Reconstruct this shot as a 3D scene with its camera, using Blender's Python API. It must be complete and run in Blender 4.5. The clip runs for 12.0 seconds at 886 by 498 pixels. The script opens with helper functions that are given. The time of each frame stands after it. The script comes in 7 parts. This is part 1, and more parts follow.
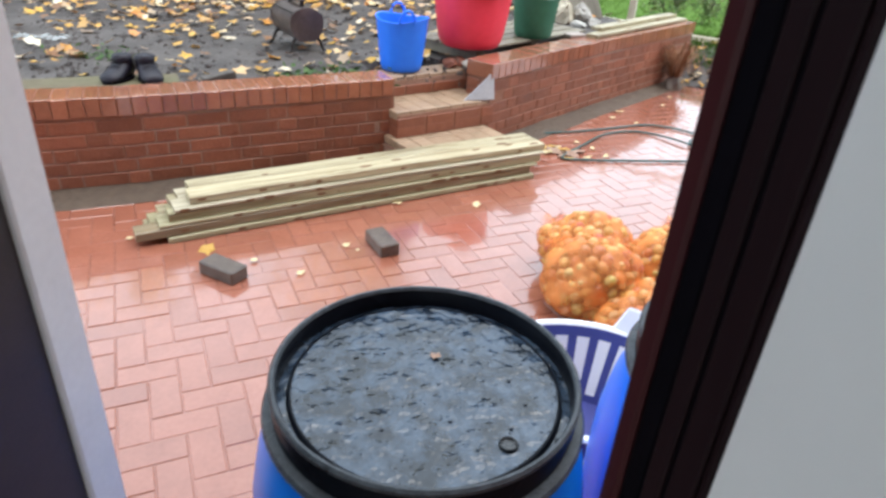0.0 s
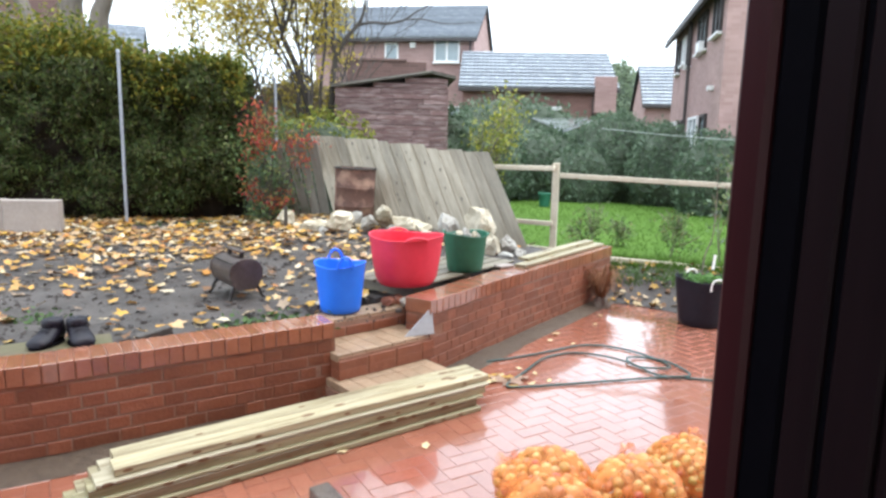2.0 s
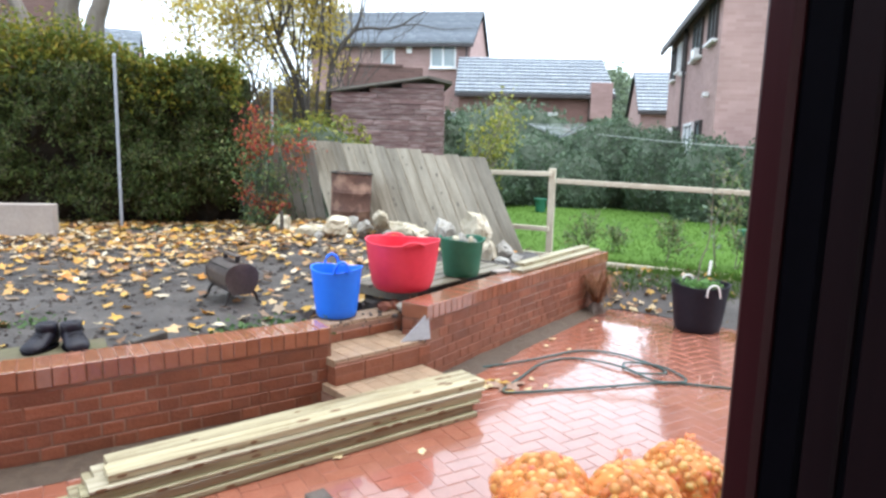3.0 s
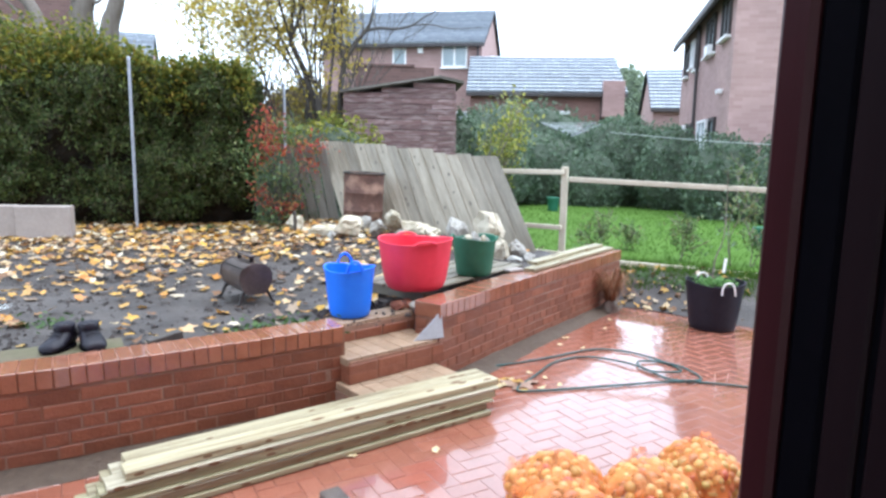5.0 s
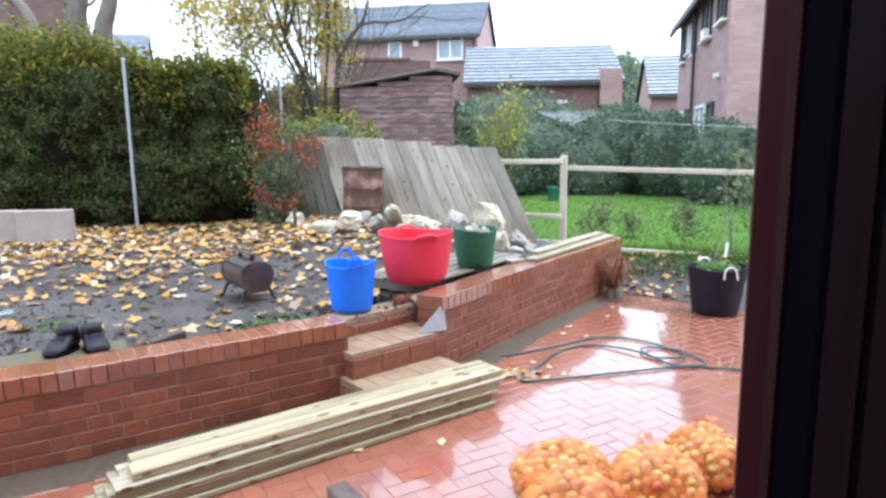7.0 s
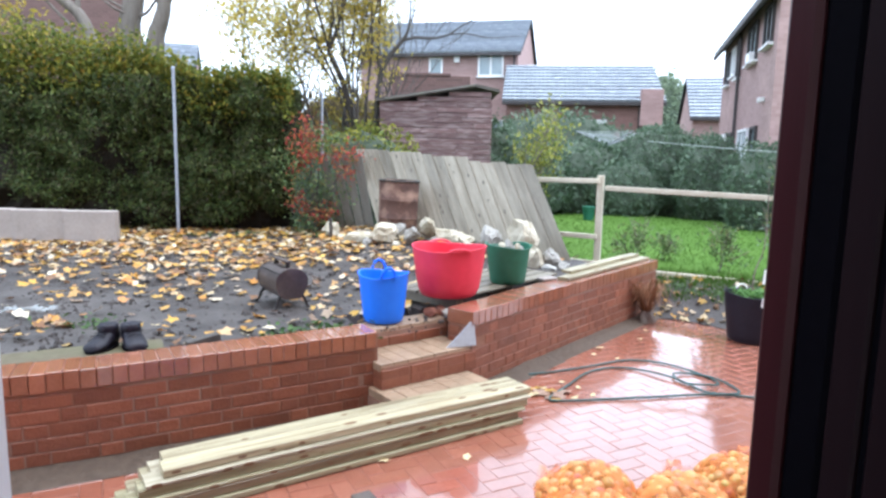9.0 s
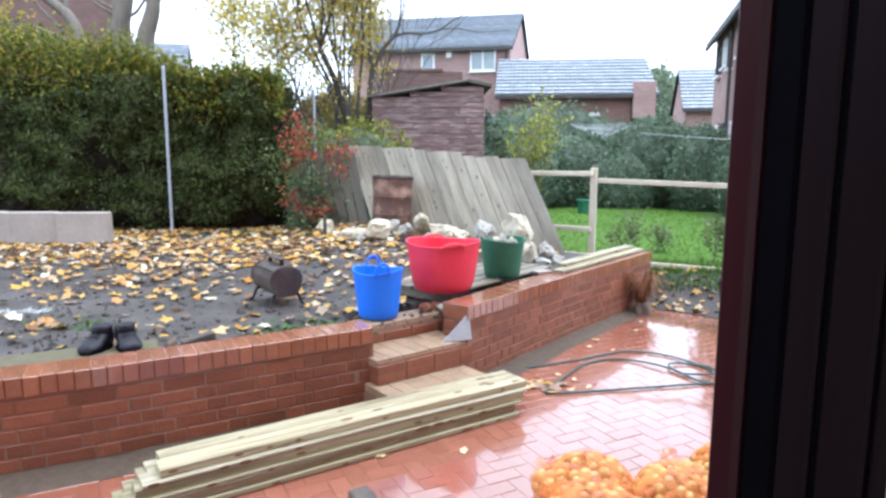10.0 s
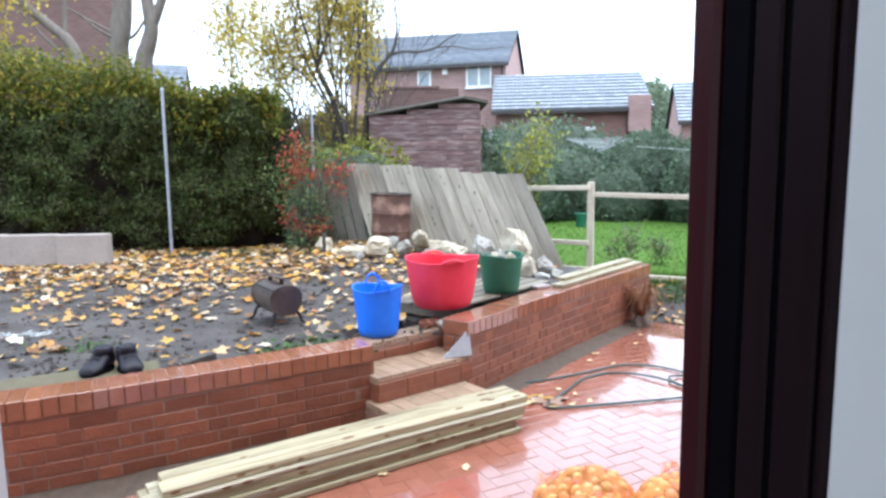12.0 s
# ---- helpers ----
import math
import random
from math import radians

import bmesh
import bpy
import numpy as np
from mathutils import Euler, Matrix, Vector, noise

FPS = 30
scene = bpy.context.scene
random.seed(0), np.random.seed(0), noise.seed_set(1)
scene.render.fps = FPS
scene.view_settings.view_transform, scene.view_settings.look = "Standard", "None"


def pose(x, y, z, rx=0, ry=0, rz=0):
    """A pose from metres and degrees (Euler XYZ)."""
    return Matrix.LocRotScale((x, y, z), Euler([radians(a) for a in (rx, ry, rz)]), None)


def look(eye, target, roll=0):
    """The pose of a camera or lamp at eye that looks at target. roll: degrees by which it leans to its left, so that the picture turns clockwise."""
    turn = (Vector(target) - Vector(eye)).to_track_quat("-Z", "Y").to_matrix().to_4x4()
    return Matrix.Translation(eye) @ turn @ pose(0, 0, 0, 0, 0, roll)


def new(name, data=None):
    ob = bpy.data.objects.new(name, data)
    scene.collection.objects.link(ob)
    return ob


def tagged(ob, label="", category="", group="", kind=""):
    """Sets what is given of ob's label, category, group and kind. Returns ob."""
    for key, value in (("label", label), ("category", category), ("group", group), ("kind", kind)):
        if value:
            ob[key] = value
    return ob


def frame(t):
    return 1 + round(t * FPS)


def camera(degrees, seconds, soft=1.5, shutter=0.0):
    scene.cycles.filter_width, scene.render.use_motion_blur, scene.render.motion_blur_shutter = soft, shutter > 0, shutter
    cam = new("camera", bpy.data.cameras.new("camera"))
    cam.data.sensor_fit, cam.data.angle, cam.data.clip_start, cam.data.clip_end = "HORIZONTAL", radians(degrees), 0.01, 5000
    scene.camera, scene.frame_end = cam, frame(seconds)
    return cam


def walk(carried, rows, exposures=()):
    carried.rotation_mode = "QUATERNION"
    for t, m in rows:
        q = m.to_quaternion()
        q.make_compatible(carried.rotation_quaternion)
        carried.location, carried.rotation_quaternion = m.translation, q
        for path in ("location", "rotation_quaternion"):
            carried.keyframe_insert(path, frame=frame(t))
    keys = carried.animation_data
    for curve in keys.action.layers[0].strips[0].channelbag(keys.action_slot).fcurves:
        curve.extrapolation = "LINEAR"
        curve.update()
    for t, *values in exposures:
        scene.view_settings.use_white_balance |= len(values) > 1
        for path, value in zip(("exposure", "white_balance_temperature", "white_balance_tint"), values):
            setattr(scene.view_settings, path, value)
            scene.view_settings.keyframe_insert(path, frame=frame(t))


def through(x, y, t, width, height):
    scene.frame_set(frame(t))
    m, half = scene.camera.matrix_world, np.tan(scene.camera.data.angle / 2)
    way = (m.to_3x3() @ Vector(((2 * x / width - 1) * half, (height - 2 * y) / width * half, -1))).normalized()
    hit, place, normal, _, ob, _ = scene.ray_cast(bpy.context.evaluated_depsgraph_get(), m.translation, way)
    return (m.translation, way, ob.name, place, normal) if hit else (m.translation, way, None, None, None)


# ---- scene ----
cam = camera(68.7, 12.0, 2.7, 0.5)
PATH = [
    (0, (0.0224, -0.07, 1.573), (0.0204, 1.682, 0.608), 4.1),
    (0.5, (-0.0046, -0.086, 1.599), (-0.0706, 1.644, 0.598), 4.1),
    (0.8, (-0.0075, -0.089, 1.64), (-0.0115, 1.673, 0.696), 4.8),
    (1, (0.0134, -0.045, 1.631), (0.1314, 1.815, 0.906), 3.6),
    (1.5, (0.0144, -0.024, 1.652), (0.1884, 1.929, 1.259), 1.2),
    (2, (0.0067, -0.024, 1.662), (0.1587, 1.944, 1.338), 1.2),
    (2.5, (0.0049, -0.016, 1.659), (0.1649, 1.953, 1.349), 1.9),
    (3, (0.0014, -0.018, 1.66), (0.1664, 1.952, 1.352), 1.4),
    (5, (-0.0008, -0.021, 1.653), (0.1262, 1.951, 1.344), 0.9),
    (5.5, (-0.0001, -0.019, 1.649), (0.1209, 1.952, 1.331), 0.8),
    (6, (-0.0012, -0.02, 1.651), (0.1178, 1.951, 1.334), 0.6),
    (6.5, (0.0030, -0.02, 1.649), (0.1350, 1.949, 1.325), 0.6),
    (7, (0.0070, -0.015, 1.647), (0.1290, 1.953, 1.317), -0.8),
    (7.2, (0.0100, -0.023, 1.645), (0.1200, 1.951, 1.343), -0.9),
    (9, (0.0039, -0.036, 1.647), (0.0249, 1.943, 1.362), 1.1),
    (9.5, (0.0101, -0.036, 1.641), (0.0361, 1.943, 1.351), 0.7),
    (10, (0.0180, -0.036, 1.638), (0.0520, 1.942, 1.341), 0.1),
    (10.5, (0.0170, -0.043, 1.638), (0.0480, 1.933, 1.329), -0.3),
    (11, (0.0209, -0.041, 1.639), (0.0469, 1.937, 1.347), -0.7),
    (11.5, (0.0200, -0.057, 1.649), (0.0500, 1.927, 1.391), -0.5),
    (12, (0.0204, -0.062, 1.65), (0.0574, 1.922, 1.4), -0.8),
]
walk(cam, [(t, look(eye, target, roll)) for t, eye, target, roll in PATH], [(0, 1.47, 6400, 9), (0.5, 1.42, 6400, 9), (1.5, 1.55, 6450, 9), (2.5, 1.56, 6400, 9), (5, 1.60, 5900, 10), (12, 1.62, 5900, 11)])

# ---------- light ----------
world = bpy.data.worlds.new("overcast_sky")
scene.world = world
world.use_nodes = True
wn, wl = world.node_tree.nodes, world.node_tree.links
sky = wn.new("ShaderNodeTexSky")
sky.sky_type, sky.sun_disc = "NISHITA", False
sky.sun_elevation, sky.sun_rotation = radians(75), radians(112)
sky.air_density, sky.dust_density = 1.0, 4.0
grey = wn.new("ShaderNodeHueSaturation")
grey.inputs["Saturation"].default_value = 0.22
wl.new(sky.outputs["Color"], grey.inputs["Color"])
cloud = wn.new("ShaderNodeMix")
cloud.data_type = "RGBA"
cloud.inputs[0].default_value = 0.72
cloud.inputs[7].default_value = (8.7, 10.1, 11.5, 1)
wl.new(grey.outputs["Color"], cloud.inputs[6])
wl.new(cloud.outputs[2], wn["Background"].inputs["Color"])
wn["Background"].inputs["Strength"].default_value = 0.112

sun = new("sun", bpy.data.lights.new("sun", "SUN"))
sun.data.energy, sun.data.angle, sun.data.color = 1.05, radians(60), (1.0, 0.98, 0.95)
sun.matrix_world = look((0, 0, 20), (-5, 2, 0))

# ---------- materials ----------
def mat(name, c1, c2, scale=8.0, rough=0.6, bump=0.15, metal=0.0, vary=0.12, fine=7.0, stain=None, stain_scale=1.2, stain_amount=0.5, rough2=None, coat=0.0, space="Object", stretch=(1, 1, 1), spec=0.5):
    m = bpy.data.materials.new(name)
    m.use_nodes = True
    n, l = m.node_tree.nodes, m.node_tree.links
    b = n["Principled BSDF"]
    tc = n.new("ShaderNodeTexCoord")
    mp = n.new("ShaderNodeMapping")
    mp.inputs["Scale"].default_value = stretch
    l.new(tc.outputs[space], mp.inputs["Vector"])
    oi = n.new("ShaderNodeObjectInfo")
    off = n.new("ShaderNodeVectorMath")
    off.operation = "SCALE"
    off.inputs[0].default_value = (37.0, 19.0, 53.0)
    l.new(oi.outputs["Random"], off.inputs["Scale"])
    add = n.new("ShaderNodeVectorMath")
    l.new(mp.outputs["Vector"], add.inputs[0])
    l.new(off.outputs["Vector"], add.inputs[1])

    def tex(s, d=4.0):
        t = n.new("ShaderNodeTexNoise")
        t.inputs["Scale"].default_value, t.inputs["Detail"].default_value = s, d
        l.new(add.outputs["Vector"], t.inputs["Vector"])
        return t.outputs["Fac"]

    def ramp(v, a, c):
        r = n.new("ShaderNodeMapRange")
        r.inputs["From Min"].default_value, r.inputs["From Max"].default_value = a, c
        l.new(v, r.inputs["Value"])
        return r.outputs["Result"]

    big, small = tex(scale), tex(scale * fine, 6.0)
    mixf = n.new("ShaderNodeMath")
    mixf.operation = "MULTIPLY_ADD"
    mixf.inputs[1].default_value = 0.55
    l.new(ramp(big, 0.3, 0.7), mixf.inputs[0])
    half = n.new("ShaderNodeMath")
    half.operation = "MULTIPLY"
    half.inputs[1].default_value = 0.45
    l.new(ramp(small, 0.3, 0.7), half.inputs[0])
    l.new(half.outputs[0], mixf.inputs[2])
    mix = n.new("ShaderNodeMix")
    mix.data_type = "RGBA"
    l.new(mixf.outputs[0], mix.inputs[0])
    mix.inputs[6].default_value, mix.inputs[7].default_value = (*c1, 1), (*c2, 1)
    col = mix.outputs[2]
    if stain:
        sm = n.new("ShaderNodeMix")
        sm.data_type = "RGBA"
        fac = n.new("ShaderNodeMath")
        fac.operation = "MULTIPLY"
        fac.inputs[1].default_value = stain_amount
        l.new(ramp(tex(stain_scale, 5.0), 0.48, 0.66), fac.inputs[0])
        l.new(fac.outputs[0], sm.inputs[0])
        l.new(col, sm.inputs[6])
        sm.inputs[7].default_value = (*stain, 1)
        col = sm.outputs[2]
    if vary:
        hs = n.new("ShaderNodeHueSaturation")
        vr = n.new("ShaderNodeMapRange")
        vr.inputs["To Min"].default_value, vr.inputs["To Max"].default_value = 1 - vary, 1 + vary
        l.new(oi.outputs["Random"], vr.inputs["Value"])
        l.new(vr.outputs["Result"], hs.inputs["Value"])
        l.new(col, hs.inputs["Color"])
        col = hs.outputs["Color"]
    l.new(col, b.inputs["Base Color"])
    rr = n.new("ShaderNodeMapRange")
    rr.inputs["To Min"].default_value = rough if rough2 is None else rough2
    rr.inputs["To Max"].default_value = rough
    l.new(ramp(tex(stain_scale * 1.7, 3.0), 0.35, 0.65), rr.inputs["Value"])
    l.new(rr.outputs["Result"], b.inputs["Roughness"])
    b.inputs["Metallic"].default_value = metal
    b.inputs["Coat Weight"].default_value = coat
    b.inputs["Coat Roughness"].default_value = 0.05
    b.inputs["Coat IOR"].default_value = 1.55
    b.inputs["Specular IOR Level"].default_value = spec
    if bump:
        bp = n.new("ShaderNodeBump")
        bp.inputs["Strength"].default_value, bp.inputs["Distance"].default_value = bump, 0.01
        l.new(mixf.outputs[0], bp.inputs["Height"])
        l.new(bp.outputs["Normal"], b.inputs["Normal"])
    return m


def island_mat(name, stops, rough=0.6, through=0.25, spec=0.3, single=False):
    """Leaves and chips: each island, or each single object, takes its own colour from the stops."""
    m = bpy.data.materials.new(name)
    m.use_nodes = True
    n, l = m.node_tree.nodes, m.node_tree.links
    b = n["Principled BSDF"]
    g = n.new("ShaderNodeNewGeometry")
    r = n.new("ShaderNodeValToRGB")
    els = r.color_ramp.elements
    els[0].position, els[0].color = 0.0, (*stops[0], 1)
    els[1].position, els[1].color = 1.0, (*stops[-1], 1)
    for i, c in enumerate(stops[1:-1], 1):
        e = els.new(i / (len(stops) - 1))
        e.color = (*c, 1)
    oi = n.new("ShaderNodeObjectInfo")
    l.new(oi.outputs["Random"] if single else g.outputs["Random Per Island"], r.inputs["Fac"])
    l.new(r.outputs["Color"], b.inputs["Base Color"])
    b.inputs["Roughness"].default_value = rough
    b.inputs["Specular IOR Level"].default_value = spec
    if through:
        tr = n.new("ShaderNodeBsdfTranslucent")
        l.new(r.outputs["Color"], tr.inputs["Color"])
        mx = n.new("ShaderNodeMixShader")
        mx.inputs[0].default_value = through
        l.new(b.outputs[0], mx.inputs[1])
        l.new(tr.outputs[0], mx.inputs[2])
        l.new(mx.outputs[0], n["Material Output"].inputs["Surface"])
    return m


def brick_mat(name, a, b2, mortar, width=0.225, height=0.075, space="Object"):
    """Brickwork too far off to build brick by brick; laid by the longer horizontal run and the height."""
    m = bpy.data.materials.new(name)
    m.use_nodes = True
    n, l = m.node_tree.nodes, m.node_tree.links
    b = n["Principled BSDF"]
    tc = n.new("ShaderNodeTexCoord")
    sep, comb, su = n.new("ShaderNodeSeparateXYZ"), n.new("ShaderNodeCombineXYZ"), n.new("ShaderNodeMath")
    l.new(tc.outputs["Object"], sep.inputs[0])
    l.new(sep.outputs["X"], su.inputs[0])
    l.new(sep.outputs["Y"], su.inputs[1])
    l.new(su.outputs[0], comb.inputs["X"])
    l.new(sep.outputs["Z"], comb.inputs["Y"])
    br = n.new("ShaderNodeTexBrick")
    l.new(comb.outputs[0], br.inputs["Vector"])
    br.inputs["Scale"].default_value = 1.0
    br.inputs["Brick Width"].default_value, br.inputs["Row Height"].default_value = width, height
    br.inputs["Mortar Size"].default_value = 0.005
    br.inputs["Color1"].default_value, br.inputs["Color2"].default_value, br.inputs["Mortar"].default_value = (*a, 1), (*b2, 1), (*mortar, 1)
    nz = n.new("ShaderNodeTexNoise")
    nz.inputs["Scale"].default_value, nz.inputs["Detail"].default_value = 1.3, 6.0
    l.new(tc.outputs["Object"], nz.inputs["Vector"])
    hs, mr = n.new("ShaderNodeHueSaturation"), n.new("ShaderNodeMapRange")
    mr.inputs["To Min"].default_value, mr.inputs["To Max"].default_value = 0.75, 1.25
    l.new(nz.outputs["Fac"], mr.inputs["Value"])
    l.new(mr.outputs["Result"], hs.inputs["Value"])
    l.new(br.outputs["Color"], hs.inputs["Color"])
    l.new(hs.outputs["Color"], b.inputs["Base Color"])
    b.inputs["Roughness"].default_value = 0.85
    bp = n.new("ShaderNodeBump")
    bp.inputs["Strength"].default_value, bp.inputs["Distance"].default_value = 0.5, 0.01
    bp.invert = True
    l.new(br.outputs["Fac"], bp.inputs["Height"])
    l.new(bp.outputs["Normal"], b.inputs["Normal"])
    return m


M_PAVER = mat("wet_red_paver", (0.25, 0.086, 0.052), (0.335, 0.128, 0.082), 9, 0.26, 0.05, vary=0.08, rough2=0.08, stain=(0.22, 0.078, 0.050), stain_scale=2.0, stain_amount=0.4, coat=1.0, spec=0.4)
M_JOINT = mat("wet_joint_sand", (0.245, 0.090, 0.060), (0.32, 0.133, 0.094), 20, 0.3, 0.1, vary=0, rough2=0.12, coat=1.0, spec=0.4)
M_BRICK = mat("red_facing_brick", (0.185, 0.058, 0.029), (0.275, 0.100, 0.054), 10, 0.6, 0.4, vary=0.22, stain=(0.145, 0.050, 0.028), stain_scale=5, stain_amount=0.5, rough2=0.4)
# Same brick as the wall; base raised for the stronger light on top.
M_COPING = mat("wet_coping_brick", (0.235, 0.086, 0.046), (0.34, 0.138, 0.080), 9, 0.26, 0.12, vary=0.14, rough2=0.10, coat=0.9)
M_MORTAR = mat("brick_stained_mortar", (0.20, 0.088, 0.052), (0.275, 0.140, 0.092), 5, 0.9, 0.4, vary=0, stain=(0.33, 0.26, 0.21), stain_scale=1.6, stain_amount=0.55)
M_TREAD = mat("worn_step_brick", (0.25, 0.165, 0.105), (0.38, 0.270, 0.18), 7, 0.5, 0.3, vary=0.07, stain=(0.19, 0.14, 0.09), stain_scale=6, stain_amount=0.6, rough2=0.3)
M_SOIL = mat("wet_dark_soil", (0.025, 0.020, 0.018), (0.066, 0.054, 0.049), 5, 0.75, 1.0, vary=0, fine=9, stain=(0.098, 0.085, 0.078), stain_scale=1.5, stain_amount=0.6, rough2=0.5)
M_GRAVEL = mat("wet_gritty_dirt", (0.055, 0.036, 0.025), (0.13, 0.092, 0.062), 22, 0.7, 0.9, vary=0, rough2=0.45)
M_LAWN = mat("lawn_turf", (0.060, 0.122, 0.020), (0.090, 0.165, 0.030), 1.1, 0.9, 0.6, vary=0, fine=30, spec=0.1)
M_GROUND = mat("garden_ground", (0.05, 0.07, 0.03), (0.10, 0.12, 0.05), 0.8, 0.9, 0.5, vary=0)
M_PLANK = mat("pale_treated_timber", (0.29, 0.245, 0.145), (0.46, 0.41, 0.27), 3.0, 0.45, 0.35, vary=0.2, stretch=(0.35, 6, 6), stain=(0.16, 0.12, 0.06), stain_scale=5.0, stain_amount=0.8, rough2=0.25)
M_PLANKW = mat("bleached_timber", (0.33, 0.29, 0.195), (0.50, 0.455, 0.335), 3.0, 0.45, 0.35, vary=0.12, stretch=(0.35, 6, 6), stain=(0.19, 0.15, 0.085), stain_scale=4.5, stain_amount=0.7, rough2=0.3)
M_PLANKO = mat("grey_olive_wet_timber", (0.22, 0.195, 0.105), (0.40, 0.365, 0.235), 3.0, 0.45, 0.25, vary=0.15, stretch=(0.35, 6, 6), stain=(0.11, 0.09, 0.035), stain_scale=3.0, stain_amount=0.8, rough2=0.25)
M_KNOT = mat("timber_knot", (0.12, 0.06, 0.025), (0.20, 0.11, 0.05), 40, 0.6, 0.1, vary=0)
M_KNOTGREY = mat("weathered_knot", (0.10, 0.085, 0.065), (0.16, 0.14, 0.11), 40, 0.6, 0.1, vary=0)
M_FENCE = mat("weathered_fence_board", (0.185, 0.163, 0.124), (0.37, 0.335, 0.268), 3.0, 0.6, 0.3, vary=0.28, stretch=(0.6, 7, 7), stain=(0.145, 0.122, 0.084), stain_scale=2.2, stain_amount=0.6)
M_OLDBOARD = mat("old_grey_board", (0.13, 0.12, 0.10), (0.25, 0.235, 0.20), 3.0, 0.7, 0.3, vary=0.2, stretch=(0.6, 7, 7))
M_SEEDLING = island_mat("bright_seedling", [(0.07, 0.16, 0.04), (0.11, 0.24, 0.06), (0.16, 0.30, 0.08)], 0.6, 0.3)
M_RAIL = mat("pale_rail_timber", (0.46, 0.41, 0.31), (0.62, 0.57, 0.46), 3.0, 0.6, 0.2, vary=0.1, stretch=(2, 2, 2))
M_PALLET = mat("grey_pallet_wood", (0.11, 0.095, 0.065), (0.22, 0.195, 0.15), 4, 0.45, 0.3, vary=0.15, rough2=0.25)
M_SLEEPER = mat("mossy_timber_edging", (0.085, 0.072, 0.045), (0.16, 0.14, 0.092), 3, 0.8, 0.3, vary=0.1, stain=(0.09, 0.10, 0.045), stain_scale=3, stain_amount=0.6, spec=0.2)
M_BLUE = mat("blue_plastic", (0.006, 0.20, 0.86), (0.010, 0.23, 0.94), 3, 0.38, 0.03, vary=0, rough2=0.28)
M_BLUETUB = mat("bright_blue_rubber", (0.012, 0.16, 0.86), (0.02, 0.20, 0.92), 3, 0.5, 0.03, vary=0)
M_RED = mat("red_rubber", (0.68, 0.026, 0.060), (0.78, 0.046, 0.090), 3, 0.5, 0.03, vary=0, stain=(0.52, 0.025, 0.045), stain_scale=4, stain_amount=0.3)
M_GREEN = mat("dark_green_rubber", (0.010, 0.10, 0.055), (0.02, 0.14, 0.08), 3, 0.5, 0.03, vary=0)
M_BLACK = mat("black_plastic", (0.003, 0.004, 0.007), (0.008, 0.010, 0.015), 6, 0.36, 0.06, vary=0, rough2=0.25, spec=0.08)
M_LID = mat("wet_lid_rim", (0.007, 0.008, 0.010), (0.026, 0.031, 0.036), 26, 0.35, 0.3, vary=0, stain=(0.09, 0.105, 0.11), stain_scale=22, stain_amount=0.35, rough2=0.12)
M_POT = mat("black_rubber_pot", (0.007, 0.0065, 0.013), (0.016, 0.015, 0.025), 5, 0.55, 0.05, vary=0, spec=0.25)
M_WHITE = mat("white_plastic", (0.88, 0.88, 0.88), (0.92, 0.92, 0.92), 4, 0.4, 0.02, vary=0)
M_ROPE = mat("white_rope", (0.76, 0.76, 0.74), (0.84, 0.84, 0.82), 60, 0.8, 0.3, vary=0)
M_PURPLE = mat("violet_blue_plastic", (0.040, 0.046, 0.185), (0.055, 0.062, 0.24), 3, 0.4, 0.03, vary=0)
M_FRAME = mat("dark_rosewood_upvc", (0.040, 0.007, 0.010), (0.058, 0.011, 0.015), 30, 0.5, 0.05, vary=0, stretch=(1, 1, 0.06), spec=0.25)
# Darker copy of the frame plastic; the shade on inner faces is painted in.
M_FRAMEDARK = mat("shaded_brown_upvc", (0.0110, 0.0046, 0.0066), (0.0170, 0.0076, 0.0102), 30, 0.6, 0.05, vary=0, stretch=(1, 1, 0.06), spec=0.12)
M_SEAL = mat("black_rubber_seal", (0.0022, 0.0018, 0.0035), (0.004, 0.0032, 0.006), 30, 0.8, 0.05, vary=0, spec=0.06)
M_PLASTER = mat("white_painted_plaster", (0.80, 0.80, 0.80), (0.85, 0.85, 0.85), 3, 0.7, 0.05, vary=0, stain=(0.74, 0.74, 0.75), stain_scale=2.5, stain_amount=0.4)
M_DOORFACE = mat("dark_door_face", (0.022, 0.015, 0.013), (0.034, 0.024, 0.021), 20, 0.5, 0.05, vary=0)
# Pale tone stands in for skylight on the door's free edge.
M_DOOREDGE = mat("pale_door_edge", (0.58, 0.57, 0.57), (0.66, 0.65, 0.65), 10, 0.55, 0.05, vary=0)
M_CONCRETE = mat("pale_concrete", (0.27, 0.232, 0.208), (0.37, 0.322, 0.292), 4, 0.85, 0.3, vary=0.05, stain=(0.35, 0.295, 0.265), stain_scale=3, stain_amount=0.4)
M_SLATE = mat("grey_slate_stone", (0.30, 0.31, 0.33), (0.42, 0.44, 0.47), 6, 0.55, 0.2, vary=0)
M_BLOCK = mat("wet_charcoal_paver", (0.06, 0.044, 0.034), (0.135, 0.105, 0.085), 14, 0.4, 0.25, vary=0.1, rough2=0.2)
M_ROCK = mat("cream_limestone", (0.36, 0.31, 0.22), (0.66, 0.605, 0.49), 7, 0.85, 0.9, vary=0.15, stain=(0.23, 0.195, 0.11), stain_scale=6, stain_amount=0.6)
M_ROCKG = mat("grey_rubble", (0.20, 0.19, 0.17), (0.42, 0.405, 0.37), 6, 0.85, 0.8, vary=0.18, stain=(0.14, 0.12, 0.08), stain_scale=7, stain_amount=0.6)
M_RUST = mat("rusty_steel", (0.060, 0.030, 0.024), (0.135, 0.066, 0.048), 6, 0.75, 0.5, vary=0, stain=(0.40, 0.25, 0.18), stain_scale=5, stain_amount=0.7)
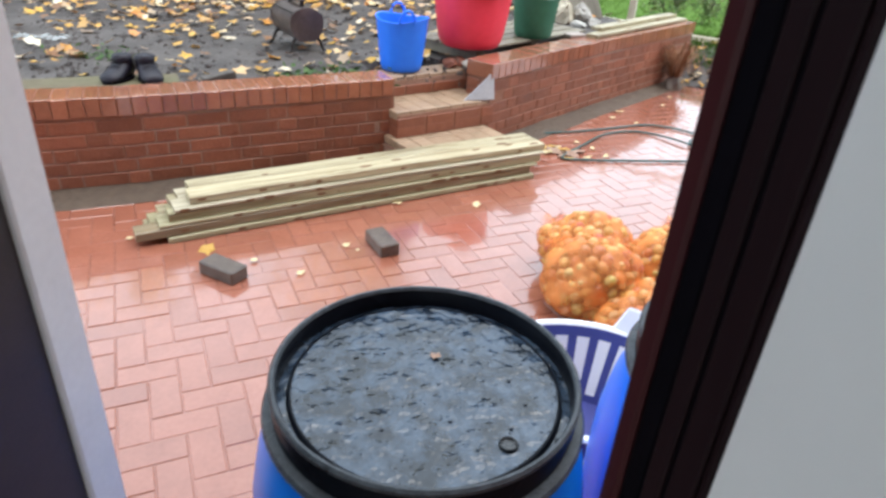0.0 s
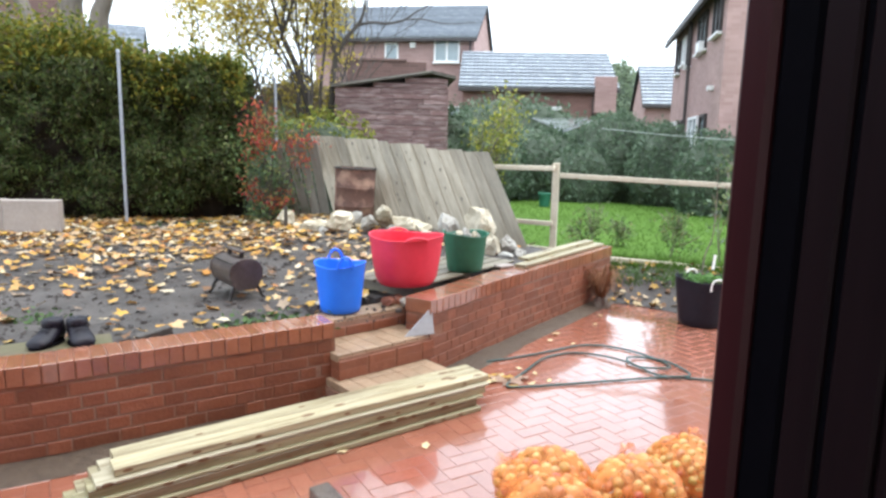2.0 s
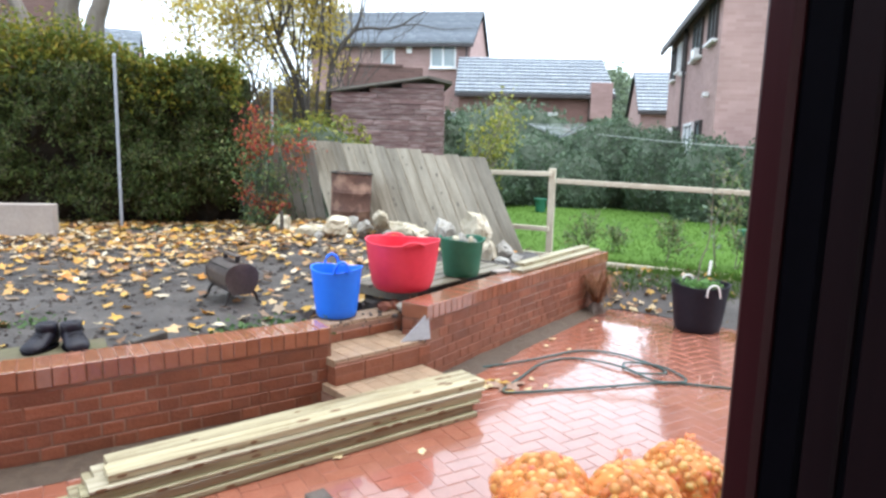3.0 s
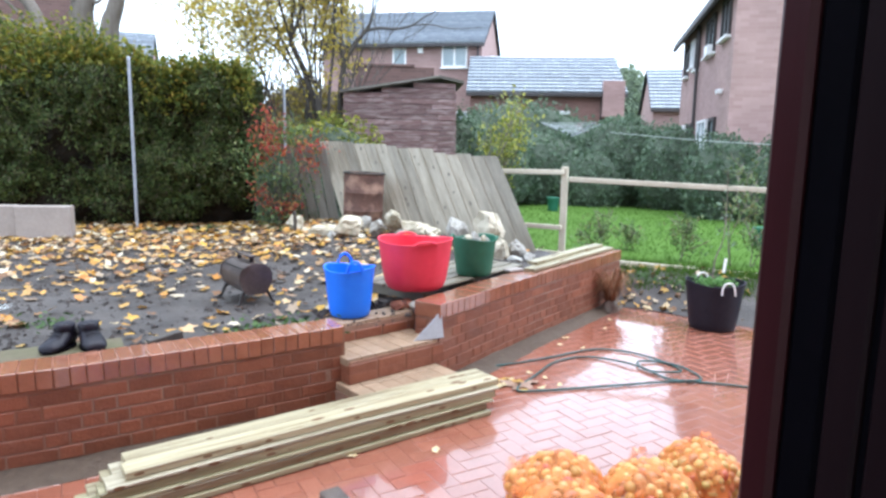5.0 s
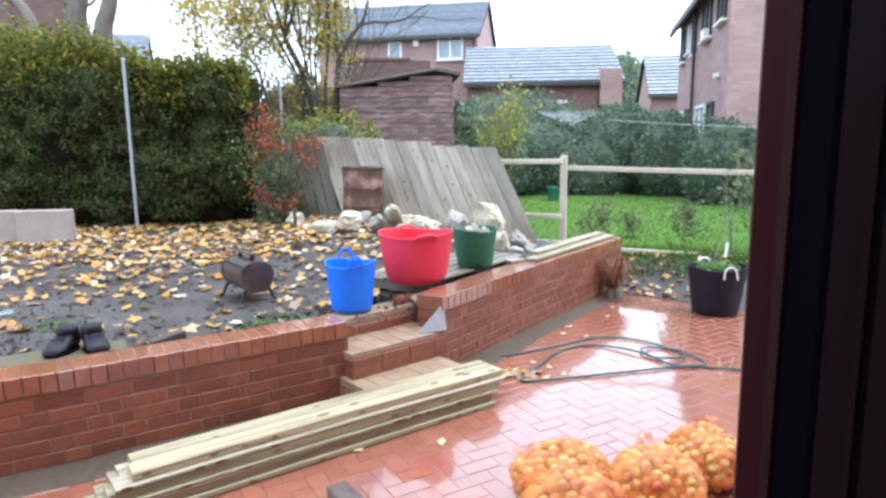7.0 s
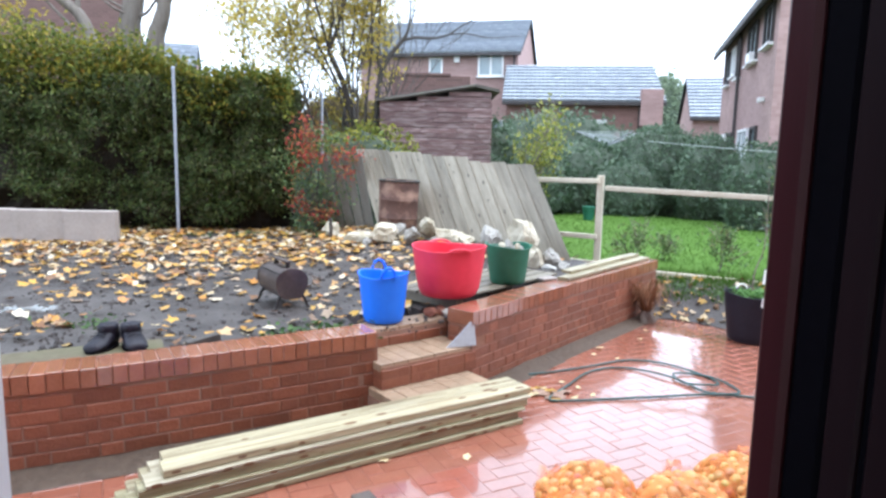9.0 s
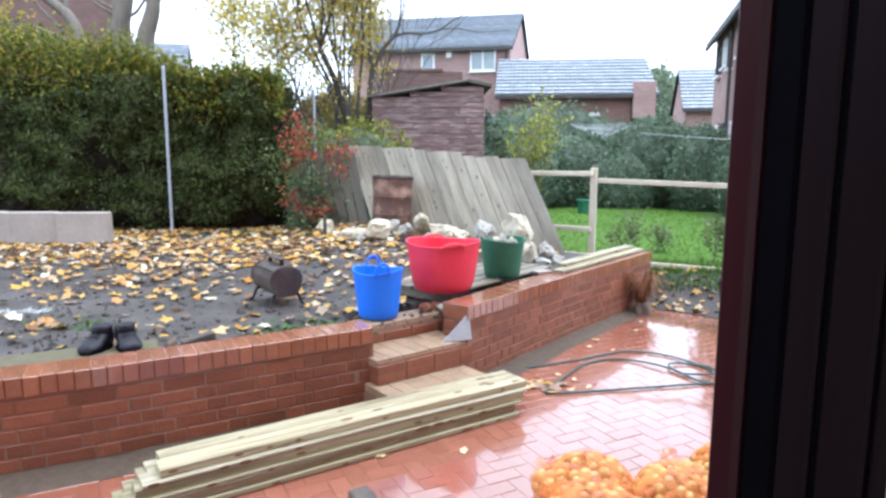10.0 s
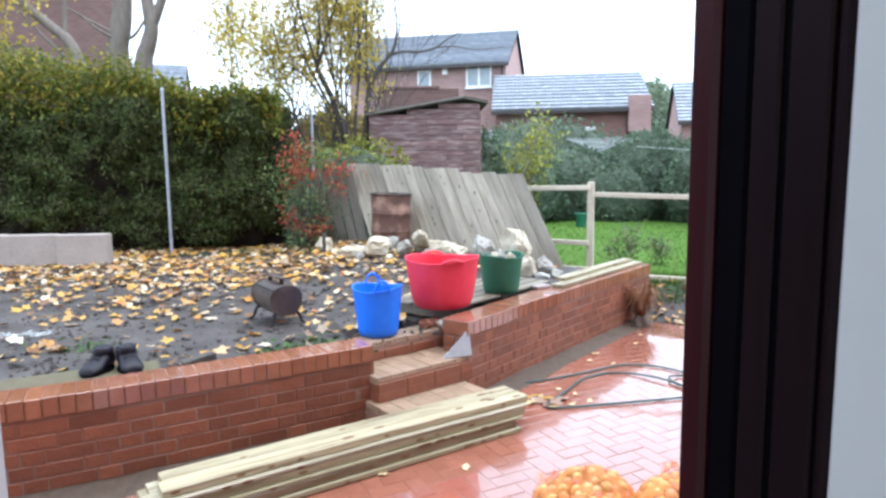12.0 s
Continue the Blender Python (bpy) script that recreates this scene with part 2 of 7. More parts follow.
# Paler patches here put the wet reflection into the metal's colour.
M_BROWNMETAL = mat("brown_enamel_metal", (0.050, 0.037, 0.035), (0.105, 0.082, 0.076), 8, 0.34, 0.15, metal=0.3, vary=0, stain=(0.20, 0.165, 0.15), stain_scale=6, stain_amount=0.45)
M_SLOT = island_mat("thin_white_plastic", [(0.90, 0.90, 0.90), (0.92, 0.92, 0.92)], 0.4, 0.3)
M_PLANKD = mat("dark_wet_timber", (0.13, 0.095, 0.050), (0.27, 0.21, 0.125), 3.0, 0.4, 0.25, vary=0.12, stretch=(0.35, 6, 6), stain=(0.08, 0.058, 0.028), stain_scale=4.0, stain_amount=0.7, rough2=0.22)
M_DARKMETAL = mat("dark_iron", (0.02, 0.017, 0.017), (0.05, 0.045, 0.042), 10, 0.5, 0.2, metal=0.5, vary=0)
M_STEEL = mat("galvanised_post", (0.30, 0.32, 0.36), (0.42, 0.44, 0.49), 20, 0.5, 0.05, metal=0.5, vary=0)
M_BOOT = mat("black_leather_boot", (0.006, 0.005, 0.010), (0.016, 0.013, 0.022), 14, 0.45, 0.3, vary=0, spec=0.3)
M_HOSE = mat("teal_green_hose", (0.020, 0.066, 0.063), (0.040, 0.105, 0.10), 10, 0.35, 0.05, vary=0)
M_SHED = mat("stained_shed_board", (0.125, 0.070, 0.068), (0.20, 0.118, 0.112), 4, 0.7, 0.4, vary=0.2, stretch=(0.8, 0.8, 6), stain=(0.46, 0.37, 0.36), stain_scale=5, stain_amount=0.5)
M_FELT = mat("roof_felt", (0.075, 0.065, 0.058), (0.14, 0.125, 0.11), 6, 0.9, 0.5, vary=0, stain=(0.10, 0.10, 0.07), stain_scale=3, stain_amount=0.5)
M_TILE = mat("wet_grey_roof_tile", (0.24, 0.26, 0.29), (0.35, 0.375, 0.41), 3, 0.30, 0.3, vary=0.12, rough2=0.18, spec=0.9)
M_TILEDARK = mat("tile_underside", (0.03, 0.03, 0.035), (0.06, 0.06, 0.065), 3, 0.8, 0.2, vary=0)
M_HBRICK = brick_mat("pink_house_brick", (0.34, 0.215, 0.20), (0.41, 0.27, 0.25), (0.375, 0.25, 0.23))
M_HBRICK2 = brick_mat("red_house_brick", (0.20, 0.105, 0.09), (0.26, 0.14, 0.12), (0.26, 0.17, 0.15))
M_OWN = brick_mat("own_house_brick", (0.33, 0.10, 0.06), (0.40, 0.14, 0.08), (0.40, 0.32, 0.27))
M_UPVC = mat("white_window_frame", (0.80, 0.80, 0.80), (0.85, 0.85, 0.85), 3, 0.4, 0.0, vary=0)
M_DARKTRIM = mat("dark_fascia", (0.035, 0.028, 0.028), (0.06, 0.05, 0.05), 5, 0.6, 0.05, vary=0)
# Pale blue-grey base puts reflected sky into the panes.
M_GLASS = mat("window_glass", (0.20, 0.25, 0.27), (0.30, 0.36, 0.38), 1.5, 0.05, 0.0, vary=0, spec=0.9)
M_BARK = mat("grey_brown_bark", (0.12, 0.10, 0.085), (0.24, 0.21, 0.18), 6, 0.85, 0.6, vary=0, stretch=(3, 3, 0.6))
M_FLOOR = mat("indoor_floor", (0.20, 0.14, 0.09), (0.30, 0.22, 0.15), 3, 0.5, 0.1, vary=0)
M_ORANGE = mat("orange_net_cord", (0.80, 0.20, 0.03), (0.90, 0.28, 0.05), 30, 0.6, 0.1, vary=0)
M_DEAD = island_mat("dead_fronds", [(0.10, 0.04, 0.02), (0.22, 0.10, 0.05), (0.32, 0.17, 0.09)], 0.7, 0.1)
M_LITTER = island_mat("fallen_leaf", [(0.44, 0.22, 0.04), (0.54, 0.35, 0.09), (0.45, 0.17, 0.03), (0.57, 0.46, 0.27), (0.22, 0.10, 0.04), (0.55, 0.33, 0.05), (0.34, 0.20, 0.10), (0.66, 0.59, 0.44), (0.17, 0.09, 0.045), (0.26, 0.13, 0.06)], 0.45, 0.1)
M_HEDGE = island_mat("conifer_hedge", [(0.024, 0.036, 0.010), (0.045, 0.071, 0.016), (0.074, 0.114, 0.025), (0.080, 0.064, 0.036), (0.124, 0.164, 0.034)], 0.6, 0.2)
M_HEDGETOP = island_mat("hedge_top_growth", [(0.062, 0.094, 0.018), (0.12, 0.155, 0.028), (0.29, 0.275, 0.035), (0.09, 0.122, 0.024), (0.16, 0.18, 0.03), (0.38, 0.26, 0.04)], 0.6, 0.35)
# Greens lightened; the mist over the far shrubs is put into the leaf colour.
M_SHRUB = island_mat("haze_lifted_shrub", [(0.075, 0.12, 0.075), (0.125, 0.185, 0.115), (0.17, 0.235, 0.15), (0.12, 0.165, 0.125)], 0.6, 0.25)
M_YELLOW = island_mat("yellow_tree_leaf", [(0.50, 0.40, 0.06), (0.66, 0.53, 0.11), (0.36, 0.33, 0.07), (0.70, 0.56, 0.15), (0.50, 0.36, 0.07), (0.28, 0.25, 0.08)], 0.55, 0.5)
M_YGREEN = island_mat("yellow_green_leaf", [(0.12, 0.17, 0.035), (0.24, 0.27, 0.05), (0.40, 0.38, 0.07), (0.08, 0.12, 0.03)], 0.55, 0.35)
# Also brightened to stand in for haze by the hedge end.
M_YGREENDULL = island_mat("dull_green_leaf", [(0.065, 0.115, 0.045), (0.115, 0.18, 0.07), (0.155, 0.22, 0.08), (0.20, 0.19, 0.08)], 0.6, 0.3)
M_TWIGS = mat("bare_twig_thicket", (0.17, 0.135, 0.09), (0.29, 0.24, 0.16), 9, 0.9, 0.9, vary=0)
M_REDLEAF = island_mat("red_autumn_leaf", [(0.36, 0.045, 0.045), (0.48, 0.075, 0.06), (0.27, 0.055, 0.05), (0.52, 0.15, 0.06), (0.40, 0.06, 0.055), (0.12, 0.12, 0.05), (0.55, 0.26, 0.08)], 0.55, 0.35)
M_GRASS = island_mat("grass_blade", [(0.062, 0.125, 0.020), (0.078, 0.150, 0.026), (0.10, 0.18, 0.034)], 0.8, 0.4, 0.1)
M_HERB = island_mat("green_weed", [(0.035, 0.075, 0.024), (0.06, 0.115, 0.035), (0.09, 0.15, 0.045)], 0.7, 0.2)
M_PALELEAF = island_mat("pale_fallen_leaf", [(0.62, 0.52, 0.30), (0.70, 0.62, 0.44), (0.58, 0.44, 0.22), (0.66, 0.56, 0.36)], 0.4, 0.0)
M_LIP = mat("worn_grey_lid_edge", (0.018, 0.023, 0.030), (0.085, 0.10, 0.115), 40, 0.4, 0.3, vary=0, rough2=0.2, spec=0.3)
M_FRUIT = island_mat("ripe_cider_apple", [(0.52, 0.15, 0.05), (0.58, 0.30, 0.07), (0.50, 0.38, 0.11), (0.46, 0.09, 0.05), (0.60, 0.42, 0.14), (0.54, 0.22, 0.06)], 0.35, 0.0, 0.5, True)
# Core tone painted as shade between shrub leaves, raised a little for haze.
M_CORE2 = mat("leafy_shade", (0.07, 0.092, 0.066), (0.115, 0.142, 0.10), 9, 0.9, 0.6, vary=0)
M_THICKET = island_mat("autumn_thicket", [(0.36, 0.30, 0.10), (0.24, 0.19, 0.11), (0.18, 0.16, 0.08), (0.50, 0.40, 0.09), (0.20, 0.22, 0.08)], 0.6, 0.3)
# Darker shrub leaf, likewise lifted in colour for haze.
M_SHRUBD = island_mat("haze_lifted_dark_shrub", [(0.06, 0.10, 0.062), (0.10, 0.155, 0.095), (0.145, 0.205, 0.125), (0.10, 0.14, 0.10)], 0.6, 0.25)
M_LINE = mat("thin_grey_line", (0.36, 0.40, 0.40), (0.46, 0.50, 0.50), 40, 0.7, 0.1, vary=0)
# Leaf tones paled to stand in for haze on the distant tree.
M_FARLEAF = island_mat("haze_pale_leaf", [(0.16, 0.21, 0.13), (0.22, 0.28, 0.18), (0.27, 0.32, 0.22)], 0.6, 0.35)
M_HBRICK3 = brick_mat("dark_house_brick", (0.12, 0.068, 0.06), (0.16, 0.09, 0.08), (0.17, 0.11, 0.10))
M_BARKDARK = mat("dark_wet_bark", (0.045, 0.038, 0.033), (0.10, 0.088, 0.078), 8, 0.8, 0.5, vary=0, stretch=(3, 3, 0.6))
M_BROWNLEAF = mat("soaked_brown_leaf", (0.26, 0.15, 0.10), (0.36, 0.23, 0.16), 40, 0.4, 0.3, vary=0)
# Near-black tone stands in for shade inside the hedge and burning drum.
M_CORE = mat("inner_shade", (0.014, 0.012, 0.009), (0.036, 0.030, 0.023), 9, 0.95, 0.9, vary=0, spec=0.1)


def net_mat():
    """Orange net: threads hide a part of what lies behind them."""
    m = bpy.data.materials.new("orange_net")
    m.use_nodes = True
    n, l = m.node_tree.nodes, m.node_tree.links
    b = n["Principled BSDF"]
    b.inputs["Base Color"].default_value, b.inputs["Roughness"].default_value = (0.90, 0.30, 0.07, 1), 0.5
    tc, nz, mr = n.new("ShaderNodeTexCoord"), n.new("ShaderNodeTexNoise"), n.new("ShaderNodeMapRange")
    nz.inputs["Scale"].default_value, nz.inputs["Detail"].default_value = 9.0, 3.0
    l.new(tc.outputs["Object"], nz.inputs["Vector"])
    mr.inputs["From Min"].default_value, mr.inputs["From Max"].default_value = 0.35, 0.68
    mr.inputs["To Min"].default_value, mr.inputs["To Max"].default_value = 0.14, 0.72
    l.new(nz.outputs["Fac"], mr.inputs["Value"])
    tr, mx = n.new("ShaderNodeBsdfTransparent"), n.new("ShaderNodeMixShader")
    l.new(mr.outputs["Result"], mx.inputs[0])
    l.new(tr.outputs[0], mx.inputs[1])
    l.new(b.outputs[0], mx.inputs[2])
    l.new(mx.outputs[0], n["Material Output"].inputs["Surface"])
    return m


def water_mat():
    m = bpy.data.materials.new("rain_water_on_lid")
    m.use_nodes = True
    n, l = m.node_tree.nodes, m.node_tree.links
    b = n["Principled BSDF"]
    b.inputs["Base Color"].default_value, b.inputs["Roughness"].default_value = (0.045, 0.055, 0.062, 1), 0.05
    b.inputs["IOR"].default_value = 1.6
    tc = n.new("ShaderNodeTexCoord")
    # Blue-grey mottling in the base colour stands in for broken sky reflection.
    mot, mr = n.new("ShaderNodeTexNoise"), n.new("ShaderNodeMix")
    mot.inputs["Scale"].default_value, mot.inputs["Detail"].default_value = 24.0, 5.0
    l.new(tc.outputs["Object"], mot.inputs["Vector"])
    mr.data_type = "RGBA"
    mr.inputs[6].default_value, mr.inputs[7].default_value = (0.003, 0.007, 0.014, 1), (0.042, 0.066, 0.102, 1)
    rg = n.new("ShaderNodeMapRange")
    rg.inputs["From Min"].default_value, rg.inputs["From Max"].default_value = 0.36, 0.62
    l.new(mot.outputs["Fac"], rg.inputs["Value"])
    l.new(rg.outputs["Result"], mr.inputs[0])
    l.new(mr.outputs[2], b.inputs["Base Color"])
    hs = []
    for s, k in ((13.0, 0.6), (34.0, 0.32)):
        nz = n.new("ShaderNodeTexNoise")
        nz.inputs["Scale"].default_value, nz.inputs["Detail"].default_value = s, 3.0
        nz.inputs["Distortion"].default_value = 0.2
        l.new(tc.outputs["Object"], nz.inputs["Vector"])
        mu = n.new("ShaderNodeMath")
        mu.operation = "MULTIPLY"
        mu.inputs[1].default_value = k
        l.new(nz.outputs["Fac"], mu.inputs[0])
        hs.append(mu.outputs[0])
    ad = n.new("ShaderNodeMath")
    l.new(hs[0], ad.inputs[0])
    l.new(hs[1], ad.inputs[1])
    bp = n.new("ShaderNodeBump")
    bp.inputs["Strength"].default_value, bp.inputs["Distance"].default_value = 1.0, 0.028
    l.new(ad.outputs[0], bp.inputs["Height"])
    l.new(bp.outputs["Normal"], b.inputs["Normal"])
    return m


def film_mat():
    m = bpy.data.materials.new("clear_sheet")
    m.use_nodes = True
    n, l = m.node_tree.nodes, m.node_tree.links
    b = n["Principled BSDF"]
    b.inputs["Base Color"].default_value, b.inputs["Roughness"].default_value = (0.55, 0.60, 0.60, 1), 0.2
    tr, mx = n.new("ShaderNodeBsdfTransparent"), n.new("ShaderNodeMixShader")
    mx.inputs[0].default_value = 0.30
    l.new(tr.outputs[0], mx.inputs[1])
    l.new(b.outputs[0], mx.inputs[2])
    l.new(mx.outputs[0], n["Material Output"].inputs["Surface"])
    return m


M_NET, M_WATER, M_FILM = net_mat(), water_mat(), film_mat()
rng = random.Random(7)

# ---------- building helpers ----------
def link(name, bm, material, smooth=False):
    me = bpy.data.meshes.new(name)
    bm.normal_update()
    bm.to_mesh(me)
    bm.free()
    me.materials.append(material)
    if smooth:
        me.polygons.foreach_set("use_smooth", [True] * len(me.polygons))
        me.set_sharp_from_angle(angle=radians(42))
    return new(name, me)


def part(name, bm, material, parent, label="", smooth=False):
    ob = link(name, bm, material, smooth)
    ob.parent = parent
    if label:
        ob["label"] = label
    return ob


def piece(name, mesh, m, parent):
    ob = new(name, mesh)
    ob.parent, ob.matrix_basis = parent, m
    return ob


def thing(name, m, label, category, group="", kind=""):
    ob = new(name)
    ob.empty_display_size = 0.1
    ob.matrix_basis = m
    return tagged(ob, label, category, group, kind)


def box(bm, c, s, bevel=0.0, m=None, taper=1.0):
    """A box at c with sides s; its rim bevelled; m moves it."""
    r = bmesh.ops.create_cube(bm, size=1.0)["verts"]
    for v in r:
        k = taper if v.co.z > 0 else 1.0
        v.co = Vector((v.co.x * s[0] * k + c[0], v.co.y * s[1] * k + c[1], v.co.z * s[2] + c[2]))
    if bevel:
        es = list({e for v in r for e in v.link_edges})
        out = bmesh.ops.bevel(bm, geom=es, offset=bevel, segments=1, affect="EDGES")
        r = list({v for f in out["faces"] for v in f.verts} | {v for v in r if v.is_valid})
    if m is not None:
        for v in r:
            v.co = m @ v.co
    return bm


def boxbm(c, s, bevel=0.0, m=None, taper=1.0):
    return box(bmesh.new(), c, s, bevel, m, taper)


def lathe(profile, n=40, sx=1.0, sy=1.0, bm=None, at=(0, 0, 0)):
    """Spins (radius, height) pairs round z; a radius of 0 closes the end."""
    bm = bm or bmesh.new()
    rings = []
    for r, z in profile:
        if r < 1e-5:
            rings.append([bm.verts.new((at[0], at[1], at[2] + z))])
        else:
            rings.append([bm.verts.new((at[0] + sx * r * math.cos(a), at[1] + sy * r * math.sin(a), at[2] + z)) for a in (2 * math.pi * i / n for i in range(n))])
    for a, b in zip(rings, rings[1:]):
        for i in range(n):
            j = (i + 1) % n
            if len(a) == 1 and len(b) == 1:
                continue
            if len(a) == 1:
                bm.faces.new((a[0], b[j], b[i]))
            elif len(b) == 1:
                bm.faces.new((a[i], a[j], b[0]))
            else:
                bm.faces.new((a[i], a[j], b[j], b[i]))
    bmesh.ops.recalc_face_normals(bm, faces=bm.faces)
    return bm


def tube(pts, radii, n=8, bm=None, caps=True):
    bm = bm or bmesh.new()
    pts = [Vector(p) for p in pts]
    if not hasattr(radii, "__len__"):
        radii = [radii] * len(pts)
    rings, up = [], Vector((0.31, 0.17, 0.93))
    for i, p in enumerate(pts):
        d = (pts[min(i + 1, len(pts) - 1)] - pts[max(i - 1, 0)]).normalized()
        s = d.cross(up)
        if s.length < 0.05:
            s = d.cross(Vector((1, 0, 0)))
        s.normalize()
        t = s.cross(d)
        rings.append([bm.verts.new(p + radii[i] * (s * math.cos(a) + t * math.sin(a))) for a in (2 * math.pi * k / n for k in range(n))])
    for a, b in zip(rings, rings[1:]):
        for k in range(n):
            bm.faces.new((a[k], a[(k + 1) % n], b[(k + 1) % n], b[k]))
    if caps:
        bm.faces.new(rings[0])
        bm.faces.new(rings[-1][::-1])
    return bm


def smooth_line(pts, per=8):
    """Catmull-Rom through the points."""
    pts = [Vector(p) for p in pts]
    q = [2 * pts[0] - pts[1], *pts, 2 * pts[-1] - pts[-2]]
    out = []
    for a, b, c, d in zip(q, q[1:], q[2:], q[3:]):
        for i in range(per):
            t = i / per
            out.append(0.5 * (2 * b + (c - a) * t + (2 * a - 5 * b + 4 * c - d) * t * t + (3 * b - a - 3 * c + d) * t ** 3))
    out.append(pts[-1])
    return out


def polymesh(name, verts, faces, material, parent=None):
    me = bpy.data.meshes.new(name)
    me.from_pydata(verts, [], faces)
    me.materials.append(material)
    ob = new(name, me)
    ob.parent = parent
    return ob


def scatter_quads(places, size, rnd, flat=0.0, long=1.0, lobes=False):
    """Small leaves at the places, each a folded kite of its own. flat: how level they lie."""
    vs, fs = [], []
    for p in places:
        s = size * rnd.uniform(0.6, 1.35)
        a = rnd.uniform(0, 2 * math.pi)
        tilt = rnd.gauss(0, 0.9) * (1 - flat) + rnd.gauss(0, 0.12) * flat
        roll = rnd.gauss(0, 0.9) * (1 - flat) + rnd.gauss(0, 0.12) * flat
        e = Euler((tilt, roll, a)).to_matrix()
        p = Vector(p)
        k = len(vs)
        if lobes:
            n = 10
            ring = []
            for i in range(n):
                r = s * (1.0 if i % 2 == 0 else 0.66) * rnd.uniform(0.62, 1.12)
                t = 2 * math.pi * i / n
                ring.append(e @ Vector((r * math.cos(t), r * math.sin(t) * 0.78, abs(r) * rnd.uniform(-0.05, 0.30))))
            vs.append(tuple(p))
            vs += [tuple(p + r) for r in ring]
            fs += [(k, k + 1 + i, k + 1 + (i + 1) % n) for i in range(n)]
        else:
            w = s / long
            quad = [(-s, 0, 0), (0, -w * 0.6, s * 0.12), (s, 0, 0), (0, w * 0.6, s * 0.12)]
            vs += [tuple(p + e @ Vector(c)) for c in quad]
            fs.append((k, k + 1, k + 2, k + 3))
    return vs, fs


def rough_blob(radius, squash=(1, 1, 1), amount=0.25, freq=1.6, sub=3, seed=0, cut=None):
    bm = bmesh.new()
    bmesh.ops.create_icosphere(bm, subdivisions=sub, radius=1.0)
    for v in bm.verts:
        k = 1 + amount * noise.noise(v.co * freq + Vector((seed * 7.1, seed * 3.3, seed))) + amount * 0.4 * noise.noise(v.co * freq * 3 + Vector((seed, 2, 5)))
        v.co = Vector((v.co.x * squash[0], v.co.y * squash[1], v.co.z * squash[2])) * radius * k
        if cut is not None and v.co.z < cut:
            v.co.z = cut + 0.1 * (v.co.z - cut)
    return bm


def facet(v, dirs):
    """Pushes a point back behind flat faces, as of broken stone."""
    for d, k in dirs:
        o = v.dot(d) - k
        if o > 0:
            v = v - d * o
    return v


def rock(name, at, size, seed, label, material, turn=0.0, group="rubble stones"):
    r = random.Random(seed)
    bm = bmesh.new()
    bmesh.ops.create_icosphere(bm, subdivisions=3, radius=1.0)
    dirs = [(Vector((r.gauss(0, 1), r.gauss(0, 1), r.gauss(0, 1))).normalized(), r.uniform(0.48, 0.82)) for _ in range(14)]
    lo = 0
    for v in bm.verts:
        p = facet(v.co, dirs) + v.co * 0.15 * noise.noise(v.co * 3.4 + Vector((seed, 0, 0))) + v.co * 0.07 * noise.noise(v.co * 9.0 + Vector((seed, 4, 0)))
        v.co = Vector((p.x * size[0], p.y * size[1], p.z * size[2]))
        lo = min(lo, v.co.z)
    for v in bm.verts:
        v.co.z -= lo
    t = link(name, bm, material)
    t.matrix_basis = pose(at[0], at[1], at[2], 0, 0, turn)
    return tagged(t, label, "stone", group)


# ---------- the lie of the land ----------
def smoothstep(t):
    t = min(1.0, max(0.0, t))
    return t * t * (3 - 2 * t)


def soil_z(x, y):
    k = smoothstep((y - 5.0) / 3.0)
    return 0.465 + 0.05 * k + 0.16 * k * math.exp(-((x + 0.3) / 1.3) ** 2) + 0.012 * noise.noise(Vector((x * 2.1, y * 2.1, 0)))


WALL_L = smooth_line([(-4.6, 1.95, 0), (-3.4, 2.47, 0), (-1.958, 3.105, 0), (-1.27, 3.465, 0), (-0.352, 3.985, 0)], 16)
WALL_R = smooth_line([(0.264, 4.353, 0), (0.838, 5.055, 0), (1.484, 5.81, 0), (2.4, 6.862, 0)], 14)
TOP_L, TOP_R, THICK = 0.53, 0.575, 0.215
U = Vector((math.cos(radians(26)), math.sin(radians(26)), 0))      # along the house wall
V = Vector((math.sin(radians(26)), -math.cos(radians(26)), 0))     # into the house
JAMB = Vector((0.12, 0.19, 0))                                      # outer corner of the door jamb
STEP_A = Vector((-0.365, 3.855, 0))
STEP_E, STEP_N = Vector((0.80, 0.60, 0)), Vector((-0.60, 0.80, 0))


def along(line):
    """Lengths along a line and a way to find the place and heading at a length."""
    ls = [0.0]
    for a, b in zip(line, line[1:]):
        ls.append(ls[-1] + (b - a).length)

    def at(s):
        s = min(max(s, 0), ls[-1])
        i = max(k for k in range(len(ls) - 1) if ls[k] <= s)
        d = (line[i + 1] - line[i]).normalized()
        return line[i] + d * (s - ls[i]), d
    return ls[-1], at


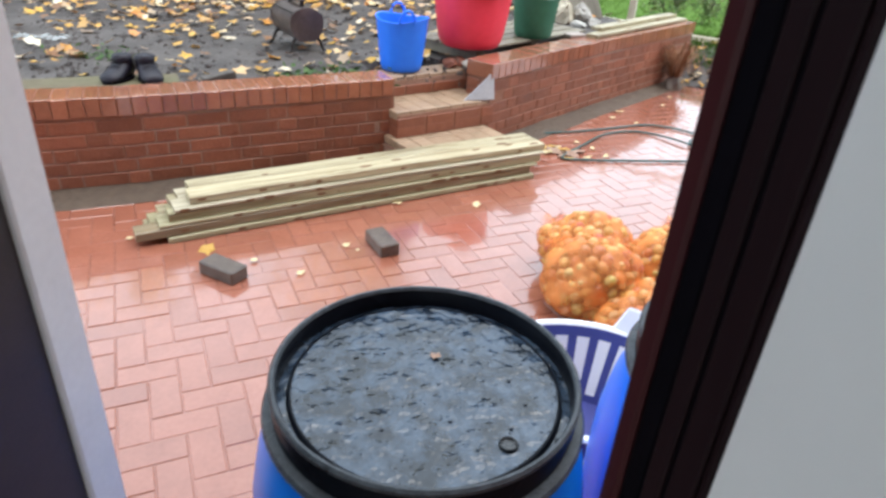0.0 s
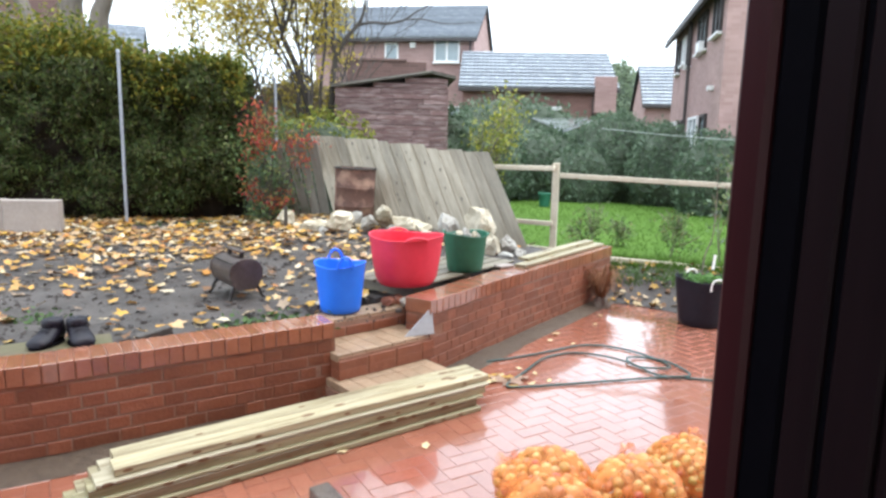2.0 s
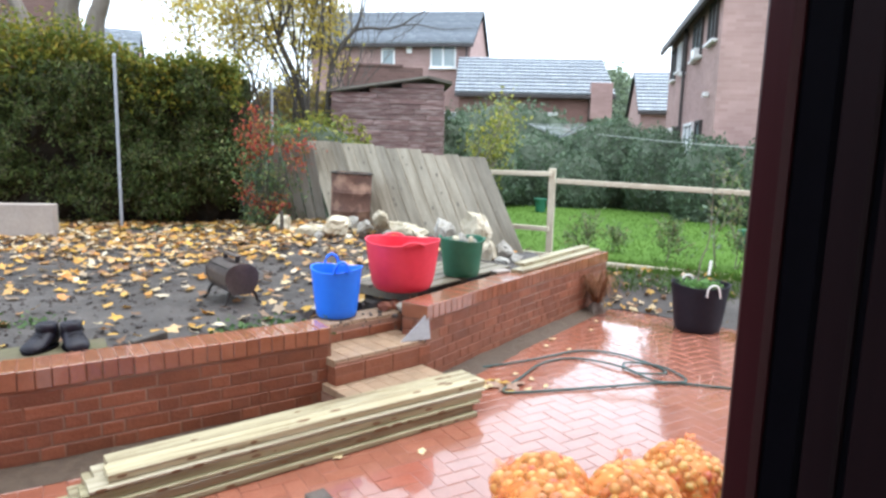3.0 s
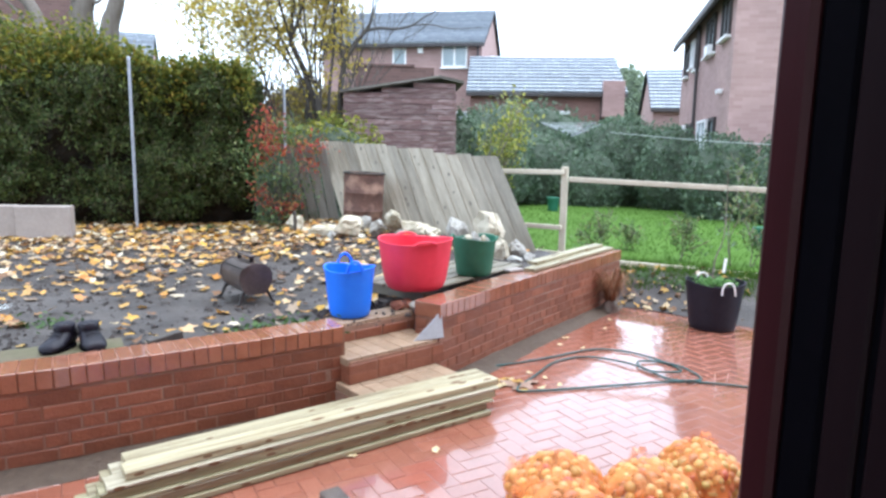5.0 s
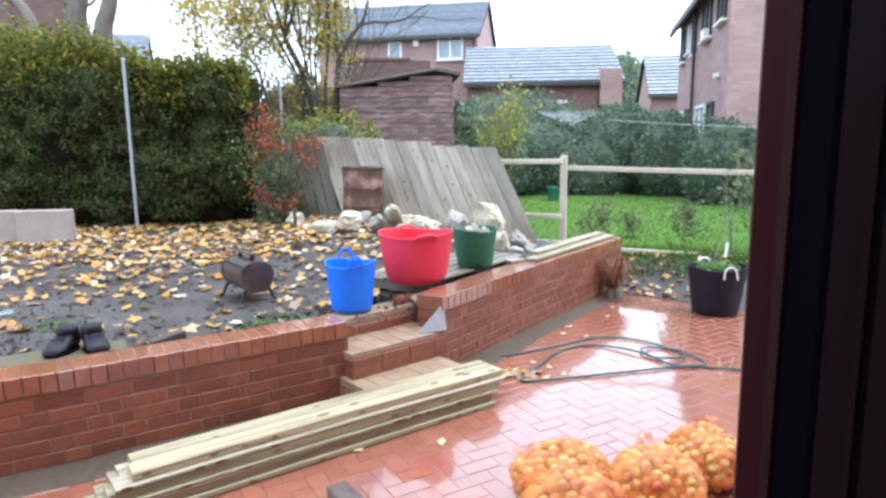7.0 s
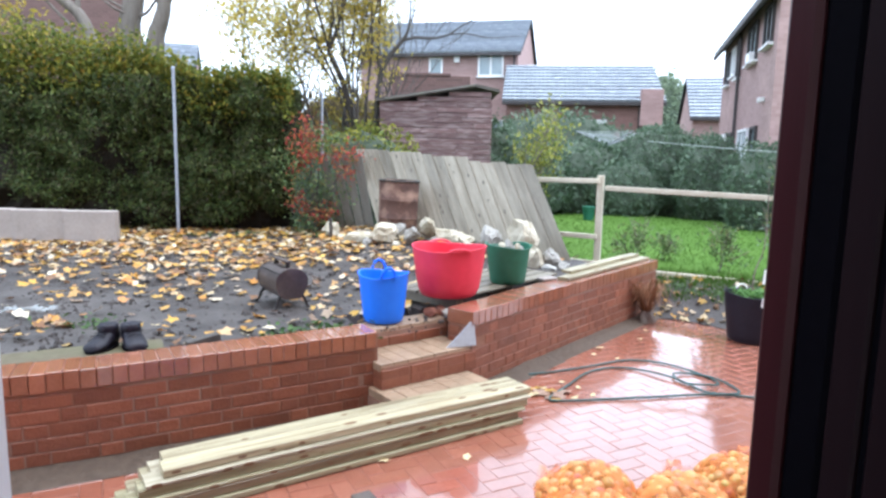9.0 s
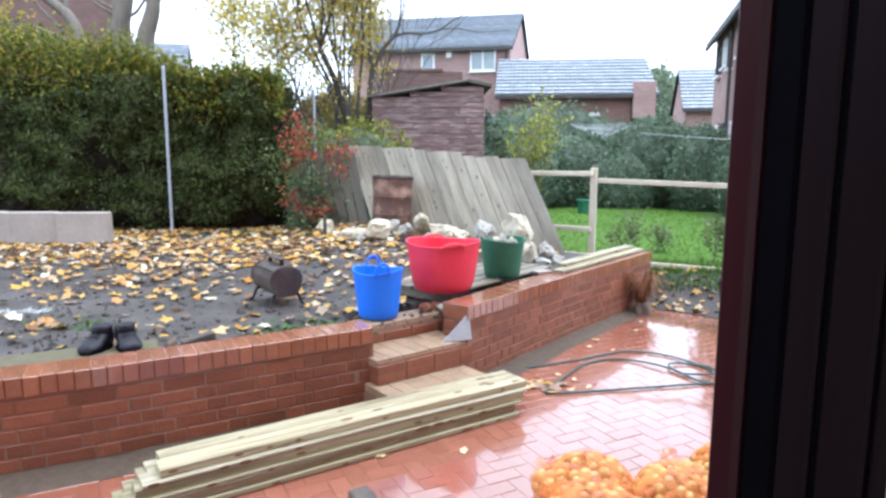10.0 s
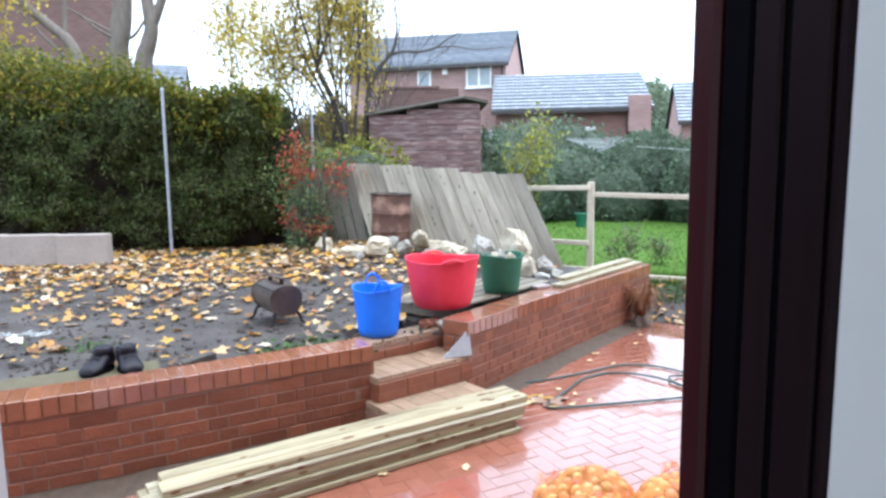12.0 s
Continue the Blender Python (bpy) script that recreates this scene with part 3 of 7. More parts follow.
def wide_ground():
    """One sheet to the horizon, a little below the patio, rising to the lawn and the far gardens."""
    vs, fs = [], []
    xs = [-400, -120, -50, -25, -15, -10, -7, -5, -3.5, -2, -1, 0, 1, 2, 2.4, 2.8, 3.4, 4, 5, 6, 7, 8.5, 10, 13, 17, 25, 50, 120, 400]
    ys = [-400, -100, -30, -10, -4, 0, 2, 3, 4, 5, 5.6, 6.2, 6.8, 7.4, 8, 9, 10, 11, 12, 13, 14, 16, 18, 22, 30, 60, 140, 500]
    for y in ys:
        for x in xs:
            lawn = smoothstep((y + 0.55 * x - 7.9) / 1.1) * 0.30
            vs.append((x, y, -0.06 + lawn + 0.012 * noise.noise(Vector((x, y, 3)))))
    w = len(xs)
    for j in range(len(ys) - 1):
        for i in range(w - 1):
            k = j * w + i
            fs.append((k, k + 1, k + w + 1, k + w))
    ob = polymesh("ground", vs, fs, M_GROUND)
    return tagged(ob, "dark garden earth reaching away between the houses", "ground", kind="structure")


wide_ground()


def lawn():
    bm = bmesh.new()
    outer = [(2.35, 7.75), (3.6, 6.95), (5.2, 6.1), (8.2, 8.0), (7.4, 12.5), (5.6, 15.2), (3.2, 17.2), (1.2, 17.0), (1.0, 11.5), (1.7, 8.4)]
    c = Vector((4.0, 10.8, 0))
    rings = []
    for k in range(9):
        f = k / 8
        ring = []
        pts = [Vector((*p, 0)) for p in outer]
        line = smooth_line([*pts, pts[0]], 4)[:-1]
        for p in line:
            q = c.lerp(p, f)
            ring.append(bm.verts.new((q.x, q.y, 0.305 + 0.02 * noise.noise(q * 0.9))))
        rings.append(ring)
    for a, b in zip(rings[1:], rings[2:]):
        for i in range(len(a)):
            j = (i + 1) % len(a)
            bm.faces.new((a[i], b[i], b[j], a[j]))
    bm.faces.new(rings[1])
    bmesh.ops.recalc_face_normals(bm, faces=bm.faces)
    ob = link("lawn", bm, M_LAWN, True)
    tagged(ob, "bright green mown lawn of the next garden", "lawn", kind="structure")
    places = []
    while len(places) < 16000:
        x, y = rng.uniform(1.2, 8), rng.uniform(6.3, 17)
        if rng.random() < min(1, 9.0 / y) and y + 0.55 * x > 8.7 and y > 6.2 and (x - 8) * 0.4 + y < 17:
            places.append((x, y, 0.305))
    vs, fs = [], []
    for x, y, z in places:
        h, a, k = rng.uniform(0.02, 0.06), rng.uniform(0, 6.28), len(vs)
        w = 0.006
        lx, ly = rng.gauss(0, 0.02), rng.gauss(0, 0.02)
        vs += [(x - w * math.cos(a), y - w * math.sin(a), z), (x + w * math.cos(a), y + w * math.sin(a), z), (x + lx, y + ly, z + h)]
        fs.append((k, k + 1, k + 2))
    tagged(polymesh("grass", vs, fs, M_GRASS), "short green grass blades of the lawn", "grass", kind="stuff")


lawn()


def soil_bed():
    """The raised bed behind the brick walls."""
    vs, fs = [], []
    front = WALL_L + [STEP_A + STEP_N * 0.62 + STEP_E * 0.0, STEP_A + STEP_N * 0.55 + STEP_E * 0.74] + WALL_R
    lay = front
    steps = [0.10, 0.25, 0.45, 0.7, 1.0, 1.4, 1.8, 2.3, 2.8, 3.4, 4.1, 4.9, 5.8, 7.0, 8.5]
    for i, p in enumerate(lay):
        n = Vector((-0.45, 0.9, 0)).normalized()
        for j, d in enumerate(steps):
            q = p + n * d
            z = soil_z(q.x, q.y) if j else soil_z(q.x, q.y) - 0.3
            if q.x + 0.62 * q.y > 6.0:
                z = soil_z(q.x, q.y) - 0.3 * smoothstep((q.x + 0.62 * q.y - 6.0) / 0.5)
            vs.append((q.x, q.y, z))
    w = len(steps)
    for i in range(len(lay) - 1):
        for j in range(w - 1):
            k = i * w + j
            fs.append((k, k + w, k + w + 1, k + 1))
    bm = bmesh.new()
    bv = [bm.verts.new(v) for v in vs]
    for f in fs:
        bm.faces.new([bv[i] for i in f])
    bmesh.ops.subdivide_edges(bm, edges=bm.edges[:], cuts=2, use_grid_fill=True)
    for v in bm.verts:
        v.co.z += 0.022 * noise.noise(v.co * 4.0) + 0.012 * noise.noise(v.co * 11.0)
    bmesh.ops.recalc_face_normals(bm, faces=bm.faces)
    ob = link("soil_bed", bm, M_SOIL, True)
    tagged(ob, "raised bed of wet dark soil behind the brick wall", "soil", kind="structure")


soil_bed()


# ---------- patio edge and own house ----------
def dirt_strip():
    bm = bmesh.new()
    line = WALL_L[:-2] + [STEP_A - STEP_N * 0.05] + WALL_R + [Vector((2.75, 6.9, 0)), Vector((3.3, 6.2, 0)), Vector((4.2, 5.6, 0))]
    prev = None
    for i, p in enumerate(line):
        out = Vector((0.5, -0.86, 0))
        wd = 0.19 if p.x < 1.0 else 0.17
        a = bm.verts.new((p.x - 0.1 * out.x, p.y - 0.1 * out.y, 0.05 + 0.012 * noise.noise(p * 5)))
        c = bm.verts.new((p.x + out.x * wd * 0.5, p.y + out.y * wd * 0.5, 0.028 + 0.012 * noise.noise(p * 7)))
        b = bm.verts.new((p.x + out.x * wd, p.y + out.y * wd, 0.001))
        if prev:
            bm.faces.new((prev[0], prev[1], c, a))
            bm.faces.new((prev[1], prev[2], b, c))
        prev = (a, c, b)
    bmesh.ops.recalc_face_normals(bm, faces=bm.faces)
    ob = link("dirt_strip", bm, M_GRAVEL, True)
    tagged(ob, "strip of wet gritty dirt along the foot of the wall", "dirt", kind="structure")
    # planted strip between the patio and the lawn
    bm = bmesh.new()
    rows = []
    for p, q in (((2.2, 6.62), (2.1, 7.7)), ((2.55, 6.5), (2.6, 7.5)), ((3.05, 6.0), (3.5, 6.95)), ((3.8, 5.4), (4.6, 6.45)), ((4.8, 4.8), (6.0, 5.9))):
        row = []
        for k in range(7):
            f = k / 6
            x, y = p[0] + (q[0] - p[0]) * f, p[1] + (q[1] - p[1]) * f
            row.append(bm.verts.new((x, y, 0.0 + 0.32 * smoothstep(f) + 0.03 * noise.noise(Vector((x * 5, y * 5, 1))))))
        rows.append(row)
    for a, b in zip(rows, rows[1:]):
        for k in range(6):
            bm.faces.new((a[k], b[k], b[k + 1], a[k + 1]))
    bmesh.ops.recalc_face_normals(bm, faces=bm.faces)
    tagged(link("flower_border", bm, M_SOIL, True), "sloping border of dark soil below the rail fence", "soil", kind="structure")


dirt_strip()

slab = link("patio_bed", boxbm((0, 0, -0.0428), (14.0, 7.0, 0.08), 0, Matrix.Translation((0.9, 2.55, 0)) @ pose(0, 0, 0, 0, 0, 26)), M_JOINT)
tagged(slab, "wet sandy bed under the red block paving", "paving bed", kind="structure")


def house_pt(u, v, z=0.0):
    p = JAMB + U * u + V * v
    return Vector((p.x, p.y, z))


HOUSE = Matrix((( U.x, V.x, 0, JAMB.x), (U.y, V.y, 0, JAMB.y), (0, 0, 1, 0), (0, 0, 0, 1)))


def hbox(name, u0, u1, v0, v1, z0, z1, material, label, category, bevel=0.0):
    bm = boxbm(((u0 + u1) / 2, (v0 + v1) / 2, (z0 + z1) / 2), (u1 - u0, v1 - v0, z1 - z0), bevel, HOUSE)
    bmesh.ops.recalc_face_normals(bm, faces=bm.faces)
    return tagged(link(name, bm, material), label, category, kind="structure")


# wall of the house with the doorway in it (opening u -0.95..0.06), plaster inside
# outer wall is unseen; its 7 m height is set to shade the patio
hbox("wall_front_east", 0.062, 6.0, 0.02, 0.30, -0.1, 7.0, M_OWN, "outer brick wall of the house beside the doorway", "wall")
hbox("wall_front_west", -6.0, -1.06, 0.02, 0.30, -0.1, 7.0, M_OWN, "outer brick wall of the house past the open door", "wall")
hbox("wall_front_lintel", -1.06, 0.062, 0.02, 0.30, 2.16, 7.0, M_OWN, "brick wall over the doorway", "wall")
hbox("floor", -3.0, 3.0, 0.0, 4.3, -0.1, 0.12, M_FLOOR, "plain indoor floor behind the doorway", "floor")
hbox("ceiling", -3.0, 3.0, 0.30, 4.3, 2.52, 2.62, M_PLASTER, "white plaster ceiling indoors", "ceiling")
# back wall left open, unseen, to brighten the door reveal with daylight
hbox("wall_back_sill", -3.0, 3.0, 4.2, 4.3, 0.12, 0.60, M_PLASTER, "white plaster wall below the added back opening", "wall")
hbox("wall_back_head", -3.0, 3.0, 4.2, 4.3, 2.36, 2.52, M_PLASTER, "white plaster wall over the added back opening", "wall")
# side wall with an added, unseen opening that lets daylight onto the reveal
hbox("wall_west_sill", -3.1, -3.0, 0.30, 4.3, 0.12, 0.22, M_PLASTER, "white plaster wall below the added side opening", "wall")
hbox("wall_west_head", -3.1, -3.0, 0.30, 4.3, 2.44, 2.52, M_PLASTER, "white plaster wall over the added side opening", "wall")
hbox("wall_west_pier", -3.1, -3.0, 3.9, 4.3, 0.22, 2.44, M_PLASTER, "white plaster pier beside the added side opening", "wall")
hbox("wall_east", 3.0, 3.1, 0.30, 4.3, 0.12, 2.52, M_PLASTER, "white plaster side wall indoors", "wall")
hbox("plaster_reveal", 0.002, 0.060, 0.058, 0.55, 0.12, 2.52, M_PLASTER, "white plaster reveal beside the door frame", "wall", 0.004)
hbox("plaster_inner", 0.062, 3.0, 0.302, 0.32, 0.12, 2.52, M_PLASTER, "white plaster on the room side", "wall")


def door_frame():
    """Jamb of moulded dark plastic: outer face, dark seal, two ridges coloured darker for shade."""
    t = tagged(new("door_frame"), "dark rosewood moulded door frame with black seal", "door frame", kind="structure")
    z0, z1 = 0.0, 2.15

    def strip(name, u0, u1, v0, v1, material, label="", bevel=0.002):
        bm = boxbm(((u0 + u1) / 2, (v0 + v1) / 2, (z0 + z1) / 2), (u1 - u0, v1 - v0, z1 - z0), bevel, HOUSE)
        bmesh.ops.recalc_face_normals(bm, faces=bm.faces)
        part(name, bm, material, t, label)
    strip("outer_stop", 0.0, 0.060, 0.0, 0.0125, M_FRAME)
    strip("seal", 0.0015, 0.060, 0.0127, 0.0265, M_SEAL, "black rubber seal")
    strip("middle_ridge", 0.0010, 0.060, 0.0267, 0.0375, M_FRAMEDARK, "ridge darkened for shade", 0.001)
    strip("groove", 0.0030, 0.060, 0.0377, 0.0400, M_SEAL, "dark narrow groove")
    strip("inner_face", 0.0012, 0.060, 0.0402, 0.0545, M_FRAMEDARK, "inner face darkened for shade", 0.001)
    strip("inner_edge", 0.0020, 0.060, 0.0547, 0.0605, M_FRAMEDARK, "rounded bead darkened for shade", 0.002)
    # the other jamb and the head
    strip("hinge_jamb", -1.058, -1.0, 0.0, 0.065, M_FRAME)
    bm = boxbm((-0.5, 0.033, 2.105), (0.995, 0.06, 0.09), 0.003, HOUSE)
    part("head", bm, M_FRAME, t)


door_frame()


def door_leaf():
    """The leaf stands open outwards; the skylight on its free edge is put into a pale strip."""
    hinge, free = house_pt(-0.985, 0.03), Vector((-0.584, 0.775, 0))
    d = free - hinge
    yaw = math.degrees(math.atan2(d.y, d.x))
    t = tagged(thing("door_1", pose(hinge.x, hinge.y, 0.06, 0, 0, yaw), "dark door leaf standing open with a pale free edge", "door"), kind="structure")
    w, h = d.length, 2.03
    part("leaf", boxbm((w / 2 - 0.014, 0.0, h / 2), (w - 0.03, 0.05, h), 0.003), M_DOORFACE, t)
    part("edge_strip", boxbm((w - 0.036, -0.004, h / 2), (0.074, 0.064, h), 0.004), M_DOOREDGE, t, "pale grey edge strip")


door_leaf()


# ---------- brick walls ----------
def brick_mesh(name, lx, ly, lz, material, bev=0.004):
    bm = boxbm((0, 0, 0), (lx, ly, lz), bev)
    bmesh.ops.recalc_face_normals(bm, faces=bm.faces)
    me = bpy.data.meshes.new(name)
    bm.to_mesh(me)
    bm.free()
    me.materials.append(material)
    return me


ME_STRETCHER = brick_mesh("stretcher", 0.215, 0.1, 0.065, M_BRICK, 0.0025)
ME_HEADER = brick_mesh("header", 0.1025, 0.1, 0.065, M_BRICK, 0.0025)
ME_COPING = brick_mesh("coping_brick", 0.0705, 0.228, 0.1025, M_COPING, 0.003)


def brick_wall(name, line, top, label, s_from=0.0, seed=1, ends=(False, True)):
    """A curved wall in mixed stretchers and headers under a brick-on-edge coping. The mortar body stands 8 mm behind the faces."""
    rnd = random.Random(seed)
    total, at = along(line)
    root = tagged(new(name), label, "garden wall", kind="structure")
    bm = bmesh.new()
    n = max(8, int(total / 0.12))
    rows = []
    for i in range(n + 1):
        p, d = at(0.006 + (total - 0.012) * i / n)
        nrm = Vector((-d.y, d.x, 0))
        f, b = p + nrm * 0.0035, p + nrm * (THICK - 0.0035)
        rows.append([bm.verts.new((q.x, q.y, z)) for q, z in ((f, -0.1), (f, top - 0.004), (b, top - 0.004), (b, -0.1))])
    for a, b in zip(rows, rows[1:]):
        for k in range(3):
            bm.faces.new((a[k], a[k + 1], b[k + 1], b[k]))
    bm.faces.new(rows[0])
    bm.faces.new(rows[-1][::-1])
    bmesh.ops.recalc_face_normals(bm, faces=bm.faces)
    part("mortar", bm, M_MORTAR, root, "grey mortar between the bricks")
    courses = int((top - 0.11) / 0.075) + 1
    for c in range(courses):
        z = top - 0.1125 - 0.010 - 0.0325 - 0.075 * c
        s = s_from - (0.0 if c % 2 == 0 else 0.17)
        k = c
        while s < total:
            header = (k % 2 == 1) if rnd.random() < 0.8 else rnd.random() < 0.4
            lx = 0.1025 if header else 0.215
            if s + lx > total + 0.002:
                lx, header = 0.1025, True
                if s + lx > total + 0.03:
                    break
                s = total - lx
            if s >= 0:
                p, d = at(s + lx / 2)
                nrm = Vector((-d.y, d.x, 0))
                q = p + nrm * (0.05 + rnd.uniform(-0.0015, 0.0015))
                yaw = math.degrees(math.atan2(d.y, d.x))
                piece("brick", ME_HEADER if header else ME_STRETCHER, pose(q.x, q.y, z, rnd.uniform(-0.5, 0.5), 0, yaw + rnd.uniform(-0.4, 0.4)), root)
            s += lx + 0.010
            k += 1
        for end, use in ((0.0, ends[0]), (total, ends[1])):
            if use:
                p, d = at(end)
                nrm = Vector((-d.y, d.x, 0))
                sgn = 1 if end == 0 else -1
                q = p + nrm * (THICK - 0.052) + d * sgn * 0.05
                piece("brick", ME_HEADER, pose(q.x, q.y, z, 0, 0, math.degrees(math.atan2(d.y, d.x))), root)
    s = s_from + 0.033
    while s < total - 0.02:
        p, d = at(s)
        nrm = Vector((-d.y, d.x, 0))
        q = p + nrm * (THICK / 2 - 0.002 + rnd.uniform(-0.002, 0.002))
        piece("coping_brick", ME_COPING, pose(q.x, q.y, top - 0.0513 + rnd.uniform(-0.002, 0.002), 0, rnd.uniform(-0.7, 0.7), math.degrees(math.atan2(d.y, d.x)) + rnd.uniform(-0.6, 0.6)), root)
        s += 0.075
    return root


brick_wall("retaining_wall_west", WALL_L, TOP_L, "low red brick retaining wall with brick-on-edge coping", 1.1, 3, (False, True))
brick_wall("retaining_wall_east", WALL_R, TOP_R, "curving red brick retaining wall with wet coping", 0.0, 5, (True, True))


def garden_steps():
    root = tagged(new("garden_steps"), "brick garden steps with worn pale treads", "steps", kind="structure")
    yaw = math.degrees(math.atan2(STEP_E.y, STEP_E.x))
    m = pose(STEP_A.x, STEP_A.y, 0, 0, 0, yaw)
    root.matrix_basis = m
    # cores
    part("lower_core", boxbm((0.385, 0.0, 0.045), (0.745, 0.52, 0.145), 0.0), M_MORTAR, root)
    part("middle_core", boxbm((0.43, 0.27, 0.16), (0.74, 0.53, 0.31), 0.0), M_MORTAR, root)
    part("upper_core", boxbm((0.45, 0.46, 0.22), (0.78, 0.25, 0.44), 0.0), M_MORTAR, root)
    rnd = random.Random(11)
    me_t = brick_mesh("tread_brick", 0.1035, 0.203, 0.05, M_TREAD, 0.003)
    me_r = brick_mesh("riser_brick", 0.215, 0.1, 0.065, M_BRICK)
    for row, (y, z, x0, x1) in enumerate(((-0.155, 0.145, 0.02, 0.76), (0.05, 0.145, 0.02, 0.76), (0.115, 0.312, 0.05, 0.78), (0.315, 0.312, 0.05, 0.78), (0.445, 0.440, 0.09, 0.82))):
        x = x0 + 0.05
        while x < x1:
            piece("tread_brick", me_t, pose(x, y, z + rnd.uniform(-0.002, 0.002), 0, 0, rnd.uniform(-0.6, 0.6)), root)
            x += 0.106
    for y, zs, x0, x1 in ((-0.215, (0.042, 0.108), 0.015, 0.76), (0.05, (0.205, 0.265), 0.05, 0.80), (0.378, (0.372,), 0.09, 0.84)):
        for c, z in enumerate(zs):
            x = x0 + 0.1075
            while x + 0.1075 < x1 + 0.06:
                piece("brick", me_r, pose(x, y, z, 0, 0, 0), root)
                x += 0.225
            if x - 0.1075 < x1 - 0.05:
                piece("brick", ME_HEADER, pose(x - 0.056, y, z, 0, 0, 0), root)


garden_steps()


# ---------- things on the patio ----------
def drum(at, turn, label):
    """A blue open-top drum: bellied body, black lid with a raised double rim, rain standing in it."""
    t = thing("storage_drum", pose(*at, 0, 0, turn) @ Matrix.Diagonal((0.982, 0.982, 0.985, 1)), label, "drum", "blue drums by the door")
    body = [(0.0, 0.0), (0.225, 0.0), (0.242, 0.012), (0.250, 0.05), (0.280, 0.20), (0.302, 0.40), (0.308, 0.52), (0.304, 0.65), (0.290, 0.735), (0.274, 0.785), (0.256, 0.815), (0.244, 0.828), (0.0, 0.828)]
    part("body", lathe(body, 64), M_BLUE, t, "glossy blue plastic body", True)
    ring = [(0.262, 0.820), (0.2605, 0.826), (0.2635, 0.872), (0.2610, 0.879), (0.2560, 0.880), (0.2530, 0.874), (0.2505, 0.840)]
    lid = part("lid", lathe(ring, 72), M_BLACK, t, "wet black lid with raised rim", True)
    part("lip", lathe([(0.2638, 0.874), (0.2644, 0.881), (0.2605, 0.8855), (0.2555, 0.8850), (0.2525, 0.879), (0.2555, 0.8805), (0.2610, 0.8795), (0.2638, 0.874)], 72), M_LIP, lid, "worn grey edge of the lid", True)
    part("flange", lathe([(0.244, 0.806), (0.268, 0.804), (0.277, 0.809), (0.279, 0.818), (0.275, 0.824), (0.262, 0.826), (0.244, 0.826)], 72), M_LIP, lid, "grit-covered clamping flange", True)
    part("lid_panel", lathe([(0.252, 0.8395), (0.238, 0.8395), (0.2345, 0.8505), (0.2315, 0.8525), (0.2285, 0.8525), (0.2265, 0.8450), (0.0, 0.8450)], 72), M_BLACK, lid, "wet dished lid panel with a raised ring", True)
    part("gutter_water", lathe([(0.2508, 0.8430), (0.2371, 0.8430)], 72), M_WATER, lid, "rain standing in the groove behind the rim")
    part("rain_water", lathe([(0.2283, 0.8512), (0.16, 0.8512), (0.08, 0.8512), (0.0, 0.8512)], 64), M_WATER, lid, "puddle of rain water rippled by drops")
    part("bung", lathe([(0.0165, 0.848), (0.0160, 0.855), (0.0145, 0.8575), (0.0125, 0.8565), (0.0115, 0.854), (0.0, 0.854)], 24, at=(0.112, -0.155, 0.0)), M_LID, lid, "small round black bung", True)
    bm = bmesh.new()
    rnd = random.Random(int(turn) + 5)
    for _ in range(14):
        a, r = rnd.uniform(0, 6.28), 0.21 * math.sqrt(rnd.random())
        q = rnd.uniform(0.0015, 0.004)
        lathe([(q, 0.0), (q * 0.92, q * 0.4), (q * 0.6, q * 0.7), (0, q * 0.85)], 10, bm=bm, at=(r * math.cos(a), r * math.sin(a), 0.8514))
    tagged(part("water_bubble", bm, M_WATER, lid, "bubbles left by falling drops", True), kind="stuff")
    return t


drum((0.008, 0.787, 0.0), 10, "blue plastic drum with rain standing on its black lid")
drum((0.660, 0.905, 0.0), 70, "blue plastic drum with black lid close to the door frame")
lf = polymesh("leaf_on_lid", *scatter_quads([(0.02, 0.86, 0.8405)], 0.019, random.Random(3), 1.0, lobes=True), M_BROWNLEAF)
tagged(lf, "small brown leaf lying in water on the lid", "leaf")


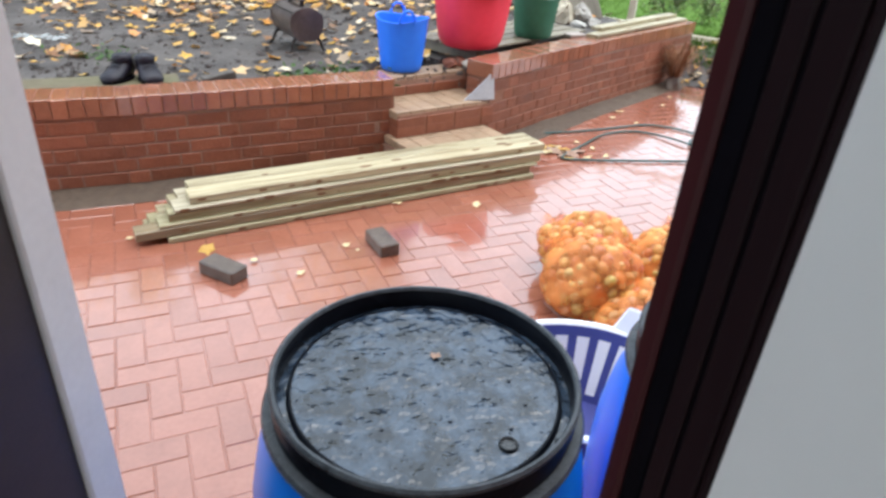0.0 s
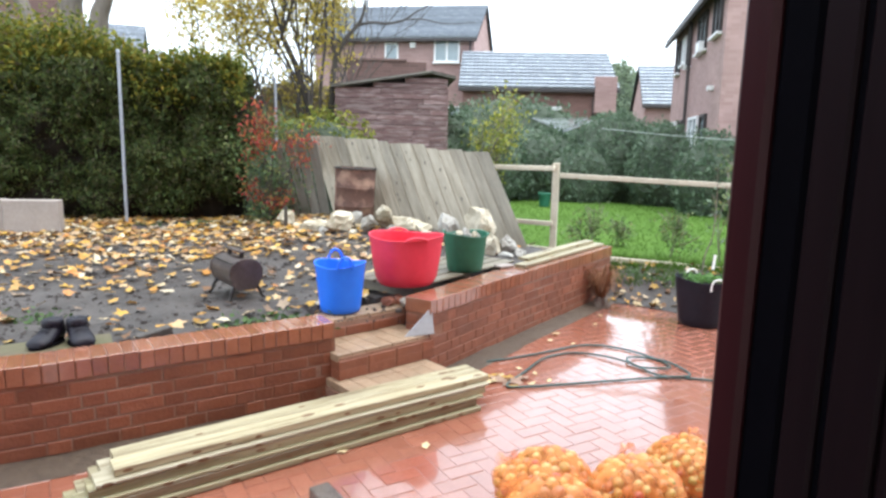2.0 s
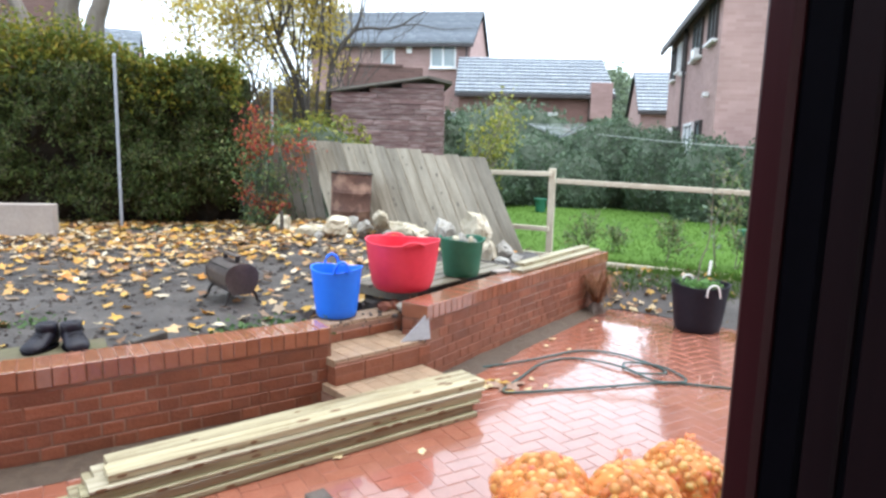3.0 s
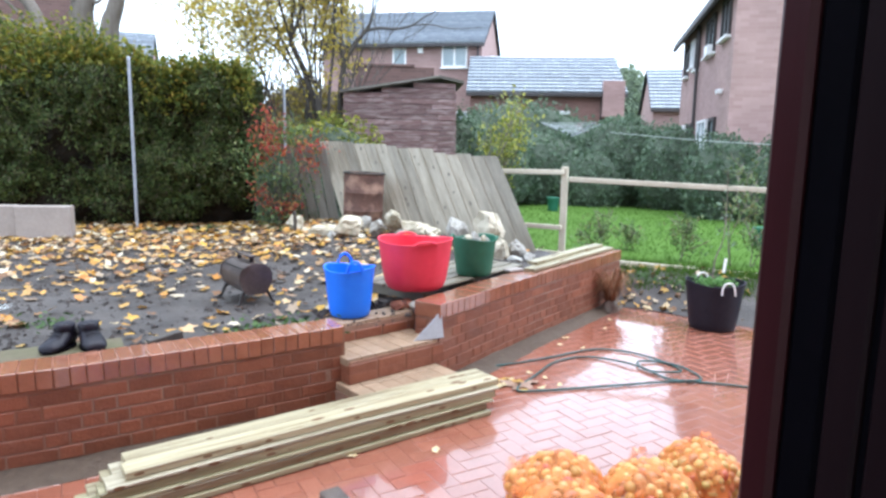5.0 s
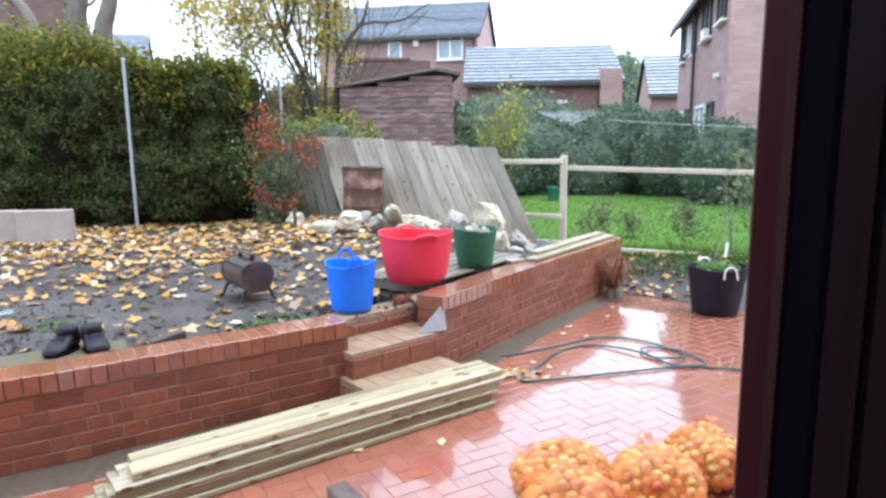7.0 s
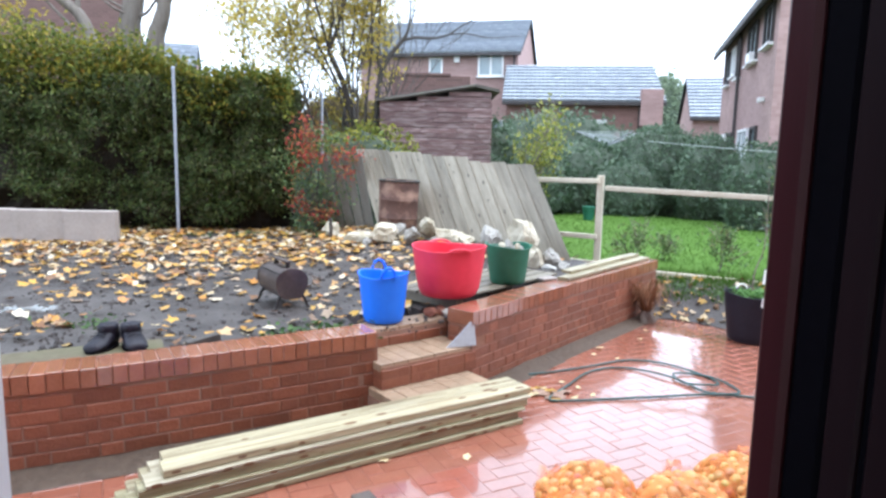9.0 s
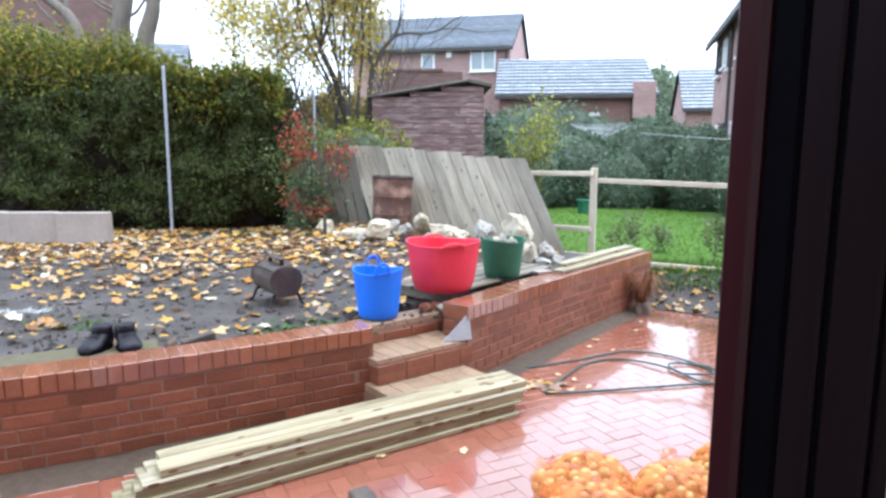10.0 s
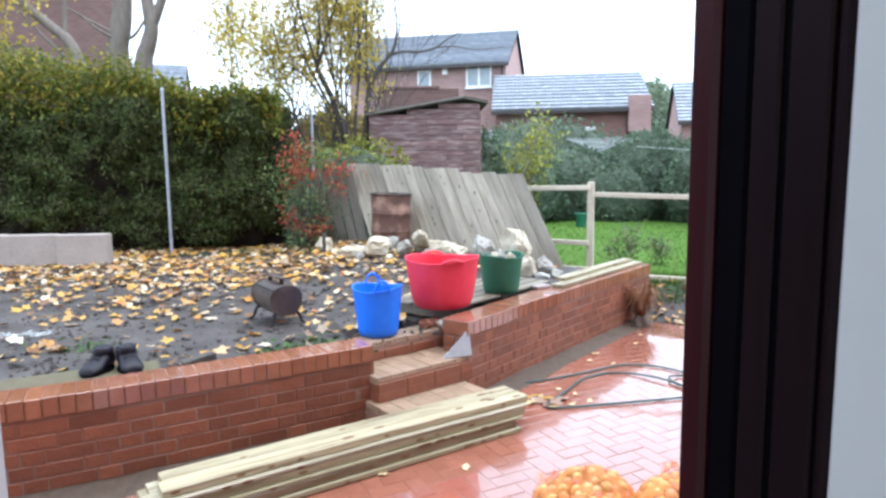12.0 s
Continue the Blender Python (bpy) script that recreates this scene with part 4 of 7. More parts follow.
def basket():
    """Round laundry basket: violet staves between a top and a foot band, pale thin bars in the slots, white rim and handles."""
    t = thing("laundry_basket", pose(0.475, 1.53, 0.0, 0, 0, 4) @ Matrix.Diagonal((1.10, 0.90, 1.0, 1)), "violet and white slotted plastic laundry basket", "basket")
    h = 0.285

    def rad(z):
        return 0.205 + 0.098 * z / h
    part("base", lathe([(0.0, 0.0), (0.207, 0.0), (0.212, 0.01), (0.207, 0.02), (0.0, 0.02)], 40), M_PURPLE, t, "", True)
    for name, z0, z1 in (("foot_band", 0.005, 0.045), ("top_band", 0.244, h - 0.006)):
        part(name, lathe([(rad(z0), z0), (rad(z1), z1), (rad(z1) - 0.005, z1), (rad(z0) - 0.005, z0), (rad(z0), z0)], 64), M_PURPLE, t, "violet plastic band", True)
    rim = [(0.298, h - 0.012), (0.318, h - 0.012), (0.325, h - 0.004), (0.319, h + 0.004), (0.302, h + 0.004), (0.295, h - 0.004), (0.298, h - 0.012)]
    part("rim", lathe(rim, 64), M_WHITE, t, "white rolled rim", True)
    n = 26
    for i in range(n):
        for name, off, share, material in (("stave", 0.0, 0.21, M_PURPLE), ("slot_bar", 0.5, 0.29, M_SLOT)):
            a = 2 * math.pi * (i + off) / n
            bm = bmesh.new()
            rows = []
            for z in (0.040, 0.14, 0.248):
                row = []
                for r, k in ((rad(z) - 0.001, -1), (rad(z) - 0.001, 1), (rad(z) - 0.004, 1), (rad(z) - 0.004, -1)):
                    b = a + k * share * 2 * math.pi / n
                    row.append(bm.verts.new((r * math.cos(b), r * math.sin(b), z)))
                rows.append(row)
            for p, q in zip(rows, rows[1:]):
                for k in range(4):
                    bm.faces.new((p[k], p[(k + 1) % 4], q[(k + 1) % 4], q[k]))
            bm.faces.new(rows[0][::-1])
            bm.faces.new(rows[-1])
            bmesh.ops.recalc_face_normals(bm, faces=bm.faces)
            part(name, bm, material, t, "thin white bar" if name == "slot_bar" else "violet stave")
    for a in (48, 228):
        bm = boxbm((0, 0, 0.042), (0.150, 0.016, 0.105), 0.007, pose(0.310 * math.cos(radians(a)), 0.310 * math.sin(radians(a)), h, -12, 0, a - 90), 0.55)
        part("handle", bm, M_WHITE, t, "white handle tab")
    return t


basket()


def apple_mesh():
    bm = bmesh.new()
    bmesh.ops.create_icosphere(bm, subdivisions=2, radius=1.0)
    for v in bm.verts:
        pole = smoothstep((abs(v.co.z) - 0.75) / 0.25)
        v.co.z *= 1 - 0.22 * pole
        v.co.x *= 1.0 - 0.06 * smoothstep(-v.co.z)
        v.co.y *= 1.0 - 0.06 * smoothstep(-v.co.z)
    for f in bm.faces:
        f.smooth = True
    me = bpy.data.meshes.new("apple")
    bm.to_mesh(me)
    bm.free()
    me.materials.append(M_FRUIT)
    return me


ME_APPLE = apple_mesh()


def net_bag(at, size, turn, seed, label, lean=0.0):
    """A slumped net sack of small apples with its neck tied off."""
    rnd = random.Random(seed)
    t = thing("apple_sack", pose(*at, 0, lean, turn), label, "sack", "net sacks of apples")
    sh = [Vector((seed * 3.1, 0, 0)), Vector((0, seed * 1.7, 0))]

    def surf(d, k=1.0):
        f = 1 + 0.16 * noise.noise(d * 1.5 + sh[0]) + 0.07 * noise.noise(d * 3.2 + sh[1])
        p = Vector((d.x * size[0], d.y * size[1], d.z * size[2])) * f * k
        p.z = max(p.z, -size[2] * 0.72)
        return p + Vector((0, 0, size[2] * 0.74))
    n = 170
    for i in range(n):
        z = 1 - 2 * (i + 0.5) / n
        if z < -0.75:
            continue
        r = math.sqrt(1 - z * z)
        a = i * 2.39996
        d = Vector((r * math.cos(a), r * math.sin(a), z))
        d = (d + Vector((rnd.gauss(0, 0.03), rnd.gauss(0, 0.03), rnd.gauss(0, 0.03)))).normalized()
        p = surf(d, 0.90)
        s = rnd.uniform(0.024, 0.031)
        m = Matrix.Translation(p) @ Euler((rnd.uniform(0, 6), rnd.uniform(0, 6), 0)).to_matrix().to_4x4() @ Matrix.Diagonal((s, s, s * 0.9, 1))
        piece("apple", ME_APPLE, m, t)
    bm = bmesh.new()
    bmesh.ops.create_icosphere(bm, subdivisions=4, radius=1.0)
    for v in bm.verts:
        v.co = surf(v.co.normalized(), 1.02) + v.co * 0.006 * noise.noise(v.co * 14)
    part("net", bm, M_NET, t, "orange plastic net", True)
    bm = bmesh.new()
    a0 = rnd.uniform(0, 6.28)
    tip = surf(Vector((math.cos(a0) * 0.75, math.sin(a0) * 0.75, 0.66)).normalized(), 0.97)
    d = Vector((math.cos(a0), math.sin(a0), -0.1))
    ring = []
    for k, rr in enumerate((0.06, 0.028, 0.016, 0.030, 0.036)):
        c = tip + d * (0.02 * k)
        ring.append([bm.verts.new(c + Vector((-math.sin(a0) * math.cos(q), math.cos(a0) * math.cos(q), math.sin(q))) * rr * (1 + 0.3 * math.sin(5 * q + k))) for q in (2 * math.pi * i / 14 for i in range(14))])
    for a, b in zip(ring, ring[1:]):
        for i in range(14):
            bm.faces.new((a[i], a[(i + 1) % 14], b[(i + 1) % 14], b[i]))
    part("neck", bm, M_NET, t, "gathered net neck", True)
    return t


net_bag((0.70, 2.66, 0.0), (0.24, 0.20, 0.165), 20, 1, "full orange net sack of small apples behind the others")
net_bag((0.68, 2.36, 0.0), (0.225, 0.20, 0.185), -15, 2, "full orange net sack of red and yellow apples")
net_bag((1.10, 2.60, 0.0), (0.23, 0.22, 0.16), 70, 3, "orange net sack of apples with folded neck")
net_bag((0.93, 2.16, 0.0), (0.27, 0.18, 0.135), 25, 4, "low slumped orange net sack of apples")
net_bag((1.47, 2.87, 0.0), (0.19, 0.20, 0.135), 40, 6, "orange net sack of yellow apples on the paving")


def plank(name, c, length, width, thick, yaw, z, dx, seed, label, group, tilt=0.0, material=None, knots=5):
    """A board with softened edges, a little bowed, with dark knots set in its face."""
    rnd = random.Random(seed)
    t = thing(name, pose(c[0], c[1], z, tilt, 0, yaw), label, "plank", group)
    bm = bmesh.new()
    n = 14
    rings = []
    e = 0.004
    for i in range(n + 1):
        x = length * (i / n - 0.5) + dx
        b = 0.004 * math.sin(i / n * math.pi * rnd.choice((1, 1.02))) + 0.0015 * noise.noise(Vector((x * 3, seed, 0)))
        w, h = width / 2, thick
        prof = [(-w, e), (-w + e, 0), (w - e, 0), (w, e), (w, h - e), (w - e, h), (-w + e, h), (-w, h - e)]
        rings.append([bm.verts.new((x, p[0] + 0.003 * noise.noise(Vector((x * 2, seed, 4))), p[1] + b)) for p in prof])
    for a, b in zip(rings, rings[1:]):
        for k in range(8):
            bm.faces.new((a[k], a[(k + 1) % 8], b[(k + 1) % 8], b[k]))
    bm.faces.new(rings[0])
    bm.faces.new(rings[-1][::-1])
    bmesh.ops.recalc_face_normals(bm, faces=bm.faces)
    part("board", bm, material or M_PLANK, t)
    for k in range(knots):
        x = length * rnd.uniform(-0.48, 0.48) + dx
        r = rnd.uniform(0.008, 0.017)
        if rnd.random() < 0.5:
            bm = lathe([(r, 0.0), (r * 0.9, 0.0016), (0, 0.0018)], 12, 2.4, 0.8, at=(x, rnd.uniform(-0.3, 0.3) * width, thick + 0.0045 * math.sin((x - dx + length / 2) / length * math.pi)))
        else:
            bm = lathe([(r, 0.0), (r * 0.9, 0.0016), (0, 0.0018)], 12, 2.2, 0.7)
            bm.transform(Matrix.Translation((x, -width / 2 + 0.001, thick / 2)) @ pose(0, 0, 0, 90, 0, 0))
        part("knot", bm, M_KNOT, t, "dark knot")
    return t


def plank_stack():
    a, b = Vector((-1.32, 2.62, 0)), Vector((0.55, 3.80, 0))
    d = (b - a).normalized()
    n = Vector((-d.y, d.x, 0))
    yaw = math.degrees(math.atan2(d.y, d.x))
    mid = (a + b) / 2
    # (offset across, height, width, thickness, length, shift along)
    T, W, O, D = M_PLANK, M_PLANKW, M_PLANKO, M_PLANKD
    rows = [(0.055, 0.000, 0.110, 0.030, 2.20, 0.02, O), (0.185, 0.000, 0.13, 0.040, 2.28, -0.02, O),
            (0.068, 0.031, 0.100, 0.044, 2.32, -0.06, D), (0.180, 0.041, 0.115, 0.034, 2.32, 0.02, O),
            (0.082, 0.077, 0.130, 0.018, 2.26, 0.02, O), (0.215, 0.076, 0.120, 0.018, 2.26, 0.04, T),
            (0.095, 0.096, 0.120, 0.044, 2.24, 0.06, O), (0.228, 0.096, 0.115, 0.043, 2.22, 0.08, T),
            (0.100, 0.141, 0.135, 0.017, 2.24, 0.09, W), (0.237, 0.141, 0.120, 0.017, 2.22, 0.12, W),
            (0.122, 0.160, 0.118, 0.038, 2.18, 0.14, T), (0.243, 0.160, 0.112, 0.036, 2.16, 0.15, T)]
    for i, (off, z, w, th, ln, sh, wood) in enumerate(rows):
        c = mid + n * off + d * sh
        tone = {id(T): "pale tan", id(W): "bleached pale", id(O): "grey olive wet", id(D): "dark brown wet"}[id(wood)]
        plank("timber_plank", c, ln, w, th, yaw + rng.uniform(-0.35, 0.35), z, 0.0, 40 + i,
              tone + " timber plank in the stack on the paving", "stacked planks", material=wood, knots=13)


plank_stack()


def paving_block(at, yaw, label):
    t = link("loose_paver", boxbm((0, 0, 0.0325), (0.20, 0.10, 0.065), 0.006), M_BLOCK)
    t.matrix_basis = pose(*at, 0, 0, yaw)
    return tagged(t, label, "block", "loose paving blocks")


paving_block((-0.285, 2.755, 0.0), -59, "loose wet charcoal paving block lying on the patio")
paving_block((-0.955, 2.395, 0.0), -27, "loose wet charcoal paving block lying flat near planks")


def loose_leaf(x, y, z, s, seed, label):
    vs, fs = scatter_quads([(0, 0, 0.006)], s, random.Random(seed), 1.0, lobes=True)
    ob = polymesh("fallen_leaf", vs, fs, M_BROWNLEAF if seed in (22, 24, 25, 27) else M_LITTER if seed in (5, 11, 23, 26) else M_PALELEAF)
    ob.matrix_basis = pose(x, y, z, 0, 0, seed * 47)
    tagged(ob, label, "leaf", "leaves on the patio")


for i, (x, y, s) in enumerate(((-0.255, 3.276, 0.055), (0.193, 3.331, 0.03), (-0.46, 2.74, 0.035), (-0.62, 2.45, 0.035), (-1.10, 2.60, 0.05), (-0.86, 2.53, 0.022), (-1.50, 2.66, 0.03), (-0.40, 2.70, 0.02),
                               (0.90, 4.35, 0.05), (0.78, 4.42, 0.06), (0.84, 4.20, 0.055), (0.95, 4.55, 0.04), (1.12, 4.30, 0.04), (1.35, 5.25, 0.045), (1.45, 5.45, 0.03), (1.52, 5.15, 0.035), (1.90, 5.75, 0.03), (2.05, 6.05, 0.04), (1.95, 6.2, 0.04), (0.70, 4.3, 0.05), (0.98, 4.25, 0.05), (0.76, 4.32, 0.060), (0.83, 4.38, 0.055), (0.88, 4.28, 0.06), (0.80, 4.25, 0.055), (0.72, 4.40, 0.055), (0.94, 4.36, 0.05), (1.05, 4.45, 0.05))):
    loose_leaf(x, y, 0.002, s, i + 1, "pale yellow fallen leaf on wet paving" if i % 3 else "tan crumpled fallen leaf on wet paving")


def hose():
    line = [(0.72, 4.70), (0.98, 4.80), (1.25, 4.93), (1.60, 5.10), (1.88, 5.02), (2.06, 4.78), (2.12, 4.58), (2.02, 4.50), (1.86, 4.58), (1.84, 4.74), (2.0, 4.78), (2.13, 4.64), (2.20, 4.42), (2.10, 4.32), (1.94, 4.40), (1.80, 4.66), (1.52, 4.90), (1.22, 4.80), (0.98, 4.48), (0.80, 4.22), (0.92, 4.18), (1.5, 4.27), (2.0, 4.34), (2.4, 4.24), (2.9, 4.05), (3.5, 3.7)]
    pts = smooth_line([(x, y, 0.012 + 0.012 * (i % 2 if 5 < i < 16 else 0)) for i, (x, y) in enumerate(line)], 6)
    ob = link("garden_hose", tube(pts, 0.0078, 8), M_HOSE, True)
    tagged(ob, "teal green garden hose lying in loose loops", "hose")


hose()


def tub(name, at, r_top, r_bot, h, material, label, turn=0.0, handles=True, hmat=None, tilt=0.0, loop=0.085, belly=0.9):
    """A flexible rubber tub with a thin wall, rolled lip and two loop handles."""
    t = thing(name, pose(*at, 0, tilt, turn), label, "tub", "rubber tubs" if handles else "")
    prof = [(0.0, 0.004), (r_bot * 0.94, 0.0), (r_bot, 0.012)]
    for k in range(1, 8):
        f = k / 7
        prof.append((r_bot + (r_top - r_bot) * (f ** belly), h * f))
    prof += [(r_top + 0.006, h + 0.003), (r_top + 0.002, h + 0.008), (r_top - 0.006, h + 0.004)]
    for k in range(6, 0, -1):
        f = k / 7
        prof.append((r_bot + (r_top - r_bot) * (f ** belly) - 0.008, h * f))
    prof += [(r_bot - 0.012, 0.02), (0.0, 0.02)]
    bm = lathe(prof, 48)
    for v in bm.verts:
        a = math.atan2(v.co.y, v.co.x)
        k = 1 + 0.02 * (v.co.z / h) * math.cos(2 * a + 0.7) + 0.006 * math.sin(5 * a)
        v.co.x, v.co.y = v.co.x * k, v.co.y * k
        v.co.z += 0.012 * (v.co.z / h) ** 2 * math.cos(2 * a + 1.2)
    part("body", bm, material, t, "", True)
    if handles:
        for s in (1, -1):
            pts = [Vector((math.cos(q) * r_top * 0.30, s * (r_top - 0.004 + 0.012 * math.sin(q)), h - 0.012 + math.sin(q) * loop)) for q in (math.pi * i / 12 for i in range(13))]
            part("handle", tube(pts, 0.0095, 8), hmat or material, t, "", True)
    return t


tub("flexible_tub", (-0.366, 4.50, soil_z(-0.37, 4.50) + 0.010), 0.174, 0.140, 0.335, M_BLUETUB, "bright blue flexible tub standing on the soil", 16)
tub("flexible_tub", (0.105, 4.89, 0.590), 0.278, 0.216, 0.365, M_RED, "large red flexible tub standing on a pallet", 15, loop=0.03, belly=0.62)
green = tub("flexible_tub", (0.615, 5.39, 0.592), 0.185, 0.148, 0.310, M_GREEN, "dark green flexible tub heaped with rubble on pallet", 75, loop=0.03)
for i in range(16):
    a, r = rng.uniform(0, 6.28), rng.uniform(0, 0.12)
    rock("rubble_stone", (0.615 + r * math.cos(a), 5.39 + r * math.sin(a), 0.592 + 0.245 + 0.03 * (1 - r / 0.12)), (rng.uniform(0.03, 0.055),) * 2 + (rng.uniform(0.025, 0.045),), 100 + i, "lump of broken grey rubble in the green tub", M_ROCKG if i % 3 else M_ROCK, rng.uniform(0, 180), "rubble in the tub")


def pallet():
    t = thing("wooden_pallet", pose(0.39, 5.515, 0.0, 0, 0, 49.5), "wet grey wooden pallet lying behind the wall coping", "pallet")
    z = 0.588
    for i in range(5):
        part("slat", boxbm((0.0, -0.27 + i * 0.128, z - 0.009), (1.52, 0.110, 0.018), 0.003, pose(0, 0, 0, 0, 0, 0.5 * (i % 3 - 1))), M_PALLET, t)
    for x in (-0.68, 0.0, 0.68):
        part("bearer", boxbm((x, -0.02, z - 0.056), (0.09, 0.60, 0.075), 0.004), M_PALLET, t)
    for y in (-0.27, 0.24):
        part("runner", boxbm((0.0, y, z - 0.104), (1.48, 0.09, 0.018), 0.003), M_PALLET, t)


pallet()

# boards and slate laid on the wall
plank("coping_plank", (1.70, 6.245), 1.75, 0.11, 0.028, 49.3, TOP_R + 0.001, 0.0, 71, "pale timber plank laid along the wall top", "planks on the wall", knots=3)
plank("coping_plank", (1.68, 6.35), 1.50, 0.10, 0.028, 49.8, TOP_R + 0.031, 0.0, 72, "pale timber plank lying on another plank", "planks on the wall", knots=3)
chip = link("slate_chip", boxbm((0, 0, 0.012), (0.16, 0.10, 0.024), 0.005), M_CONCRETE)
chip.matrix_basis = pose(0.99, 5.60, TOP_R + 0.001, 0, 0, 30)
tagged(chip, "small pale slab lying on the wall end", "slab")


def slate():
    """A broken grey slab leaning on the step, three-cornered."""
    bm = bmesh.new()
    tri = [(0.0, 0.0), (0.215, 0.01), (0.205, 0.205), (0.16, 0.15)]
    lo = [bm.verts.new((x, 0.0, z)) for x, z in tri]
    hi = [bm.verts.new((x, 0.018, z)) for x, z in tri]
    bm.faces.new(lo)
    bm.faces.new(hi[::-1])
    for i in range(4):
        j = (i + 1) % 4
        bm.faces.new((lo[j], lo[i], hi[i], hi[j]))
    bmesh.ops.recalc_face_normals(bm, faces=bm.faces)
    bmesh.ops.bevel(bm, geom=bm.edges[:], offset=0.002, segments=1, affect="EDGES")
    t = link("stone_slab", bm, M_SLATE)
    t.matrix_basis = pose(0.085, 4.275, 0.338, -14, 0, 12)
    tagged(t, "broken grey triangular slab leaning on the step", "slab")


slate()


def plant_pot():
    at = (2.95, 5.80, 0.0)
    t = tub("plant_pot", at, 0.258, 0.205, 0.445, M_POT, "large black rubber pot with white rope handles and seedlings", 20, False)
    t["category"] = "plant pot"
    part("compost", lathe([(0.0, 0.405), (0.12, 0.41), (0.242, 0.40)], 32), M_SOIL, t, "", True)
    for a in (250, 70):
        d = Vector((math.cos(radians(a)), math.sin(radians(a)), 0))
        s = Vector((-d.y, d.x, 0))
        pts = [d * 0.262 + s * x + Vector((0, 0, z)) for x, z in ((-0.058, 0.37), (-0.055, 0.425), (-0.038, 0.465), (0, 0.480), (0.038, 0.468), (0.058, 0.425), (0.068, 0.365))]
        part("rope_handle", tube(smooth_line(pts, 4), 0.008, 8), M_ROPE, t, "white rope handle", True)
    rnd = random.Random(2)
    pl = [(rnd.gauss(0, 0.10), rnd.gauss(0, 0.10), 0.42 + rnd.uniform(0, 0.05)) for _ in range(420)]
    vs, fs = scatter_quads([p for p in pl if p[0] ** 2 + p[1] ** 2 < 0.05], 0.022, rnd, 0.5)
    polymesh("seedlings", vs, fs, M_SEEDLING, t)["label"] = "small green weed leaves"
    stem = smooth_line([(-0.02, 0.02, 0.40), (0.0, 0.02, 0.65), (0.06, 0.0, 0.85), (0.09, 0.02, 1.15), (0.05, 0.0, 1.50)], 5)
    part("stem", tube(stem, [0.008 - 0.005 * i / (len(stem) - 1) for i in range(len(stem))], 6), M_BARK, t, "", True)
    lv = []
    for q in stem[8:]:
        for _ in range(2):
            lv.append(q + Vector((rnd.gauss(0, 0.05), rnd.gauss(0, 0.05), rnd.gauss(0, 0.04))))
    vs, fs = scatter_quads(lv, 0.028, rnd, 0.1)
    polymesh("foliage", vs, fs, M_SHRUB, t)["label"] = "few dull dark leaves"
    bm = boxbm((0.035, -0.01, 0.60), (0.045, 0.004, 0.14), 0.001, pose(0, 0, 0, 0, 8, 10))
    part("plant_label", bm, M_WHITE, t, "white plastic plant label")


plant_pot()


def dead_plant():
    t = thing("dead_plant", pose(2.16, 6.42, 0.02), "withered brown spiky plant drooping by the wall end", "plant")
    rnd = random.Random(8)
    vs, fs = [], []
    for _ in range(170):
        a, reach, h = rnd.uniform(0, 6.28), rnd.uniform(0.10, 0.34), rnd.uniform(0.15, 0.42)
        d, w = Vector((math.cos(a), math.sin(a), 0)), rnd.uniform(0.005, 0.012)
        s = Vector((-d.y, d.x, 0)) * w
        k = len(vs)
        for f in (0, 0.35, 0.65, 1.0):
            p = d * reach * (f ** 0.8) + Vector((0, 0, max(0.01, 0.05 + h * math.sin(min(f * 2.4, 2.9)) * 0.9)))
            ww = s * (1.1 - f)
            vs += [tuple(p - ww), tuple(p + ww)]
        for i in range(3):
            fs.append((k + 2 * i, k + 2 * i + 1, k + 2 * i + 3, k + 2 * i + 2))
    polymesh("frond_tuft", vs, fs, M_DEAD, t)
    part("crown", rough_blob(0.09, (1, 1, 1.2), 0.3, 2.0, 2, 4), M_BARK, t)


dead_plant()


